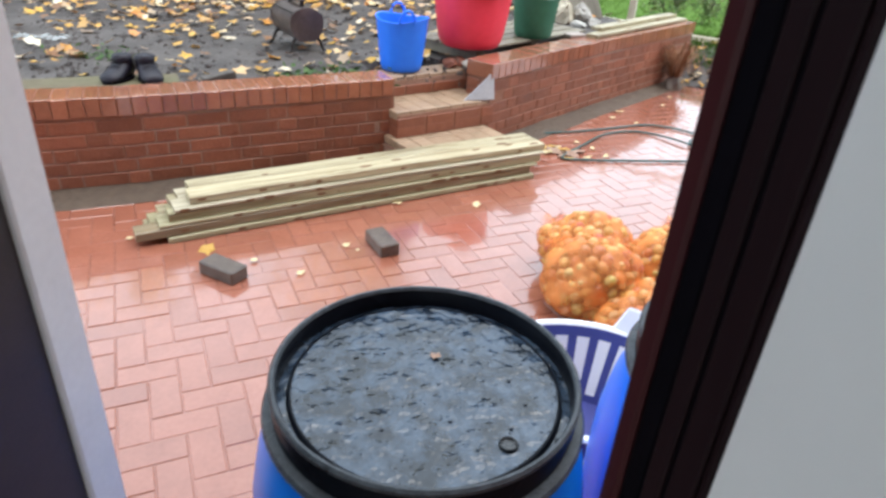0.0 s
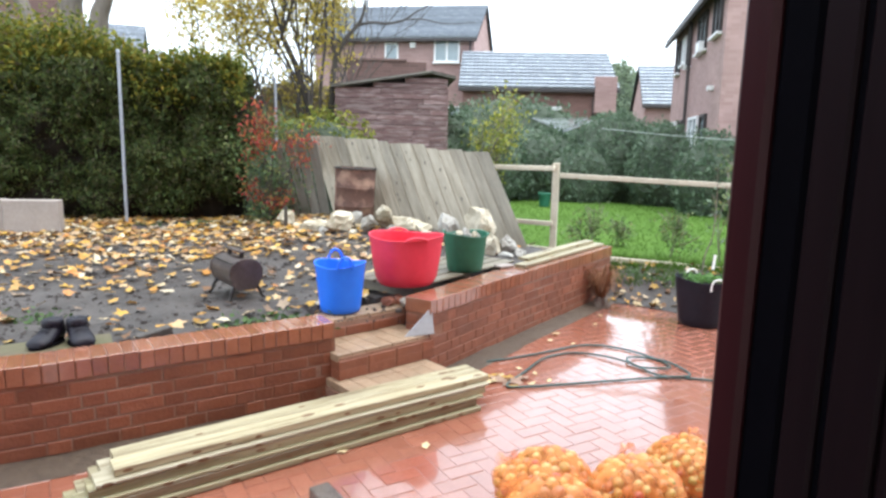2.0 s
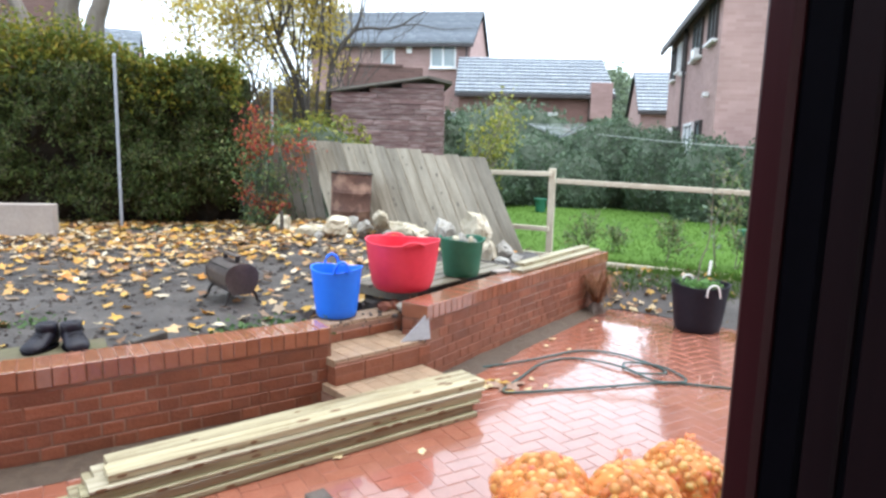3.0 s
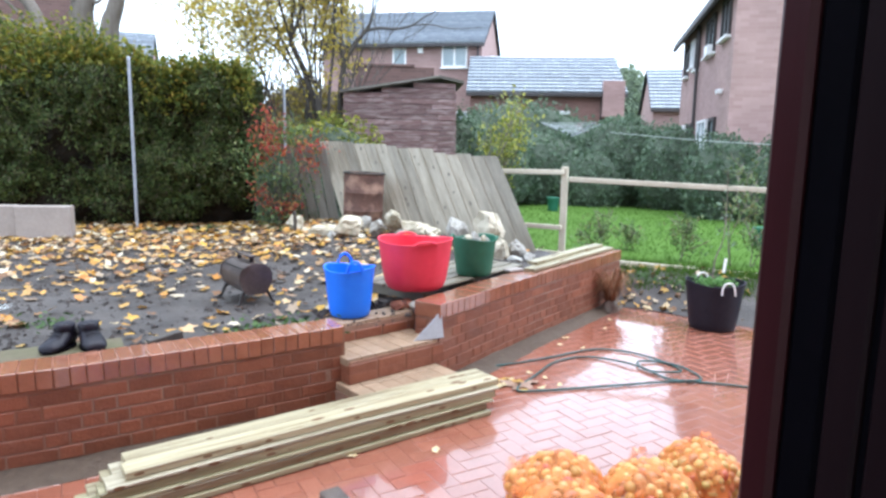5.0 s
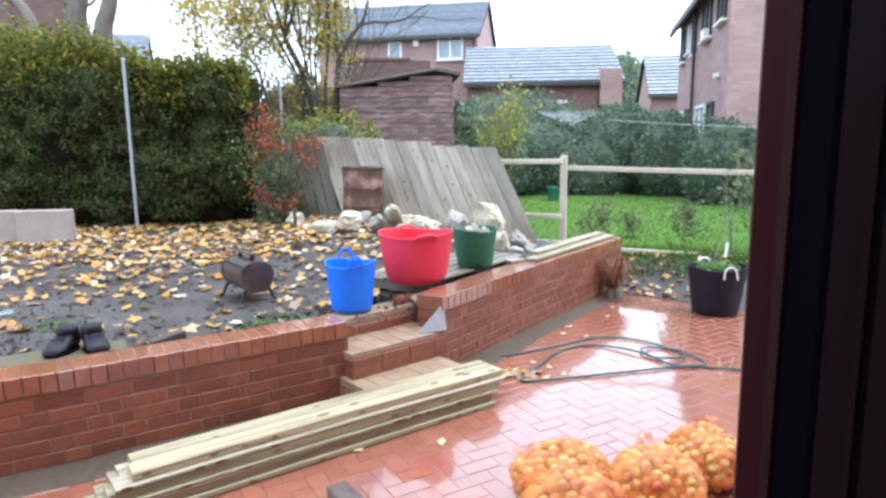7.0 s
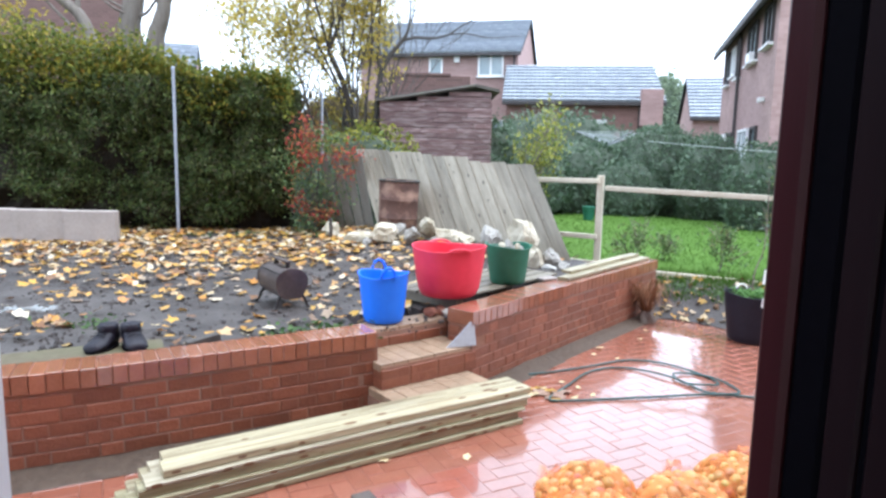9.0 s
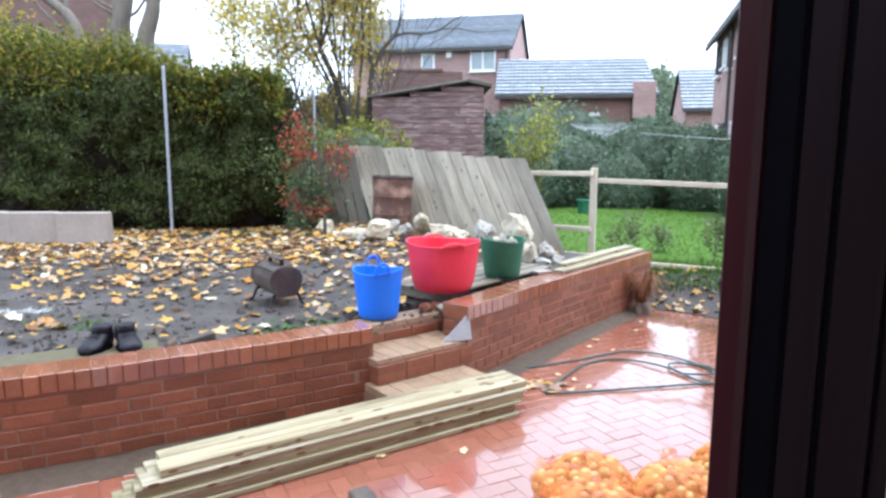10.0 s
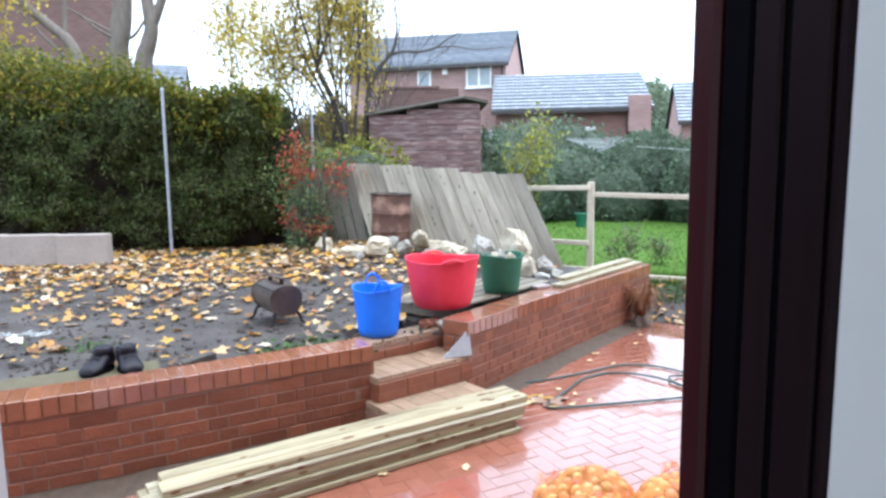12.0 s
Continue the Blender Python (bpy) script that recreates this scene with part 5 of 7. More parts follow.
# ---------- things on the soil bed ----------
def firebox():
    """A bow-topped metal scuttle: flat ends, arched lid with a box handle, drawn-in belly, splayed curved legs."""
    x0, y0 = -1.20, 4.97
    t = thing("coal_scuttle", pose(x0, y0, soil_z(x0, y0), 0, 0, -56), "old brown metal scuttle with arched lid on splayed legs", "scuttle")
    half, w = 0.205, 0.122

    def outline(grow=0.0):
        pts = [(-0.060 - grow, 0.085 - grow), (-0.100 - grow, 0.125), (-w - grow, 0.185), (-w - grow, 0.225)]
        pts += [(-(w + grow) * math.cos(a), 0.225 + (0.085 + grow) * math.sin(a)) for a in (math.pi * k / 12 for k in range(1, 12))]
        return pts + [(w + grow, 0.225), (w + grow, 0.185), (0.100 + grow, 0.125), (0.060 + grow, 0.085 - grow)]

    def prism(xs, grow=0.0):
        bm = bmesh.new()
        rings = [[bm.verts.new((x, y, z)) for y, z in outline(grow)] for x in xs]
        for a, b in zip(rings, rings[1:]):
            for k in range(len(a)):
                bm.faces.new((a[k], a[(k + 1) % len(a)], b[(k + 1) % len(a)], b[k]))
        bm.faces.new(rings[0])
        bm.faces.new(rings[-1][::-1])
        bmesh.ops.recalc_face_normals(bm, faces=bm.faces)
        return bm
    part("body", prism((-half, -half * 0.3, half * 0.3, half)), M_BROWNMETAL, t, "", True)
    for x in (-half, half):
        part("end_band", prism((x - 0.006, x + 0.006), 0.005), M_BROWNMETAL, t, "raised end band")
    part("lid_seam", boxbm((0, -w * 0.80, 0.282), (2 * half - 0.02, 0.012, 0.008), 0.002), M_DARKMETAL, t, "dark lid seam")
    for x in (-0.12, 0.12):
        part("handle_lug", boxbm((x, 0, 0.325), (0.024, 0.03, 0.05), 0.003), M_DARKMETAL, t)
    part("grip", boxbm((0, 0, 0.358), (0.29, 0.046, 0.020), 0.005), M_BROWNMETAL, t, "flat strap handle")
    for x in (-half + 0.02, half - 0.02):
        for y in (-1, 1):
            pts = smooth_line([(x, y * 0.070, 0.12), (x * 1.02, y * 0.105, 0.075), (x * 1.05, y * 0.120, 0.03), (x * 1.12, y * 0.145, 0.0)], 4)
            part("leg", tube(pts, [0.016 - 0.008 * i / (len(pts) - 1) for i in range(len(pts))], 8), M_DARKMETAL, t, "", True)


firebox()


def boot(at, yaw, tilt):
    t = thing("work_boot", pose(*at, 0, tilt, yaw) @ Matrix.Diagonal((0.82, 1.25, 0.74, 1)), "worn black leather work boot dropped on the soil", "boot", "pair of boots")
    bm = bmesh.new()
    n, rings = 20, []
    secs = [(-0.14, 0.030, 0.020, 0.026), (-0.125, 0.043, 0.034, 0.038), (-0.07, 0.050, 0.045, 0.046), (-0.01, 0.046, 0.062, 0.064), (0.04, 0.042, 0.088, 0.088), (0.085, 0.042, 0.095, 0.095), (0.115, 0.036, 0.09, 0.09)]
    for x, w, hz, cz in secs:
        rings.append([bm.verts.new((x, w * math.cos(a), max(0.018, cz + hz * math.sin(a)))) for a in (2 * math.pi * i / n for i in range(n))])
    for a, b in zip(rings, rings[1:]):
        for i in range(n):
            bm.faces.new((a[i], a[(i + 1) % n], b[(i + 1) % n], b[i]))
    bm.faces.new(rings[0])
    bm.faces.new(rings[-1][::-1])
    bmesh.ops.recalc_face_normals(bm, faces=bm.faces)
    part("upper", bm, M_BOOT, t, "creased black leather", True)
    part("shaft", lathe([(0.050, 0.10), (0.054, 0.15), (0.052, 0.178), (0.046, 0.186), (0.030, 0.182), (0.0, 0.172)], 24, 1.3, 0.84, at=(0.06, 0, 0)), M_BOOT, t, "", True)
    bm = lathe([(0.0, 0.0), (0.115, 0.0), (0.12, 0.01), (0.115, 0.024), (0.0, 0.024)], 30, 1.25, 0.42, at=(-0.01, 0, 0))
    part("sole", bm, M_SEAL, t, "thick black rubber sole", True)
    for k in range(4):
        x = -0.045 + 0.022 * k
        part("lace", tube([(x, -0.03, 0.108 + 0.017 * k), (x + 0.004, 0, 0.122 + 0.018 * k), (x, 0.03, 0.108 + 0.017 * k)], 0.003, 6), M_SEAL, t)
    return t


boot((-1.905, 3.60, 0.507), 80, 0)
boot((-1.745, 3.63, 0.507), 128, 0)


def edging():
    """Timber edging board behind the coping."""
    tot, at = along(WALL_L)
    for i, (s, ln) in enumerate(((tot - 3.08, 1.22), (tot - 1.86, 1.20))):
        p, d = at(s)
        n = Vector((-d.y, d.x, 0))
        c = p + n * 0.375
        plank("edging_board", (c.x, c.y), ln, 0.29, 0.05, math.degrees(math.atan2(d.y, d.x)) + 2, 0.455, 0.0, 90 + i, "mossy timber edging board lying behind the coping", "edging boards", 0.0, M_SLEEPER, 1)


edging()


def concrete_block(x, label):
    t = link("concrete_block", boxbm((0, 0, 0.20), (0.62, 0.13, 0.40), 0.010), M_CONCRETE)
    t.matrix_basis = pose(x, 7.88, soil_z(x, 7.9) - 0.005, 0, 0, 3)
    tagged(t, label, "concrete block", "row of concrete blocks")


for x in (-4.21, -4.835, -5.46, -6.085):
    concrete_block(x, "pale concrete block standing in a row on the soil")


def pole():
    t = thing("metal_post", pose(-3.49, 8.72, 0.50, 0, 0.3, 0), "thin grey galvanised post standing before the hedge", "post")
    part("tube", tube([(0, 0, 0), (0, 0, 2.2)], 0.020, 14), M_STEEL, t, "", True)
    part("cap", lathe([(0.023, 2.2), (0.023, 2.225), (0.015, 2.235), (0, 2.237)], 14), M_STEEL, t, "pale cap", True)
    t = thing("metal_post", pose(-1.765, 10.0, 0.40), "thin grey galvanised post behind the red shrub", "post")
    part("tube", tube([(0, 0, 0), (0, 0, 2.16)], 0.022, 14), M_STEEL, t, "", True)


pole()


def burner():
    """A rusted steel drum used for burning, open at the top."""
    z = soil_z(-0.5, 8.05)
    t = thing("rusty_drum", pose(-0.49, 8.06, z - 0.01, 0, 2.0, 0) @ Matrix.Diagonal((1.2, 1.2, 1.0, 1)), "rusty open steel burning drum with flaking paint", "drum")
    prof = [(0.0, 0.01), (0.195, 0.0), (0.202, 0.01), (0.202, 0.20), (0.208, 0.215), (0.202, 0.23), (0.204, 0.42), (0.210, 0.435), (0.204, 0.45), (0.206, 0.655), (0.214, 0.66), (0.214, 0.672), (0.204, 0.672), (0.200, 0.655), (0.196, 0.05), (0.0, 0.04)]
    bm = lathe(prof, 40)
    for v in bm.verts:
        a = math.atan2(v.co.y, v.co.x)
        k = 1 + 0.02 * noise.noise(Vector((math.cos(a) * 1.5, math.sin(a) * 1.5, v.co.z * 4)))
        v.co.x, v.co.y = v.co.x * k, v.co.y * k
    part("shell", bm, M_RUST, t, "", True)
    # Near-black lining added so the open drum looks shaded inside.
    part("sooty_lining", lathe([(0.1945, 0.25), (0.1985, 0.664), (0.192, 0.664), (0.188, 0.25), (0.0, 0.24)], 32), M_CORE, t, "near-black lining that shades the inside", True)
    part("rim", lathe([(0.205, 0.664), (0.217, 0.662), (0.219, 0.672), (0.212, 0.680), (0.203, 0.676), (0.205, 0.664)], 40), M_DARKMETAL, t, "dark rolled rim", True)


burner()


def board_panel():
    """Feather-edged boards nailed to two rails, leaning back over the fence and slipped sideways."""
    br, bl = Vector((1.50, 7.03, 0.50)), Vector((-0.72, 8.45, 0.62))
    lean = Vector((-0.40, 0.75, 1.10))
    d = bl - br
    t = thing("fence_panel", Matrix.Identity(4), "weathered timber board panel leaning slantwise against the fence", "fence panel")
    n = 15
    rnd = random.Random(5)
    nrm = d.normalized().cross(lean.normalized()).normalized()
    if nrm.y > 0:
        nrm = -nrm
    w = d.length / n
    for i in range(n):
        base = br + d * ((i + 0.5) / n)
        up = lean + Vector((rnd.uniform(-0.012, 0.012), 0, rnd.uniform(-0.012, 0.012)))
        drop = 0.0 if i >= 9 else (-0.02 if i >= 5 else -0.05)
        up = up * (1 + drop)
        ax = up.normalized()
        sd = (d - ax * d.dot(ax)).normalized()
        nz = ax.cross(sd)
        if nz.dot(nrm) < 0:
            sd = -sd
            nz = ax.cross(sd)
        m = Matrix(((ax.x, sd.x, nz.x, base.x), (ax.y, sd.y, nz.y, base.y), (ax.z, sd.z, nz.z, base.z), (0, 0, 0, 1)))
        way = 1 if sd.dot(d) > 0 else -1
        half, tip = w * abs(d.normalized().dot(sd)) * 0.60, up.length
        bm = bmesh.new()
        rings = []
        for k in range(9):
            f = k / 8
            x, bow = tip * f, rnd.uniform(0.0, 0.003)
            bias = d.dot(ax) / d.dot(sd)
            prof = [(-way * half, 0.020 + 0.016), (way * half, 0.008), (way * half, 0.0), (-way * half, 0.020)]
            rings.append([bm.verts.new((x + y * bias, y, z + bow)) for y, z in prof])
        for a, b in zip(rings, rings[1:]):
            for k in range(4):
                bm.faces.new((a[k], a[(k + 1) % 4], b[(k + 1) % 4], b[k]))
        bm.faces.new(rings[0])
        bm.faces.new(rings[-1][::-1])
        bmesh.ops.recalc_face_normals(bm, faces=bm.faces)
        board = part("board", bm, M_FENCE, t)
        board.matrix_basis = m
        for _ in range(rnd.randint(1, 3)):
            r = rnd.uniform(0.010, 0.019)
            y = rnd.uniform(-0.5, 0.5) * half
            z = 0.022 - way * 0.014 * y / half
            part("knot", lathe([(r, 0.0), (r * 0.9, 0.002), (0, 0.0026)], 10, 1.7, 0.9, at=(rnd.uniform(0.1, 0.95) * tip, y, z + 0.002)), M_KNOTGREY, board)
    for f in (0.25, 0.8):
        a, b = br + lean * f - nrm * 0.03, bl + lean * f - nrm * 0.03
        bm = tube([a, b], 0.03, 4)
        part("rail", bm, M_FENCE, t)
    # older grey boards leaning behind the shrub
    for k, (x, y, lean_x) in enumerate(((-1.00, 8.86, -10), (-1.15, 8.90, -12), (-1.30, 8.94, -13), (-1.45, 8.98, -14))):
        q = plank("loose_board", (x, y), 1.10, 0.125, 0.02, 100, 1.12, 0.0, 120 + k, "grey weathered loose board standing on end", "loose boards", 0, M_OLDBOARD, 1)
        q.matrix_basis = Matrix.Translation((x, y, 1.10)) @ pose(0, 0, 0, 0, lean_x, 0) @ pose(0, 0, 0, 14, 90, 90)


board_panel()

STONES = ((-0.87, 7.62, 0.22, 0.13, 0.10, 0), (-0.62, 7.45, 0.22, 0.16, 0.17, 0), (-0.30, 7.50, 0.17, 0.13, 0.12, 1), (-0.10, 7.72, 0.20, 0.14, 0.17, 0), (0.14, 7.62, 0.26, 0.13, 0.14, 0),
          (-0.42, 7.72, 0.13, 0.11, 0.12, 1), (0.34, 7.45, 0.12, 0.10, 0.10, 0), (0.60, 7.20, 0.22, 0.15, 0.21, 1), (0.97, 7.02, 0.27, 0.20, 0.33, 0), (1.02, 6.72, 0.14, 0.12, 0.20, 0),
          (1.20, 6.80, 0.16, 0.12, 0.17, 1), (0.80, 6.85, 0.13, 0.11, 0.11, 1), (-0.02, 7.35, 0.10, 0.09, 0.08, 1), (0.36, 7.2, 0.12, 0.10, 0.09, 0), (-0.78, 7.40, 0.09, 0.08, 0.07, 1),
          (1.32, 6.65, 0.09, 0.08, 0.07, 1), (-1.02, 7.50, 0.08, 0.07, 0.05, 0), (-0.45, 7.30, 0.08, 0.07, 0.06, 0), (1.16, 6.58, 0.10, 0.08, 0.06, 1), (-1.30, 8.20, 0.15, 0.12, 0.17, 0))
for i, (x, y, sx, sy, sz, m) in enumerate(STONES):
    y -= 0.12
    rock("rubble_stone", (x, y, soil_z(x, y) - 0.03), (sx * 0.98, sy * 1.0, sz * 0.92), 305 + i, "rough cream limestone lump heaped on the soil" if m == 0 else "rough grey stone lump in the heap", M_ROCKG if m else M_ROCK, i * 37)


for i, (x, y, sz) in enumerate(((-0.02, 4.66, 0.055), (0.10, 4.62, 0.045), (0.05, 4.74, 0.05))):
    rock("brick_lump", (x, y, soil_z(x, y) - 0.015), (sz * 1.3, sz, sz), 420 + i, "broken red brick lump lying under the tub", M_BRICK if i != 1 else M_ROCKG, 40 * i, "brick lumps")


def plastic_sheet():
    """A torn scrap of clear plastic, crumpled on the soil."""
    rnd = random.Random(19)
    x0, y0 = -2.93, 4.57
    bm = bmesh.new()
    n, k = 16, 7
    grid = [[bm.verts.new(((i / n - 0.5) * 0.34 + rnd.gauss(0, 0.008), (j / k - 0.5) * 0.12 + rnd.gauss(0, 0.008) + 0.02 * math.sin(i * 0.9), 0.012 + 0.045 * abs(noise.noise(Vector((i * 0.55, j * 0.8, 3)))))) for j in range(k + 1)] for i in range(n + 1)]
    for i in range(n):
        for j in range(k):
            if rnd.random() > 0.12:
                bm.faces.new((grid[i][j], grid[i + 1][j], grid[i + 1][j + 1], grid[i][j + 1]))
    bmesh.ops.delete(bm, geom=[v for v in bm.verts if not v.link_faces], context="VERTS")
    t = link("plastic_sheet", bm, M_FILM)
    t.matrix_basis = pose(x0, y0, soil_z(x0, y0) + 0.008, 0, 0, 12)
    tagged(t, "crumpled scrap of clear plastic sheet on the soil", "plastic sheet")


plastic_sheet()

stake = link("wooden_stake", tube([(0, 0, -0.05), (0.01, 0, 0.12), (0.0, 0, 0.27)], [0.026, 0.024, 0.020], 8), M_BARKDARK, True)
stake.matrix_basis = pose(-1.29, 7.78, soil_z(-1.29, 7.78), 4, 3, 0)
tagged(stake, "short dark wooden stake standing in the soil", "stake")
# Dark block added to stand in for the dark gap past the edging.
offcut = link("timber_offcut", boxbm((0, 0, 0.03), (0.20, 0.07, 0.06), 0.006), M_BARKDARK)
offcut.matrix_basis = pose(-1.40, 3.80, soil_z(-1.40, 3.80) + 0.006, 0, -8, 40)
tagged(offcut, "small dark block filling the gap behind the coping", "offcut")


def soil_clods():
    """Crumbs and clods lying loose on the wet soil."""
    rnd = random.Random(55)
    vs, fs = [], []
    while len(fs) < 30000:
        x, y = rnd.uniform(-5.6, 0.9), 3.2 + 5.6 * rnd.random() ** 1.4
        z = soil_z(x, y)
        p = Vector((x, y, 0))
        q = min(WALL_L, key=lambda e: (e - p).length_squared)
        if y < q.y + 0.22 or (x > 0.1 and y < 5.9) or noise.noise(Vector((x * 1.6, y * 1.6, 2))) < rnd.uniform(-0.5, 0.35):
            continue
        s = 0.006 + 0.020 * rnd.random() ** 3
        k = len(vs)
        a = rnd.uniform(0, 6.28)
        for i in range(5):
            r = s * rnd.uniform(0.7, 1.3)
            vs.append((x + r * math.cos(a + 1.2566 * i), y + r * math.sin(a + 1.2566 * i), z - 0.003))
        for i in range(5):
            r = s * rnd.uniform(0.45, 0.8)
            vs.append((x + r * math.cos(a + 0.6 + 1.2566 * i), y + r * math.sin(a + 0.6 + 1.2566 * i), z + s * rnd.uniform(0.5, 1.0)))
        for i in range(5):
            j = (i + 1) % 5
            fs += [(k + i, k + j, k + 5 + i), (k + j, k + 5 + j, k + 5 + i)]
        fs.append(tuple(range(k + 5, k + 10)))
    tagged(polymesh("soil_clods", vs, fs, M_SOIL), "loose wet crumbs and clods of dark soil", "soil", kind="stuff")


soil_clods()


def litter():
    """Fallen leaves on the soil, thick under the hedge and thin by the wall."""
    rnd = random.Random(31)
    pl = []
    while len(pl) < 4300:
        x, y = rnd.uniform(-7, 1.6), rnd.uniform(3.2, 9.4)
        wall_y = 3.985 + (x + 0.352) * 0.57
        if y < wall_y + 0.30 or (x > -0.3 and y < 4.6 + 1.15 * (x + 0.3)):
            continue
        far = smoothstep((y - 4.6 + 0.16 * (x + 1)) / 3.0)
        dens = 0.13 + 0.87 * far * smoothstep((0.6 - x) / 1.6)
        dens *= 0.35 + 0.65 * (noise.noise(Vector((x * 0.9, y * 0.9, 2))) > -0.25)
        if rnd.random() < dens:
            pl.append((x, y, soil_z(x, y) + rnd.uniform(0.012, 0.035)))
    vs, fs = scatter_quads(pl, 0.056, rnd, 0.78, lobes=True)
    ob = polymesh("leaf_litter", vs, fs, M_LITTER)
    tagged(ob, "yellow and orange fallen maple leaves on dark soil", "leaves", kind="stuff")
    pl = []
    for _ in range(700):
        x, y = rnd.choice(((-0.75, 4.2), (-0.95, 4.1), (-2.3, 4.2), (-1.5, 8.3), (-2.6, 8.6), (-3.2, 8.6), (2.7, 7.0), (3.3, 6.5), (3.0, 6.75)))
        x, y = x + rnd.gauss(0, 0.13), y + rnd.gauss(0, 0.07)
        z = soil_z(x, y) if x < 2 else 0.22
        pl.append((x, y, z + abs(rnd.gauss(0, 0.03))))
    vs, fs = scatter_quads(pl, 0.022, rnd, 0.3)
    tagged(polymesh("weeds", vs, fs, M_HERB), "low green weeds along the soil edges", "weeds", kind="stuff")
    pl = []
    for _ in range(150):
        f = rnd.random()
        k = rnd.random()
        x, y = 2.3 + 1.6 * k + 0.25 * f, 6.6 - 1.0 * k + 1.0 * f
        pl.append((x, y, 0.02 + 0.32 * smoothstep(f)))
    vs, fs = scatter_quads(pl, 0.05, rnd, 0.6, lobes=True)
    tagged(polymesh("border_litter", vs, fs, M_LITTER), "brown and yellow leaves fallen on the border", "leaves", kind="stuff")
    # rough grass on the upper half of the border
    vs, fs = [], []
    for _ in range(5200):
        f, k = 0.42 + 0.68 * rnd.random() ** 0.8, rnd.random()
        if noise.noise(Vector((k * 9, f * 3, 6))) < 0.5 - 1.1 * f:
            continue
        x, y = 2.25 + 2.4 * k + 0.28 * f, 6.62 - 1.55 * k + 1.0 * f
        z, h, a, w = 0.32 * smoothstep(f) - 0.01, rnd.uniform(0.04, 0.11), rnd.uniform(0, 6.28), rnd.uniform(0.005, 0.009)
        b = len(vs)
        vs += [(x - w * math.cos(a), y - w * math.sin(a), z), (x + w * math.cos(a), y + w * math.sin(a), z), (x + rnd.gauss(0, 0.03), y + rnd.gauss(0, 0.03), z + h)]
        fs.append((b, b + 1, b + 2))
    tagged(polymesh("verge_grass", vs, fs, M_GRASS), "rough green grass below the rail fence", "grass", kind="stuff")
    # clods
    bm_v, bm_f = [], []
    for _ in range(1400):
        x, y = rnd.uniform(-4.5, 1.2), rnd.uniform(3.6, 8.0)
        if y < 4.3 + (x + 0.352) * 0.57 or (x > -0.3 and y < 4.9 + 1.15 * (x + 0.3)):
            continue
        s, z, k = rnd.uniform(0.008, 0.03), soil_z(x, y), len(bm_v)
        for dx, dy, dz in ((1, 0, 0), (-0.4, 0.9, 0), (-0.6, -0.8, 0), (0.1, 0.1, 0.9)):
            bm_v.append((x + s * dx * rnd.uniform(0.6, 1.4), y + s * dy * rnd.uniform(0.6, 1.4), z - 0.004 + s * dz))
        bm_f += [(k, k + 1, k + 3), (k + 1, k + 2, k + 3), (k + 2, k, k + 3)]
    tagged(polymesh("soil_clods", bm_v, bm_f, M_SOIL), "small wet clods and stones on the soil", "soil", kind="stuff")


litter()


# ---------- fence and planting ----------
def rail_fence():
    t = thing("rail_fence", Matrix.Identity(4), "pale post and rail timber fence round the lawn", "fence")
    for x, y, h in ((1.95, 7.70, 1.45), (4.35, 6.74, 1.42), (0.05, 8.95, 1.42), (6.6, 5.84, 1.42)):
        part("post", boxbm((0, 0, h / 2 + 0.1), (0.078, 0.078, h - 0.2), 0.006, pose(x, y, 0, 0, 0, -22)), M_RAIL, t)

    def rail(a, b, h=0.058, w=0.035):
        a, b = Vector(a), Vector(b)
        d = b - a
        m = Matrix.Translation((a + b) / 2) @ d.to_track_quat("X", "Z").to_matrix().to_4x4()
        part("rail", boxbm((0, 0, 0), (d.length, w, h), 0.005, m), M_RAIL, t)
    rail((1.98, 7.62, 1.305), (4.42, 6.64, 1.235))
    rail((4.43, 6.63, 1.235), (6.7, 5.72, 1.2))
    rail((1.98, 7.62, 0.355), (4.42, 6.64, 0.29))
    rail((4.43, 6.63, 0.29), (6.7, 5.72, 0.27))
    rail((1.92, 7.64, 1.385), (0.0, 8.88, 1.36))
    rail((1.92, 7.64, 0.72), (0.0, 8.88, 0.72))
    rail((1.92, 7.64, 0.40), (0.0, 8.88, 0.42))


rail_fence()


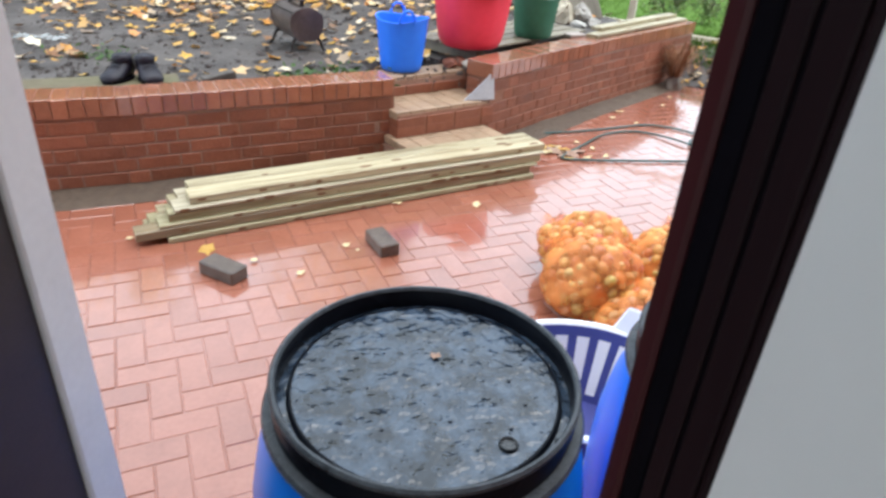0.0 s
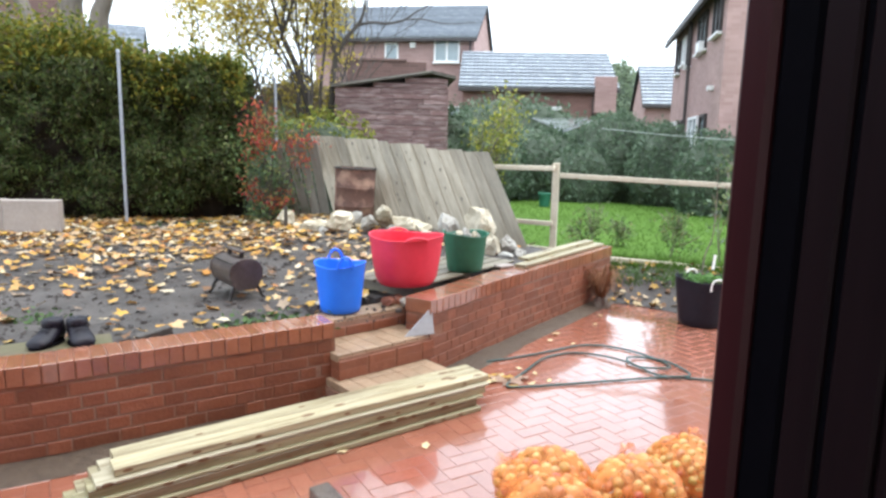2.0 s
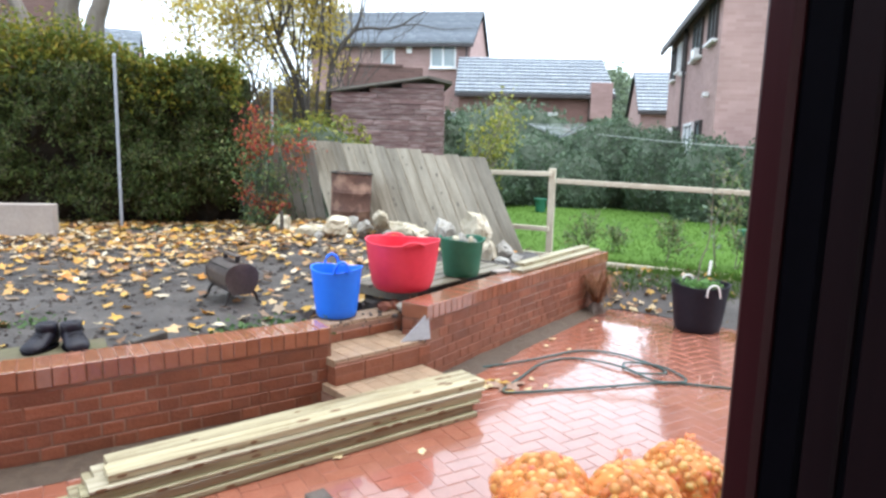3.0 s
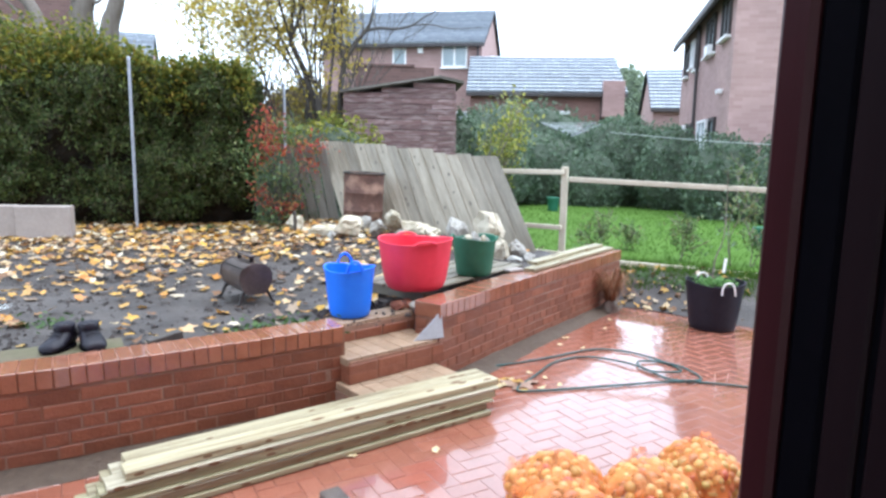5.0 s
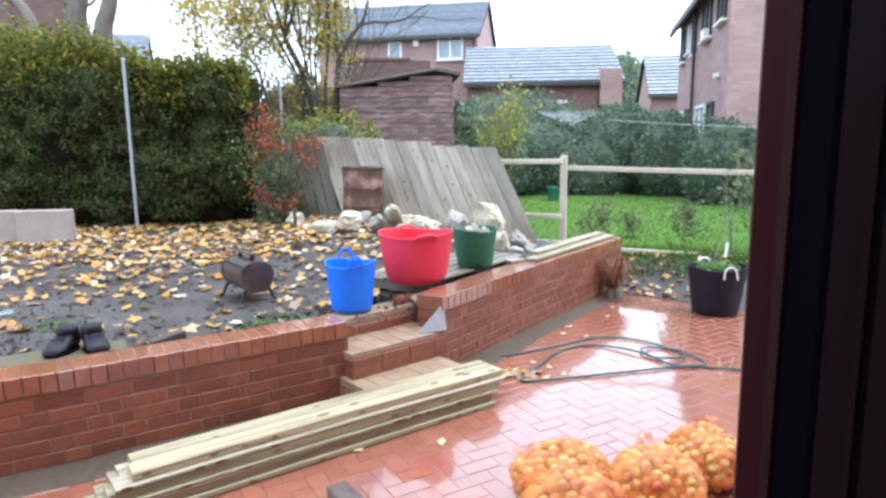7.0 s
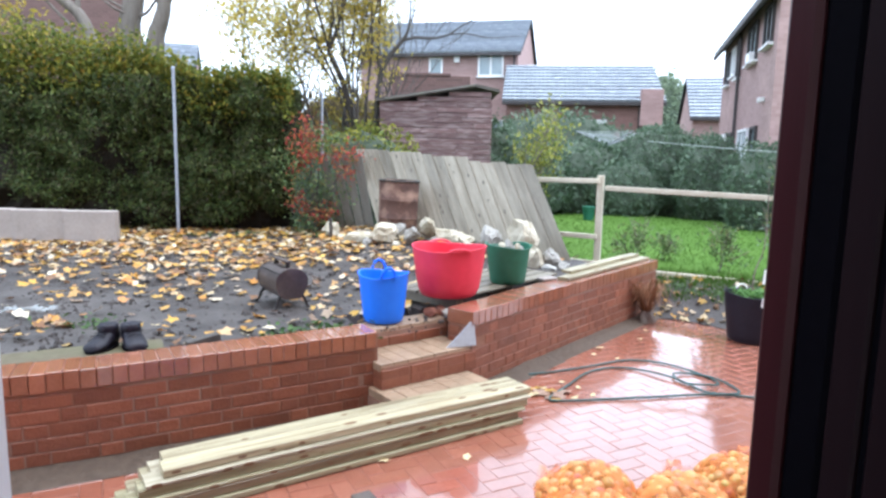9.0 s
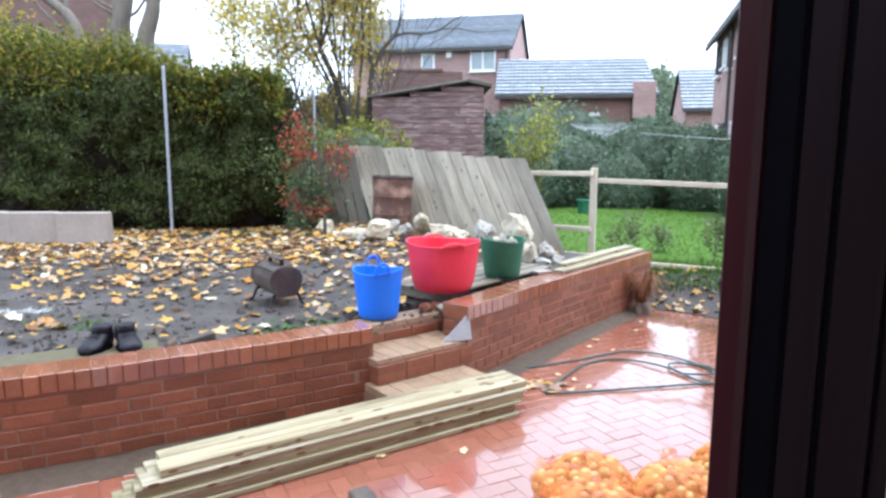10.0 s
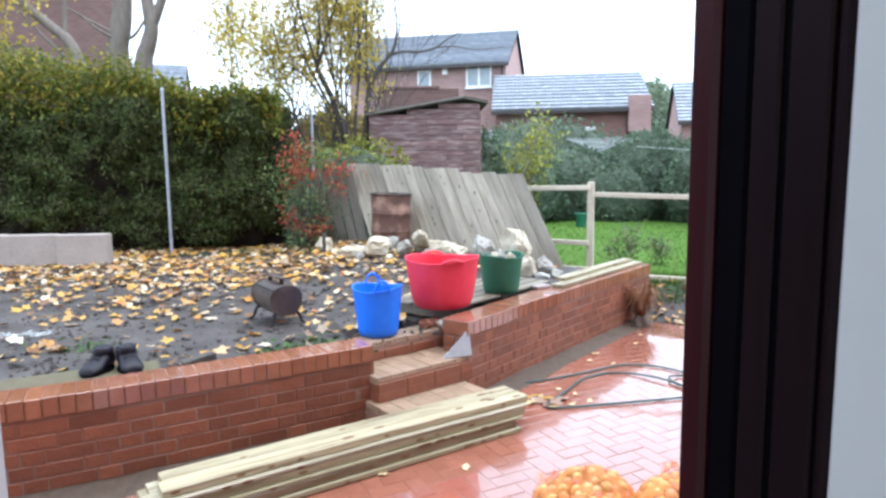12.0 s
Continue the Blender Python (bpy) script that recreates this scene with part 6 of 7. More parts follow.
def leaf_mass(name, boxes, count, size, material, label, category, seed, group="", core=None, top=None, long=1.4, solid=True):
    """A hedge or bush: rough leafy bodies with many small leaves in an uneven skin; the default core's tone stands in
    for inner shade.
    """
    rnd = random.Random(seed)
    t = thing(name, pose(*boxes[0][0]), label, category, group)
    o = Vector(boxes[0][0])
    inv = Matrix.Translation(-o)
    bm = bmesh.new()
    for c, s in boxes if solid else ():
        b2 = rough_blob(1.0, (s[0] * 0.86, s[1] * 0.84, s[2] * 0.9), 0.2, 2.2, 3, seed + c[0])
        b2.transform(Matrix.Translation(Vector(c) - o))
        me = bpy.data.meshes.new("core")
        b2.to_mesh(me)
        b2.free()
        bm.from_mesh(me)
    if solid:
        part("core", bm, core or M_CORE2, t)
    else:
        bm.free()
    vol = [s[0] * s[1] + s[1] * s[2] + s[0] * s[2] for _, s in boxes]
    pl, tl = [], []
    while len(pl) + len(tl) < count:
        c, s = rnd.choices(boxes, vol)[0]
        d = Vector((rnd.gauss(0, 1), rnd.gauss(0, 1), rnd.gauss(0, 1))).normalized()
        if d.y > 0.55:
            continue
        k = 1 + 0.16 * noise.noise(d * 2.6 + Vector(c)) + 0.10 * noise.noise(d * 6.0 + Vector(c)) + rnd.gauss(-0.05, 0.06)
        p = Vector((c[0] + d.x * s[0] * k, c[1] + d.y * s[1] * k, c[2] + d.z * s[2] * k)) - o
        (tl if top and d.z * k > 0.62 + 0.15 * noise.noise(p * 1.5) else pl).append(p)
    vs, fs = scatter_quads(pl, size, rnd, 0.0, long)
    polymesh("foliage", vs, fs, material, t)
    if tl:
        vs, fs = scatter_quads(tl, size * 1.15, rnd, 0.1, 1.2)
        polymesh("top_growth", vs, fs, top, t)["label"] = "yellow green top growth"
    return t


def hedge():
    """The tall clipped hedge: a flat face with tufts, an uneven top with yellow growth."""
    rnd = random.Random(77)
    t = thing("conifer_hedge", pose(-5.6, 9.6, 0.45), "tall dark green conifer hedge with yellowing top", "hedge")
    x0, x1, yf, z1 = -10.5, -2.15, 9.12, 2.66
    o = Vector((-5.6, 9.6, 0.45))

    def face(x, z):
        e = smoothstep((x - (x1 - 0.55)) / 0.75)
        low = 0.30 * smoothstep((0.95 - z) / 0.6)
        return yf + 0.55 * e * e + low + 0.26 * noise.noise(Vector((x * 1.1, z * 1.3, 0))) + 0.20 * noise.noise(Vector((x * 2.9, z * 3.2, 4))) + 0.07 * noise.noise(Vector((x * 8, z * 8, 2)))
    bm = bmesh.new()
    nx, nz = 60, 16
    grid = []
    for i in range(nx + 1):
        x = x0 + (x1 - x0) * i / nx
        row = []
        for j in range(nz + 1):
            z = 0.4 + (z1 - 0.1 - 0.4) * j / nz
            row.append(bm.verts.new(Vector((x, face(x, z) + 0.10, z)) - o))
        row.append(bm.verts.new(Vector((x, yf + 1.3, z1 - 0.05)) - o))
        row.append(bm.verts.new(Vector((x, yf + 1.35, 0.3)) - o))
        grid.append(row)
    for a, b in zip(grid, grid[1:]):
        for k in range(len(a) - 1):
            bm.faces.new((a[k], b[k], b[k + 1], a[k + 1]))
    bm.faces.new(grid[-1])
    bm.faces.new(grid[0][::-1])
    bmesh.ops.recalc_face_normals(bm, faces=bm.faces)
    # The core's colour carries the shade seen between the leaves.
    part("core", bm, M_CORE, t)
    pl = []
    while len(pl) < 52000:
        x, z = rnd.uniform(x0 + 3.2, x1 + 0.15), rnd.uniform(0.55, z1)
        thin = noise.noise(Vector((x * 1.4, z * 1.7, 8))) + 0.5 * noise.noise(Vector((x * 4.5, z * 5.0, 3)))
        hole = math.exp(-(((x + 5.0) / 1.0) ** 2 + ((z - 1.5) / 0.6) ** 2))
        if thin + 0.55 - hole * 0.04 - 0.75 * smoothstep((1.15 - z) / 0.6) < rnd.uniform(-0.25, 0.5):
            continue
        pl.append(Vector((x, face(x, z) + rnd.gauss(0.0, 0.05), z)) - o)
    vs, fs = scatter_quads(pl, 0.031, rnd, 0.0, 1.9)
    polymesh("foliage", vs, fs, M_HEDGE, t)
    tl = []
    while len(tl) < 20000:
        x, y = rnd.uniform(x0 + 3, x1 + 0.1), yf + abs(rnd.gauss(0, 0.35))
        h = 0.16 * noise.noise(Vector((x * 1.3, y, 1))) + 0.10 * noise.noise(Vector((x * 4, y * 2, 1)))
        left = smoothstep((-2.8 - x) / 1.8)
        z = z1 + 0.05 + h + rnd.gauss(0, 0.07) + 0.55 * left * rnd.random() ** 1.5 - rnd.random() ** 2 * 0.55
        tl.append(Vector((x, y - 0.05, z)) - o)
    vs, fs = scatter_quads(tl, 0.036, rnd, 0.1, 1.2)
    polymesh("top_growth", vs, fs, M_HEDGETOP, t)["label"] = "yellow green top growth"


hedge()


def grow(rnd, start, way, length, radius, depth, out, tips, bend=0.25, split=(2, 3), spread=0.55, up=0.15):
    """Branches as lists of points and radii; leaf places gather along the thin ones."""
    pts, rad, p, d = [start], [radius], start.copy(), way.normalized()
    n = 6
    for i in range(n):
        d = (d + Vector((rnd.gauss(0, bend), rnd.gauss(0, bend), rnd.gauss(0, bend) + up)) * 0.35).normalized()
        p = p + d * (length / n)
        pts.append(p.copy())
        rad.append(radius * (1 - 0.5 * (i + 1) / n))
        if depth <= 1:
            tips.append(p.copy())
        if depth > 0 and i >= 2 and rnd.random() < 0.45:
            s = (d + Vector((rnd.gauss(0, spread), rnd.gauss(0, spread), rnd.gauss(0.1, spread * 0.6)))).normalized()
            grow(rnd, p.copy(), s, length * rnd.uniform(0.45, 0.7), rad[-1] * 0.6, depth - 1, out, tips, bend, split, spread, up)
    out.append((pts, rad))
    if depth > 0:
        for _ in range(rnd.randint(*split)):
            s = (d + Vector((rnd.gauss(0, spread), rnd.gauss(0, spread), rnd.gauss(0.1, spread * 0.5)))).normalized()
            grow(rnd, p.copy(), s, length * rnd.uniform(0.55, 0.8), rad[-1] * 0.75, depth - 1, out, tips, bend, split, spread, up)


def tree(base, stems, seed, per_tip, leaf, material, label, scatter=0.22, depth=3, bark=None, bend=0.25, spread=0.55, keep=None, limbs=(), clumps=()):
    rnd = random.Random(seed)
    t = thing("garden_tree", pose(*base), label, "tree")
    out, tips = [], []
    for off, way, length, r in stems:
        grow(rnd, Vector(off), Vector(way), length, r, depth, out, tips, bend, (2, 2), spread)
    bm = bmesh.new()
    for pts, rad in out:
        tube(pts, [max(q, 0.004) for q in rad], 8 if rad[0] > 0.04 else 5, bm, False)
    for pts, r0, r1 in limbs:
        line = smooth_line(pts, 5)
        tube(line, [r0 + (r1 - r0) * i / (len(line) - 1) for i in range(len(line))], 12 if r0 > 0.05 else 7, bm, False)
    part("trunk", bm, bark or M_BARK, t, "", True)
    pl = []
    for p in tips:
        if keep and not keep(p):
            continue
        for _ in range(per_tip):
            if rnd.random() < 0.75:
                pl.append(p + Vector((rnd.gauss(0, scatter), rnd.gauss(0, scatter), rnd.gauss(-0.04, scatter))))
    for c, spread_by, n in clumps:
        for _ in range(n):
            pl.append(Vector(c) + Vector((rnd.gauss(0, spread_by), rnd.gauss(0, spread_by), rnd.gauss(0, spread_by))))
    vs, fs = scatter_quads(pl, leaf, rnd, 0.15, 1.3)
    polymesh("crown", vs, fs, material, t)["label"] = "thin autumn foliage with gaps"
    return t


# many-stemmed yellow tree behind the red bush
tree((-1.75, 11.2, 0.45), [((0.25, 0, 0), (-0.30, 0, 1), 2.3, 0.036), ((0.32, 0.05, 0), (-0.05, 0.1, 1), 2.6, 0.04), ((0.38, -0.05, 0), (0.12, -0.05, 1), 2.5, 0.038), ((0.22, 0.1, 0), (-0.42, 0.1, 1), 2.2, 0.034), ((0.46, 0.1, 0), (0.02, 0.1, 1), 3.0, 0.085), ((0.42, 0.1, 0), (0.22, 0, 1), 2.3, 0.034), ((0.25, 0.1, 0), (-0.16, 0.2, 1), 2.4, 0.034), ((0.15, 0.0, 0), (-0.55, 0.0, 1), 2.1, 0.03), ((0.5, 0.2, 0), (0.15, 0.1, 1), 2.4, 0.03), ((0.5, 0.2, 0.2), (0.35, 0.1, 1), 2.0, 0.026), ((0.35, 0.2, 0.2), (-0.25, 0.1, 1), 2.6, 0.03), ((0.3, -0.1, 0), (0.03, -0.1, 1), 2.1, 0.03)],
     12, 6, 0.040, M_YELLOW, "many-stemmed tree with thin yellow autumn leaves", 0.20, 3, M_BARKDARK, 0.2, 0.46, lambda p: -1.75 < p.x < 0.95 - 0.05 * p.z,
     [([(0.62, 0.1, 0), (0.68, 0.1, 1.6), (0.75, 0.1, 2.48), (0.95, 0.1, 2.9), (1.17, 0.1, 3.17), (1.25, 0.1, 3.5), (1.22, 0.1, 4.1)], 0.065, 0.008), ([(1.10, 0.1, 3.10), (1.35, 0.1, 3.16), (1.62, 0.1, 3.15), (1.9, 0.1, 3.22), (2.11, 0.1, 3.36), (2.3, 0.1, 3.47), (2.48, 0.1, 3.66)], 0.026, 0.006), ([(1.9, 0.1, 3.22), (2.2, 0.1, 3.24), (2.6, 0.1, 3.18), (3.1, 0.1, 3.22)], 0.013, 0.004), ([(0.75, 0.1, 2.5), (0.72, 0.1, 3.2), (0.78, 0.1, 4.2)], 0.045, 0.015),
      ([(0.40, 0, 0), (0.36, 0, 1.7), (0.18, 0, 2.7), (0.10, 0, 4.0)], 0.04, 0.012), ([(0.46, 0, 0.5), (0.52, 0, 2.0), (0.62, 0, 3.0), (0.60, 0, 4.0)], 0.035, 0.012), ([(0.36, 0, 1.0), (0.1, 0, 2.1), (-0.30, 0, 2.75), (-0.75, 0, 2.95)], 0.03, 0.007), ([(0.42, 0, 1.2), (0.30, 0, 2.4), (0.34, 0, 3.9)], 0.03, 0.01), ([(0.5, 0, 1.2), (0.85, 0, 2.1), (1.0, 0, 2.75)], 0.025, 0.01)],
     [((-0.45, -0.1, 2.75), 0.14, 45), ((-0.2, -0.1, 2.9), 0.13, 40), ((-0.65, -0.1, 2.95), 0.12, 30), ((0.05, -0.1, 2.5), 0.12, 30), ((-0.05, -0.1, 2.15), 0.10, 22), ((0.3, -0.1, 2.2), 0.12, 20), ((0.55, -0.1, 2.35), 0.10, 24), ((0.75, -0.1, 2.1), 0.10, 18), ((0.35, -0.1, 2.75), 0.14, 26), ((0.15, -0.1, 1.75), 0.10, 14), ((0.6, -0.1, 1.75), 0.10, 18), ((0.85, -0.1, 1.65), 0.10, 20), ((0.95, -0.1, 2.5), 0.08, 14), ((-1.1, -0.1, 3.0), 0.14, 20), ((-1.3, -0.1, 3.3), 0.14, 20), ((0.5, -0.1, 3.1), 0.14, 24)])
# big pale forked tree behind the hedge
tree((-5.6, 12.2, 0.3), [((-0.6, -0.6, 3.3), (-0.6, -0.1, 0.5), 1.3, 0.03), ((-1.0, -0.6, 3.9), (-0.5, 0, 0.7), 1.2, 0.03), ((-0.5, -0.5, 3.2), (-1.0, -0.2, 0.15), 1.3, 0.022), ((0.85, 0.0, 4.5), (0.8, -0.1, 0.5), 1.5, 0.03), ((0.1, 0, 4.6), (-0.5, 0, 0.8), 1.5, 0.05)],
     23, 7, 0.062, M_YELLOW, "tall forked tree with pale grey bark and sparse leaves", 0.24, 2, M_BARK, 0.16, 0.5, lambda p: p.x < -0.55,
     [([(-0.12, 0, 0), (-0.10, 0, 2.2), (-0.05, 0, 3.4), (0.06, 0, 3.9), (0.14, 0, 4.5), (0.22, 0, 6.5)], 0.22, 0.15), ([(0.24, 0, 0), (0.36, 0, 2.2), (0.44, 0, 3.3), (0.54, 0, 3.63), (0.62, 0, 3.95), (0.57, 0, 4.45), (0.50, 0, 5.6)], 0.19, 0.09), ([(0.62, 0, 3.93), (0.78, 0, 4.28), (0.95, 0, 4.7), (1.2, 0, 5.5)], 0.10, 0.05), ([(0.10, 0, 3.75), (0.30, -0.03, 3.78), (0.50, 0, 4.05)], 0.035, 0.025),
      ([(0.0, -0.3, 0), (-0.25, -0.5, 2.4), (-0.40, -0.6, 3.2), (-0.58, -0.6, 3.61), (-0.84, -0.6, 3.84), (-1.29, -0.6, 4.22), (-1.8, -0.6, 4.7)], 0.13, 0.06), ([(-0.61, -0.6, 3.65), (-0.60, -0.6, 4.0), (-0.55, -0.6, 4.6)], 0.05, 0.025), ([(0.03, -0.1, 3.80), (-0.41, -0.3, 4.05), (-0.69, -0.4, 4.22)], 0.025, 0.015), ([(-0.5, -0.6, 3.1), (-0.70, -0.7, 3.26), (-1.02, -0.7, 3.38), (-1.33, -0.7, 3.52), (-1.7, -0.7, 3.45)], 0.035, 0.012), ([(0.03, -0.1, 3.72), (-0.2, -0.3, 3.85), (-0.45, -0.4, 4.1)], 0.03, 0.012)])


def red_bush():
    """Loose shrub: thin dark stems, leaves in clumps, scarlet above and orange near the foot, dull green between."""
    rnd = random.Random(4)
    t = thing("red_leaved_shrub", pose(-1.62, 8.72, 0.5), "shrub with scarlet autumn leaves before the hedge", "shrub")
    red = ((-0.17, 1.57), (-0.08, 1.45), (-0.06, 1.34), (-0.30, 1.30), (-0.20, 1.18), (0.03, 1.10), (0.25, 1.18), (0.38, 1.03), (0.50, 1.15), (-0.22, 0.92), (-0.26, 0.53), (0.03, 0.34), (0.16, 0.40), (-0.08, 1.16), (0.42, 0.88), (-0.12, 0.32), (0.10, 0.26), (-0.20, 0.46))
    green = ((0.11, 1.40), (-0.10, 0.90), (0.17, 0.83), (0.09, 0.56), (-0.21, 0.22), (0.16, 0.18), (-0.02, 0.70), (0.30, 0.60), (-0.28, 0.75), (0.0, 0.25), (-0.35, 1.05), (0.05, 1.25))
    bm = bmesh.new()
    for x, z in red + green:
        f = rnd.uniform(-0.06, 0.10)
        pts = smooth_line([(rnd.gauss(0, 0.04), rnd.gauss(0, 0.04), 0), (x * 0.35 + rnd.gauss(0, 0.05), f, z * 0.5), (x, f, z)], 4)
        tube(pts, [0.009 - 0.006 * i / (len(pts) - 1) for i in range(len(pts))], 5, bm, False)
    part("stem", bm, M_BARKDARK, t)
    for name, spots, n, sp, material, label in (("red_foliage", red, 60, 0.085, M_REDLEAF, "scarlet leaves"), ("green_foliage", green, 120, 0.12, M_YGREENDULL, "dull green leaves")):
        pl = []
        for x, z in spots:
            y = rnd.gauss(0, 0.07)
            k = rnd.uniform(0.6, 1.4)
            for _ in range(int(n * k)):
                pl.append((x + rnd.gauss(0, sp), y + rnd.gauss(0, sp), z + rnd.gauss(0, sp * 0.9)))
        vs, fs = scatter_quads(pl, 0.028, rnd, 0.1, 1.3)
        polymesh(name, vs, fs, material, t)["label"] = label


red_bush()

leaf_mass("garden_shrub", [((-1.6, 9.3, 0.9), (0.45, 0.35, 0.65)), ((-1.2, 9.3, 0.8), (0.5, 0.35, 0.5))], 5200, 0.035, M_SHRUB, "dull green shrub beside the hedge end", "shrub", 3)
leaf_mass("garden_shrub", [((-1.2, 10.4, 1.1), (1.1, 0.5, 1.0))], 2600, 0.05, M_YGREEN, "yellow green bush in front of the shed", "shrub", 9)
leaf_mass("garden_shrub", [((-1.9, 12.7, 1.55), (1.3, 0.6, 1.25)), ((-1.2, 12.9, 1.3), (0.9, 0.5, 1.2))], 8500, 0.055, M_THICKET, "brown and yellow thicket behind the hedge end", "shrub", 27, "", M_TWIGS)
leaf_mass("boundary_shrub", [((2.2, 15.6, 1.05), (1.1, 0.7, 0.95)), ((3.6, 16.2, 1.05), (1.4, 0.7, 1.0))], 6500, 0.06, M_SHRUBD, "dense dark shrub along the far lawn edge", "shrub", 14, "shrubs beyond the lawn")
leaf_mass("boundary_shrub", [((5.4, 16.0, 1.25), (1.2, 0.7, 1.2)), ((6.25, 14.9, 1.15), (0.8, 0.6, 1.1))], 6500, 0.055, M_SHRUB, "dense grey green shrub along the far lawn edge", "shrub", 15, "shrubs beyond the lawn")
leaf_mass("boundary_shrub", [((6.5, 12.9, 1.0), (0.8, 0.6, 1.0)), ((7.4, 12.0, 1.0), (0.9, 0.7, 1.0))], 6500, 0.05, M_SHRUBD, "dense dark green shrub below the house wall", "shrub", 16, "shrubs beyond the lawn")
leaf_mass("boundary_shrub", [((3.4, 18.5, 1.45), (2.4, 0.9, 1.55)), ((6.3, 18.2, 1.25), (1.6, 0.9, 1.3))], 6000, 0.07, M_SHRUB, "tall far shrub in front of the garage", "shrub", 17, "shrubs beyond the lawn")
leaf_mass("boundary_shrub", [((0.95, 12.4, 1.1), (0.8, 0.5, 1.25))], 3000, 0.05, M_SHRUBD, "dark shrub beside the shed", "shrub", 18, "shrubs beyond the lawn")
leaf_mass("distant_tree", [((17.5, 52.0, 4.5), (2.2, 2.0, 3.8)), ((15.4, 53.0, 3.2), (2.0, 2.0, 2.8))], 4200, 0.22, M_FARLEAF, "distant tree between the houses, leaves paled for haze", "tree", 19)
tree((1.35, 9.6, 0.35), [((0, 0, 0), (-0.1, 0, 1), 0.95, 0.03), ((0.05, 0, 0), (0.25, 0, 1), 0.95, 0.028), ((0.1, 0, 0), (0.02, 0.1, 1), 1.0, 0.025)], 41, 4, 0.040, M_YGREEN, "small tree with yellow green leaves behind the fence", 0.10, 2, None, 0.2, 0.38)
for i, (x, y, h) in enumerate(((2.62, 8.2, 0.62), (3.45, 7.75, 0.62), (3.05, 8.6, 0.42), (3.92, 7.4, 1.35), (4.15, 7.35, 0.6))):
    tree((x, y, 0.29), [((0, 0, 0), (rng.gauss(0, 0.3), rng.gauss(0, 0.3), 1), h * 0.5, 0.008), ((0.02, 0, 0), (rng.gauss(0, 0.4), rng.gauss(0, 0.4), 1), h * 0.45, 0.007)], 60 + i, 3 if h > 1 else 2, 0.028, M_YGREENDULL, "thin straggly rose bush at the lawn edge", 0.06, 2, None, 0.3, 0.6)["category"] = "rose bush"


# ---------- sheds, houses ----------
def shed():
    root = thing("garden_shed", pose(-0.98, 11.0, 0.3), "old shed of red-brown boards with mossy felt roof", "shed")
    W, D, H0, H1 = 1.86, 2.4, 2.20, 2.42
    part("frame", boxbm((W / 2, D / 2 + 0.02, 1.08), (W - 0.02, D, 2.16), 0.0), M_DARKTRIM, root)
    rnd = random.Random(6)
    z = 0.0
    while z < H0 - 0.02:
        x = 0.0
        h = 0.086
        while x < W - 0.01:
            ln = min(rnd.uniform(0.45, 1.0), W - x)
            if W - x - ln < 0.15:
                ln = W - x
            bm = boxbm((x + ln / 2, -0.004, z + h / 2), (ln - 0.006, 0.026, h - 0.005), 0.003, Matrix.Translation((0, rnd.uniform(-0.008, 0.004), rnd.uniform(-0.003, 0.003))))
            part("board", bm, M_SHED, root)
            x += ln
        bm = boxbm((W + 0.004, D / 2, z + h / 2), (0.022, D, h - 0.008), 0.004)
        part("side_board", bm, M_SHED, root)
        z += h
    bm = bmesh.new()
    q = [(-0.06, -0.06, H0 + 0.02), (W * 0.86, -0.06, H1 + 0.06), (W + 0.13, -0.06, H0 + 0.20), (-0.10, D, H0 + 0.02), (W * 0.86, D, H1 + 0.06), (W + 0.13, D, H0 + 0.20)]
    lo = [bm.verts.new(v) for v in q]
    hi = [bm.verts.new((v[0], v[1], v[2] + 0.05)) for v in q]
    for a in (lo, hi):
        bm.faces.new((a[0], a[1], a[4], a[3]))
        bm.faces.new((a[1], a[2], a[5], a[4]))
    for i, j in ((0, 1), (1, 2), (2, 5), (5, 4), (4, 3), (3, 0)):
        bm.faces.new((lo[i], lo[j], hi[j], hi[i]))
    bmesh.ops.recalc_face_normals(bm, faces=bm.faces)
    part("roof", bm, M_FELT, root, "mossy felt roof")
    bm = tube([(0.1, -0.08, H0 + 0.05), (W * 0.86, -0.08, H1 + 0.08)], 0.026, 4)
    part("fascia", bm, M_FELT, root, "weathered fascia board")
    # boards following the slope of the roof
    for k in range(4):
        zz = z + 0.086 * k
        x0 = max(0.0, (zz + 0.086 - H0 - 0.02) / (H1 + 0.04 - H0) * 0.86 * W)
        if x0 < W - 0.2:
            part("board", boxbm(((x0 + W) / 2, -0.004, zz + 0.043), (W - x0, 0.026, 0.078), 0.004), M_SHED, root)


shed()


def window(parent, m, w, h, bars=1, label="white framed window", frame_mat=None):
    """Frame, panes set back and a sill; x across, z up, y out of the wall is negative."""
    bm = bmesh.new()
    f = 0.07
    for c, s in (((0, -0.02, h / 2 - f / 2), (w, 0.09, f)), ((0, -0.02, -h / 2 + f / 2), (w, 0.09, f)), ((-w / 2 + f / 2, -0.02, 0), (f, 0.09, h - 2 * f)), ((w / 2 - f / 2, -0.02, 0), (f, 0.09, h - 2 * f))):
        box(bm, c, s, 0.0, m)
    for k in range(bars):
        x = -w / 2 + w * (k + 1) / (bars + 1)
        box(bm, (x, -0.02, 0), (0.08, 0.08, h - 2 * f), 0.0, m)
    win = part("window", bm, frame_mat or M_UPVC, parent, label)
    for k in range(bars + 1):
        x = -w / 2 + w * (k + 0.5) / (bars + 1)
        part("pane", boxbm((x, 0.0, 0), (w / (bars + 1) - 0.06, 0.02, h - 0.1), 0, m), M_GLASS, win)
    part("sill", boxbm((0, -0.05, -h / 2 - 0.03), (w + 0.1, 0.16, 0.06), 0.008, m), M_UPVC, win)


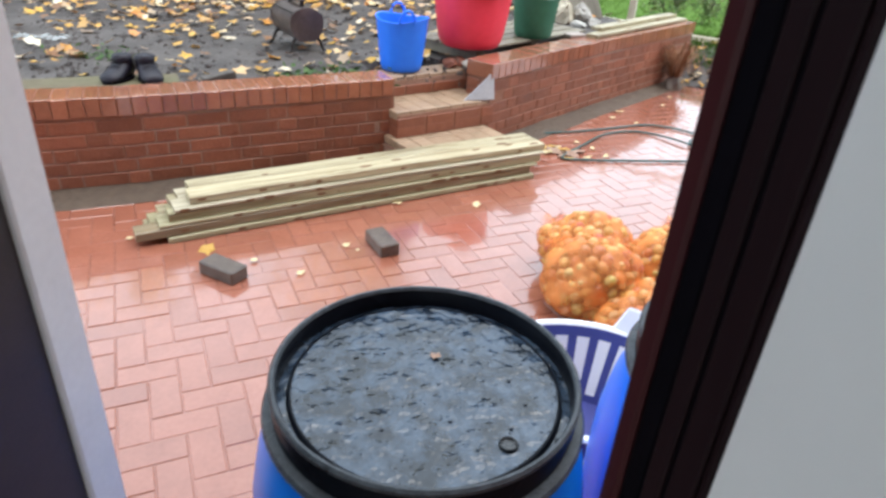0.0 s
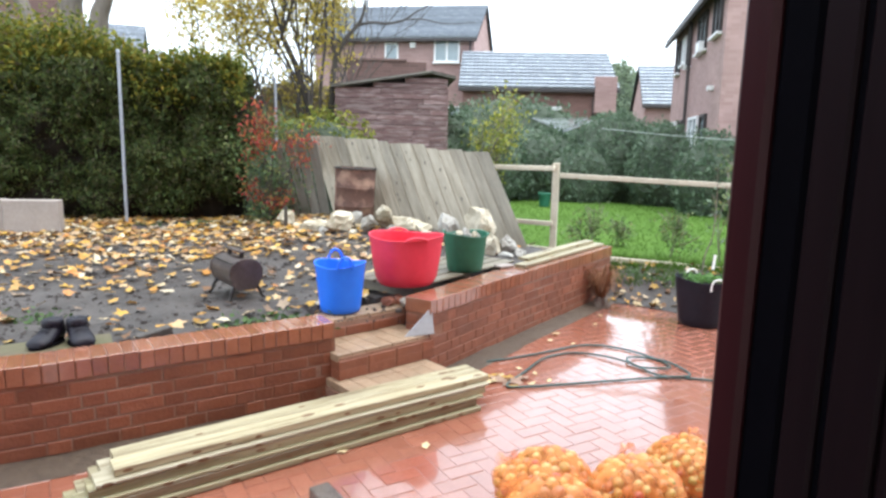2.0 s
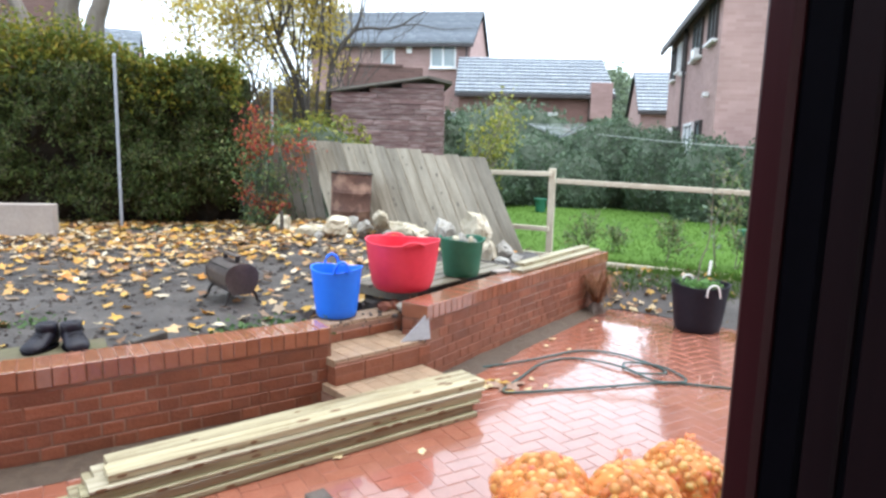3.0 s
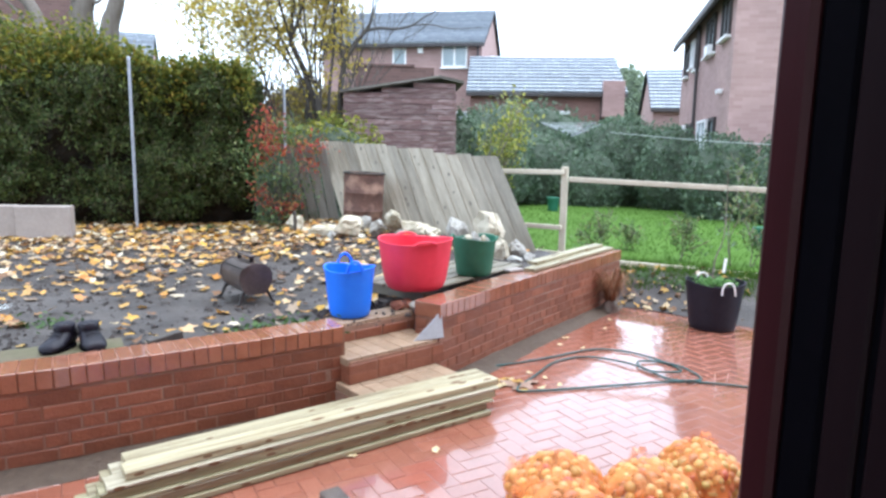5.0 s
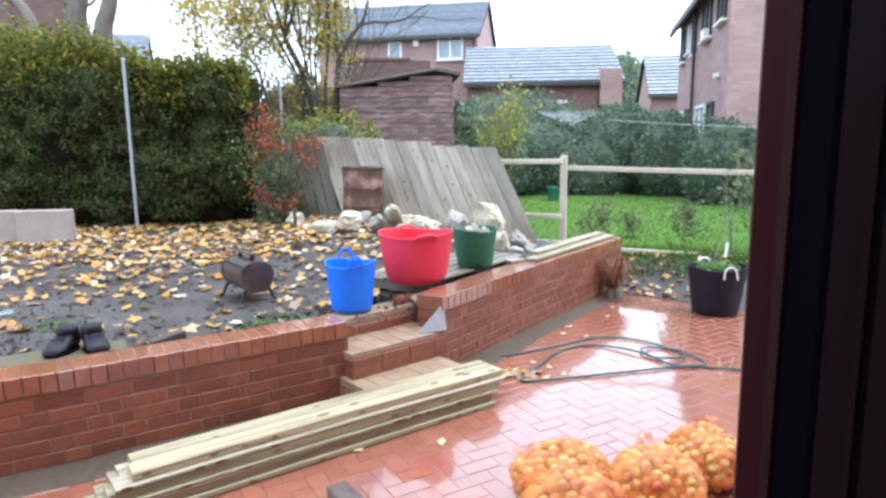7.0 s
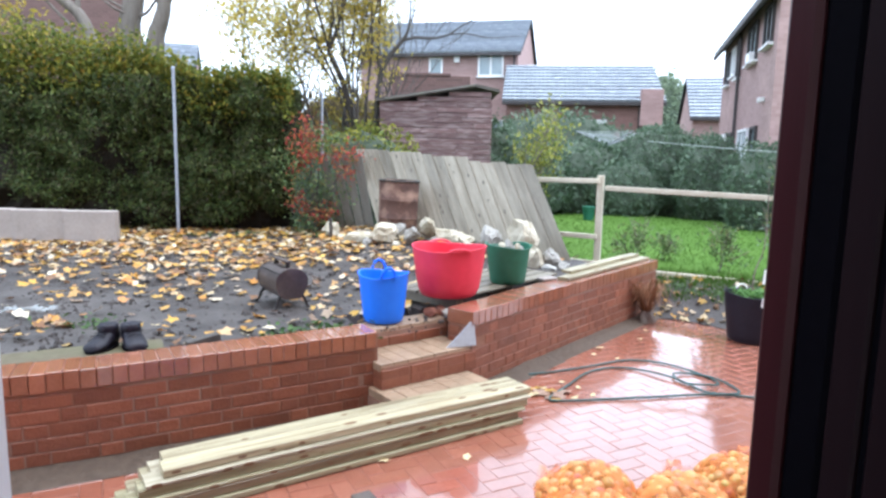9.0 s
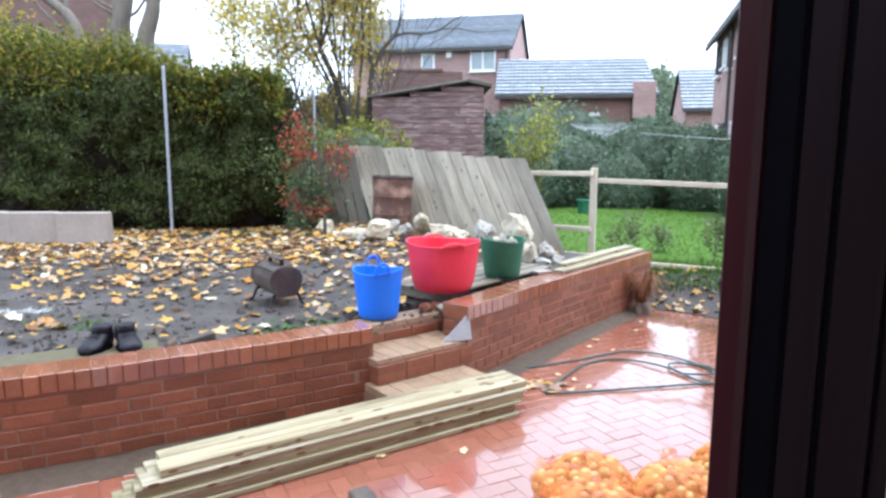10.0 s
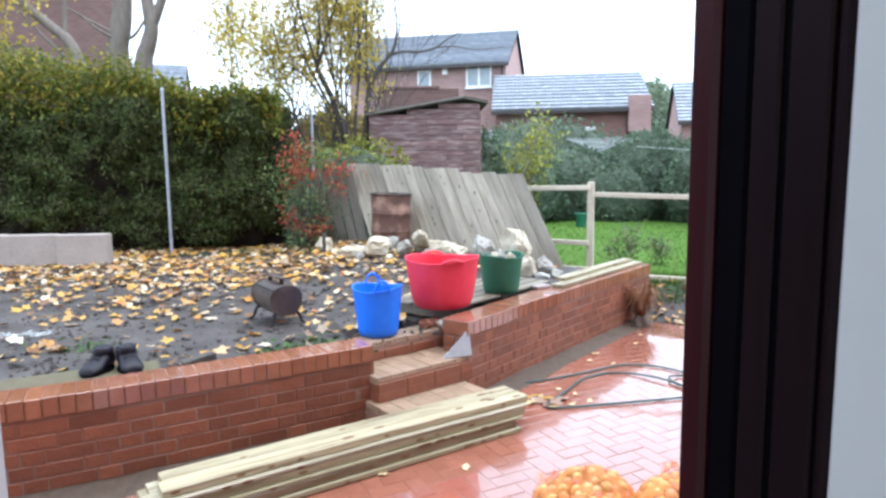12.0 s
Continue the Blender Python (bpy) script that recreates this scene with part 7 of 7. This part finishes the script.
def tiled_slope(parent, p0, p1, q0, q1, rows, name="roof"):
    """Courses of tiles from eaves p0-p1 to ridge q0-q1; each course overlaps the one below by a thick lower edge."""
    p0, p1, q0, q1 = (Vector(p) for p in (p0, p1, q0, q1))
    nrm = (p1 - p0).cross(q0 - p0).normalized()
    if nrm.z < 0:
        nrm = -nrm
    deck = bmesh.new()
    vs = [deck.verts.new(v - nrm * 0.04) for v in (p0, p1, q1, q0)]
    deck.faces.new(vs)
    bmesh.ops.solidify(deck, geom=deck.faces[:], thickness=0.06)
    roof = part(name, deck, M_TILEDARK, parent, "grey tiled roof slope")
    for r in range(rows):
        a, b = r / rows, min(1.0, (r + 1.12) / rows)
        l0, l1, h0, h1 = p0.lerp(q0, a), p1.lerp(q1, a), p0.lerp(q0, b), p1.lerp(q1, b)
        bm = bmesh.new()
        n = max(6, int((l1 - l0).length / 0.16))
        low, top, base = [], [], []
        for i in range(2 * n + 1):
            f = i / (2 * n)
            wv = 0.018 if i % 2 else 0.0
            low.append(bm.verts.new(l0.lerp(l1, f) + nrm * (0.085 + wv)))
            base.append(bm.verts.new(l0.lerp(l1, f) + nrm * (0.005 + wv)))
            top.append(bm.verts.new(h0.lerp(h1, f) + nrm * (0.012 + wv * 0.6)))
        for i in range(2 * n):
            bm.faces.new((low[i], low[i + 1], top[i + 1], top[i]))
            bm.faces.new((base[i], base[i + 1], low[i + 1], low[i]))
        bmesh.ops.recalc_face_normals(bm, faces=bm.faces)
        part("tile_course", bm, M_TILE, roof)
    return roof


def house(name, corner, side, front_len, side_len, eaves, ridge, rows, brick, label, ridge_along="front", base=0.0, left=True):
    """A brick house. corner: its near corner; side: heading of the side wall away from the eye; the front runs to its left or right."""
    s = Vector((*side, 0)).normalized()
    f = Vector((-s.y, s.x, 0)) if left else Vector((s.y, -s.x, 0))
    # local axes: x along the front, y along the side
    m = Matrix(((f.x, s.x, 0, corner[0]), (f.y, s.y, 0, corner[1]), (0, 0, 1, base), (0, 0, 0, 1)))
    t = thing(name, Matrix.Identity(4), label, "house")
    bm = bmesh.new()
    L, W, e, r = front_len, side_len, eaves - base, ridge - base
    if ridge_along == "front":
        prof = [(0, 0), (W, 0), (W, e), (W / 2, r), (0, e)]
        ends = [[bm.verts.new(m @ Vector((x, y, z))) for y, z in prof] for x in (0, L)]
    else:
        prof = [(0, 0), (L, 0), (L, e), (L / 2, r), (0, e)]
        ends = [[bm.verts.new(m @ Vector((x, y, z))) for x, z in prof] for y in (0, W)]
    n = len(prof)
    for i in range(n):
        j = (i + 1) % n
        bm.faces.new((ends[0][i], ends[0][j], ends[1][j], ends[1][i]))
    bm.faces.new(ends[0][::-1])
    bm.faces.new(ends[1])
    bmesh.ops.recalc_face_normals(bm, faces=bm.faces)
    part("wall", bm, brick, t)
    o = 0.25
    k = o * (r - e) / ((W if ridge_along == "front" else L) / 2)

    def P(x, y, z):
        return m @ Vector((x, y, z))
    if ridge_along == "front":
        tiled_slope(t, P(-0.15, -o, e - k + 0.05), P(L + 0.15, -o, e - k + 0.05), P(-0.15, W / 2, r + 0.06), P(L + 0.15, W / 2, r + 0.06), rows)
        tiled_slope(t, P(-0.15, W + o, e - k + 0.05), P(L + 0.15, W + o, e - k + 0.05), P(-0.15, W / 2, r + 0.06), P(L + 0.15, W / 2, r + 0.06), rows)
        g = boxbm((L / 2, -o - 0.03, e - k - 0.02), (L + 0.3, 0.10, 0.12), 0.01, m)
    else:
        tiled_slope(t, P(-o, -0.15, e - k + 0.05), P(-o, W + 0.15, e - k + 0.05), P(L / 2, -0.15, r + 0.06), P(L / 2, W + 0.15, r + 0.06), rows)
        tiled_slope(t, P(L + o, -0.15, e - k + 0.05), P(L + o, W + 0.15, e - k + 0.05), P(L / 2, -0.15, r + 0.06), P(L / 2, W + 0.15, r + 0.06), rows)
        g = boxbm((-o - 0.03, W / 2, e - k - 0.02), (0.10, W + 0.3, 0.12), 0.01, m)
    part("gutter", g, M_DARKTRIM, t, "dark gutter and fascia")
    return t, m


h1, m1 = house("brick_house", (3.30, 28.0), (1.75, 7.0), 7.0, 7.2, 6.05, 7.95, 22, M_HBRICK, "pinkish brick house with grey tiled roof and white windows")
for x, z, w, h, b in ((1.15, 5.50, 1.10, 0.96, 1), (3.55, 5.42, 0.60, 0.82, 0), (1.3, 2.6, 1.6, 1.2, 1)):
    window(h1, m1 @ Matrix.Translation((x, 0.0, z)), w, h, b)
part("alarm_box", boxbm((2.62, -0.06, 5.74), (0.24, 0.12, 0.26), 0.02, m1), M_WHITE, h1, "white alarm box")
part("downpipe", tube([m1 @ Vector((0.15, -0.08, 0)), m1 @ Vector((0.15, -0.08, 5.9))], 0.04, 8), M_DARKTRIM, h1, "dark downpipe")

h2, m2 = house("garage_block", (8.08, 24.0), (0.14, 1.0), 5.6, 6.0, 3.78, 5.36, 11, M_HBRICK2, "low brick garage block with grey tiled roof")
part("gutter_end", boxbm((0.36, -0.20, 3.50), (0.78, 0.30, 1.30), 0.01, m2), M_HBRICK, h2, "brick return at the roof end")
part("downpipe", tube([m2 @ Vector((0.75, -0.08, 0)), m2 @ Vector((0.75, -0.08, 3.7))], 0.04, 8), M_DARKTRIM, h2, "dark downpipe")
part("door_lintel", boxbm((3.2, -0.02, 3.0), (2.6, 0.06, 0.14), 0.01, m2), M_UPVC, h2, "pale lintel over the garage door")
part("garage_door", boxbm((3.2, -0.015, 1.45), (2.4, 0.05, 2.9), 0.01, m2), M_DARKTRIM, h2, "dark garage door")

h3, m3 = house("neighbour_house", (6.79, 13.40), (0.286, 0.958), 5.2, 8.4, 5.16, 7.2, 16, M_HBRICK, "tall pinkish brick house with dark window frames and downpipe", "side", left=False)
for s, z, w, h, b, fm in ((0.90, 4.53, 0.94, 0.84, 1, M_DARKTRIM), (2.87, 4.47, 1.28, 0.90, 1, M_DARKTRIM), (4.95, 4.40, 0.60, 1.0, 0, M_DARKTRIM), (5.9, 4.45, 0.65, 0.8, 0, M_UPVC), (7.2, 4.4, 0.8, 0.95, 0, M_DARKTRIM), (1.75, 1.9, 0.75, 1.1, 0, M_DARKTRIM), (3.25, 1.9, 1.45, 1.1, 1, M_UPVC), (5.6, 1.9, 0.9, 1.1, 0, M_DARKTRIM), (7.0, 1.9, 0.8, 1.1, 0, M_UPVC)):
    mm = m3 @ Matrix.Translation((0, s, z)) @ pose(0, 0, 0, 0, 0, 90)
    window(h3, mm @ Matrix.Diagonal((1, -1, 1, 1)), w, h, b, "dark framed window" if fm is M_DARKTRIM else "white framed window", fm)
part("downpipe", tube([m3 @ Vector((-0.09, 4.42, 0)), m3 @ Vector((-0.09, 4.42, 5.0))], 0.045, 8), M_DARKTRIM, h3, "dark downpipe")
part("extract_vent", boxbm((-0.06, 0.95, 2.98), (0.12, 0.20, 0.10), 0.01, m3), M_UPVC, h3, "white wall vent")
part("flue", boxbm((-0.10, 2.45, 4.06), (0.20, 0.40, 0.26), 0.02, m3), M_UPVC, h3, "white box below the window")

h4, m4 = house("far_house", (11.6, 30.0), (0.25, 1.0), 4.5, 5.0, 3.7, 5.6, 12, M_HBRICK, "small far brick house with pale tiled roof", "front", left=False)
h5, m5 = house("end_house", (-8.86, 20.0), (-0.47, 1.0), 14.0, 8.0, 8.6, 11.0, 12, M_HBRICK3, "tall red brick house behind the trees")
h6, m6 = house("far_house", (-13.2, 36.0), (-0.3, 1.0), 5.0, 5.0, 6.2, 7.6, 12, M_HBRICK, "far brick house with grey roof past the trees")

ob = link("garden_wall", box(boxbm((-0.2, 17.1, 1.83), (2.0, 0.30, 3.66), 0.01), (-0.45, 17.1, 3.69), (1.5, 0.36, 0.07), 0.01), M_HBRICK3)
tagged(ob, "tall brick garden wall standing behind the shed", "wall", kind="structure")


leaf_mass("boundary_shrub", [((4.6, 15.5, 0.9), (0.9, 0.45, 0.75))], 2200, 0.05, M_SHRUB, "low grey green shrub at the lawn edge", "shrub", 25, "shrubs beyond the lawn")


def airer():
    """Rotary clothes line with raised arms and its lines strung between them."""
    c = Vector((4.42, 16.95, 0.3))
    t = thing("rotary_airer", pose(*c), "rotary clothes airer with raised arms on the lawn", "clothes airer")
    part("pole", tube([(0, 0, 0), (0, 0, 1.75)], 0.016, 10), M_STEEL, t, "", True)
    tips = []
    for k in range(4):
        a = radians(20 + 90 * k)
        tip = Vector((0.98 * math.cos(a), 0.98 * math.sin(a), 2.03))
        tips.append(tip)
        part("arm", tube([(0, 0, 1.70), tip], 0.014, 8), M_STEEL, t, "", True)
    bm = bmesh.new()
    for r in range(3, 15):
        f = r / 14
        q = [Vector((0, 0, 1.70)).lerp(p, f) for p in tips]
        for a, b in zip(q, q[1:] + q[:1]):
            mid = (a + b) / 2 - Vector((0, 0, 0.01))
            tube([a, mid, b], 0.004, 4, bm, False)
    part("line_web", bm, M_LINE, t, "pale plastic lines")
    ln = link("clothes_line", tube(smooth_line([(3.85, 12.0, 1.98), (5.0, 10.7, 1.84), (6.6, 9.2, 1.72)], 6), 0.0055, 5), M_LINE)
    tagged(ln, "thin pale clothes line strung over the shrubs", "line")


airer()
for x, y in ((3.35, 14.2), (5.15, 8.85)):
    ob = link("water_butt", lathe([(0, 0), (0.11, 0), (0.13, 0.25), (0.15, 0.26), (0.15, 0.30), (0, 0.31)], 20), M_GREEN, True)
    ob.matrix_basis = pose(x, y, 0.30)
    tagged(ob, "small green lidded tub standing on the lawn", "tub", "tubs on the lawn")


# ---------- herringbone paving ----------
def herringbone():
    root = tagged(new("patio_paving"), "wet red block paving laid in herringbone, shining with rain", "paving", kind="structure")
    a = radians(26)
    ex, ey = Vector((math.cos(a), math.sin(a), 0)), Vector((-math.sin(a), math.cos(a), 0))
    org, unit = Vector((-0.802, 1.530, 0)), 0.1015
    me = brick_mesh("paver", 0.2000, 0.0985, 0.05, M_PAVER, 0.003)
    edge = WALL_L + [STEP_A - STEP_N * 0.02] + WALL_R

    def inside(p):
        q = p - JAMB
        if q.dot(V) > -0.06:
            return False
        if p.x > 2.15 and (p.x - 2.25) * 0.62 + (p.y - 6.5) * 0.78 > 0:
            return False
        best = min(edge, key=lambda e: (e - p).length_squared)
        if p.x < 2.4 and (best - p).dot(Vector((-0.5, 0.86, 0))) < 0.09:
            return False
        return -4.6 < p.x < 5.2
    spots = []
    for i in range(-46, 60):
        for j in range(-24, 18):
            x0, y0 = i + 4 * j, i
            for cx, cy, turn in ((x0 + 1, y0 + 0.5, 0), (x0 + 2.5, y0, 90)):
                p = org + ex * (cx * unit) + ey * (cy * unit)
                if inside(p):
                    spots.append((p, turn))
    rnd = random.Random(21)
    near = [s for s in spots if -1.25 < s[0].x < 1.15 and 1.15 < s[0].y < 3.55]
    near = near[:300]
    keep = {id(s) for s in near}
    for p, turn in near:
        piece("paver", me, pose(p.x, p.y, -0.025 + rnd.gauss(0, 0.0008), rnd.gauss(0, 0.25), rnd.gauss(0, 0.25), 26 + turn), root)
    vs, fs = [], []
    co = [v.co.copy() for v in me.vertices]
    fc = [tuple(f.vertices) for f in me.polygons]
    for s in spots:
        if id(s) in keep:
            continue
        p, turn = s
        m = pose(p.x, p.y, -0.025 + rnd.gauss(0, 0.0008), rnd.gauss(0, 0.25), rnd.gauss(0, 0.25), 26 + turn)
        k = len(vs)
        vs += [tuple(m @ c) for c in co]
        fs += [tuple(i + k for i in f) for f in fc]
    rest = polymesh("far_pavers", vs, fs, M_PAVER, root)
    tagged(rest, "further red paving blocks", kind="stuff")


herringbone()
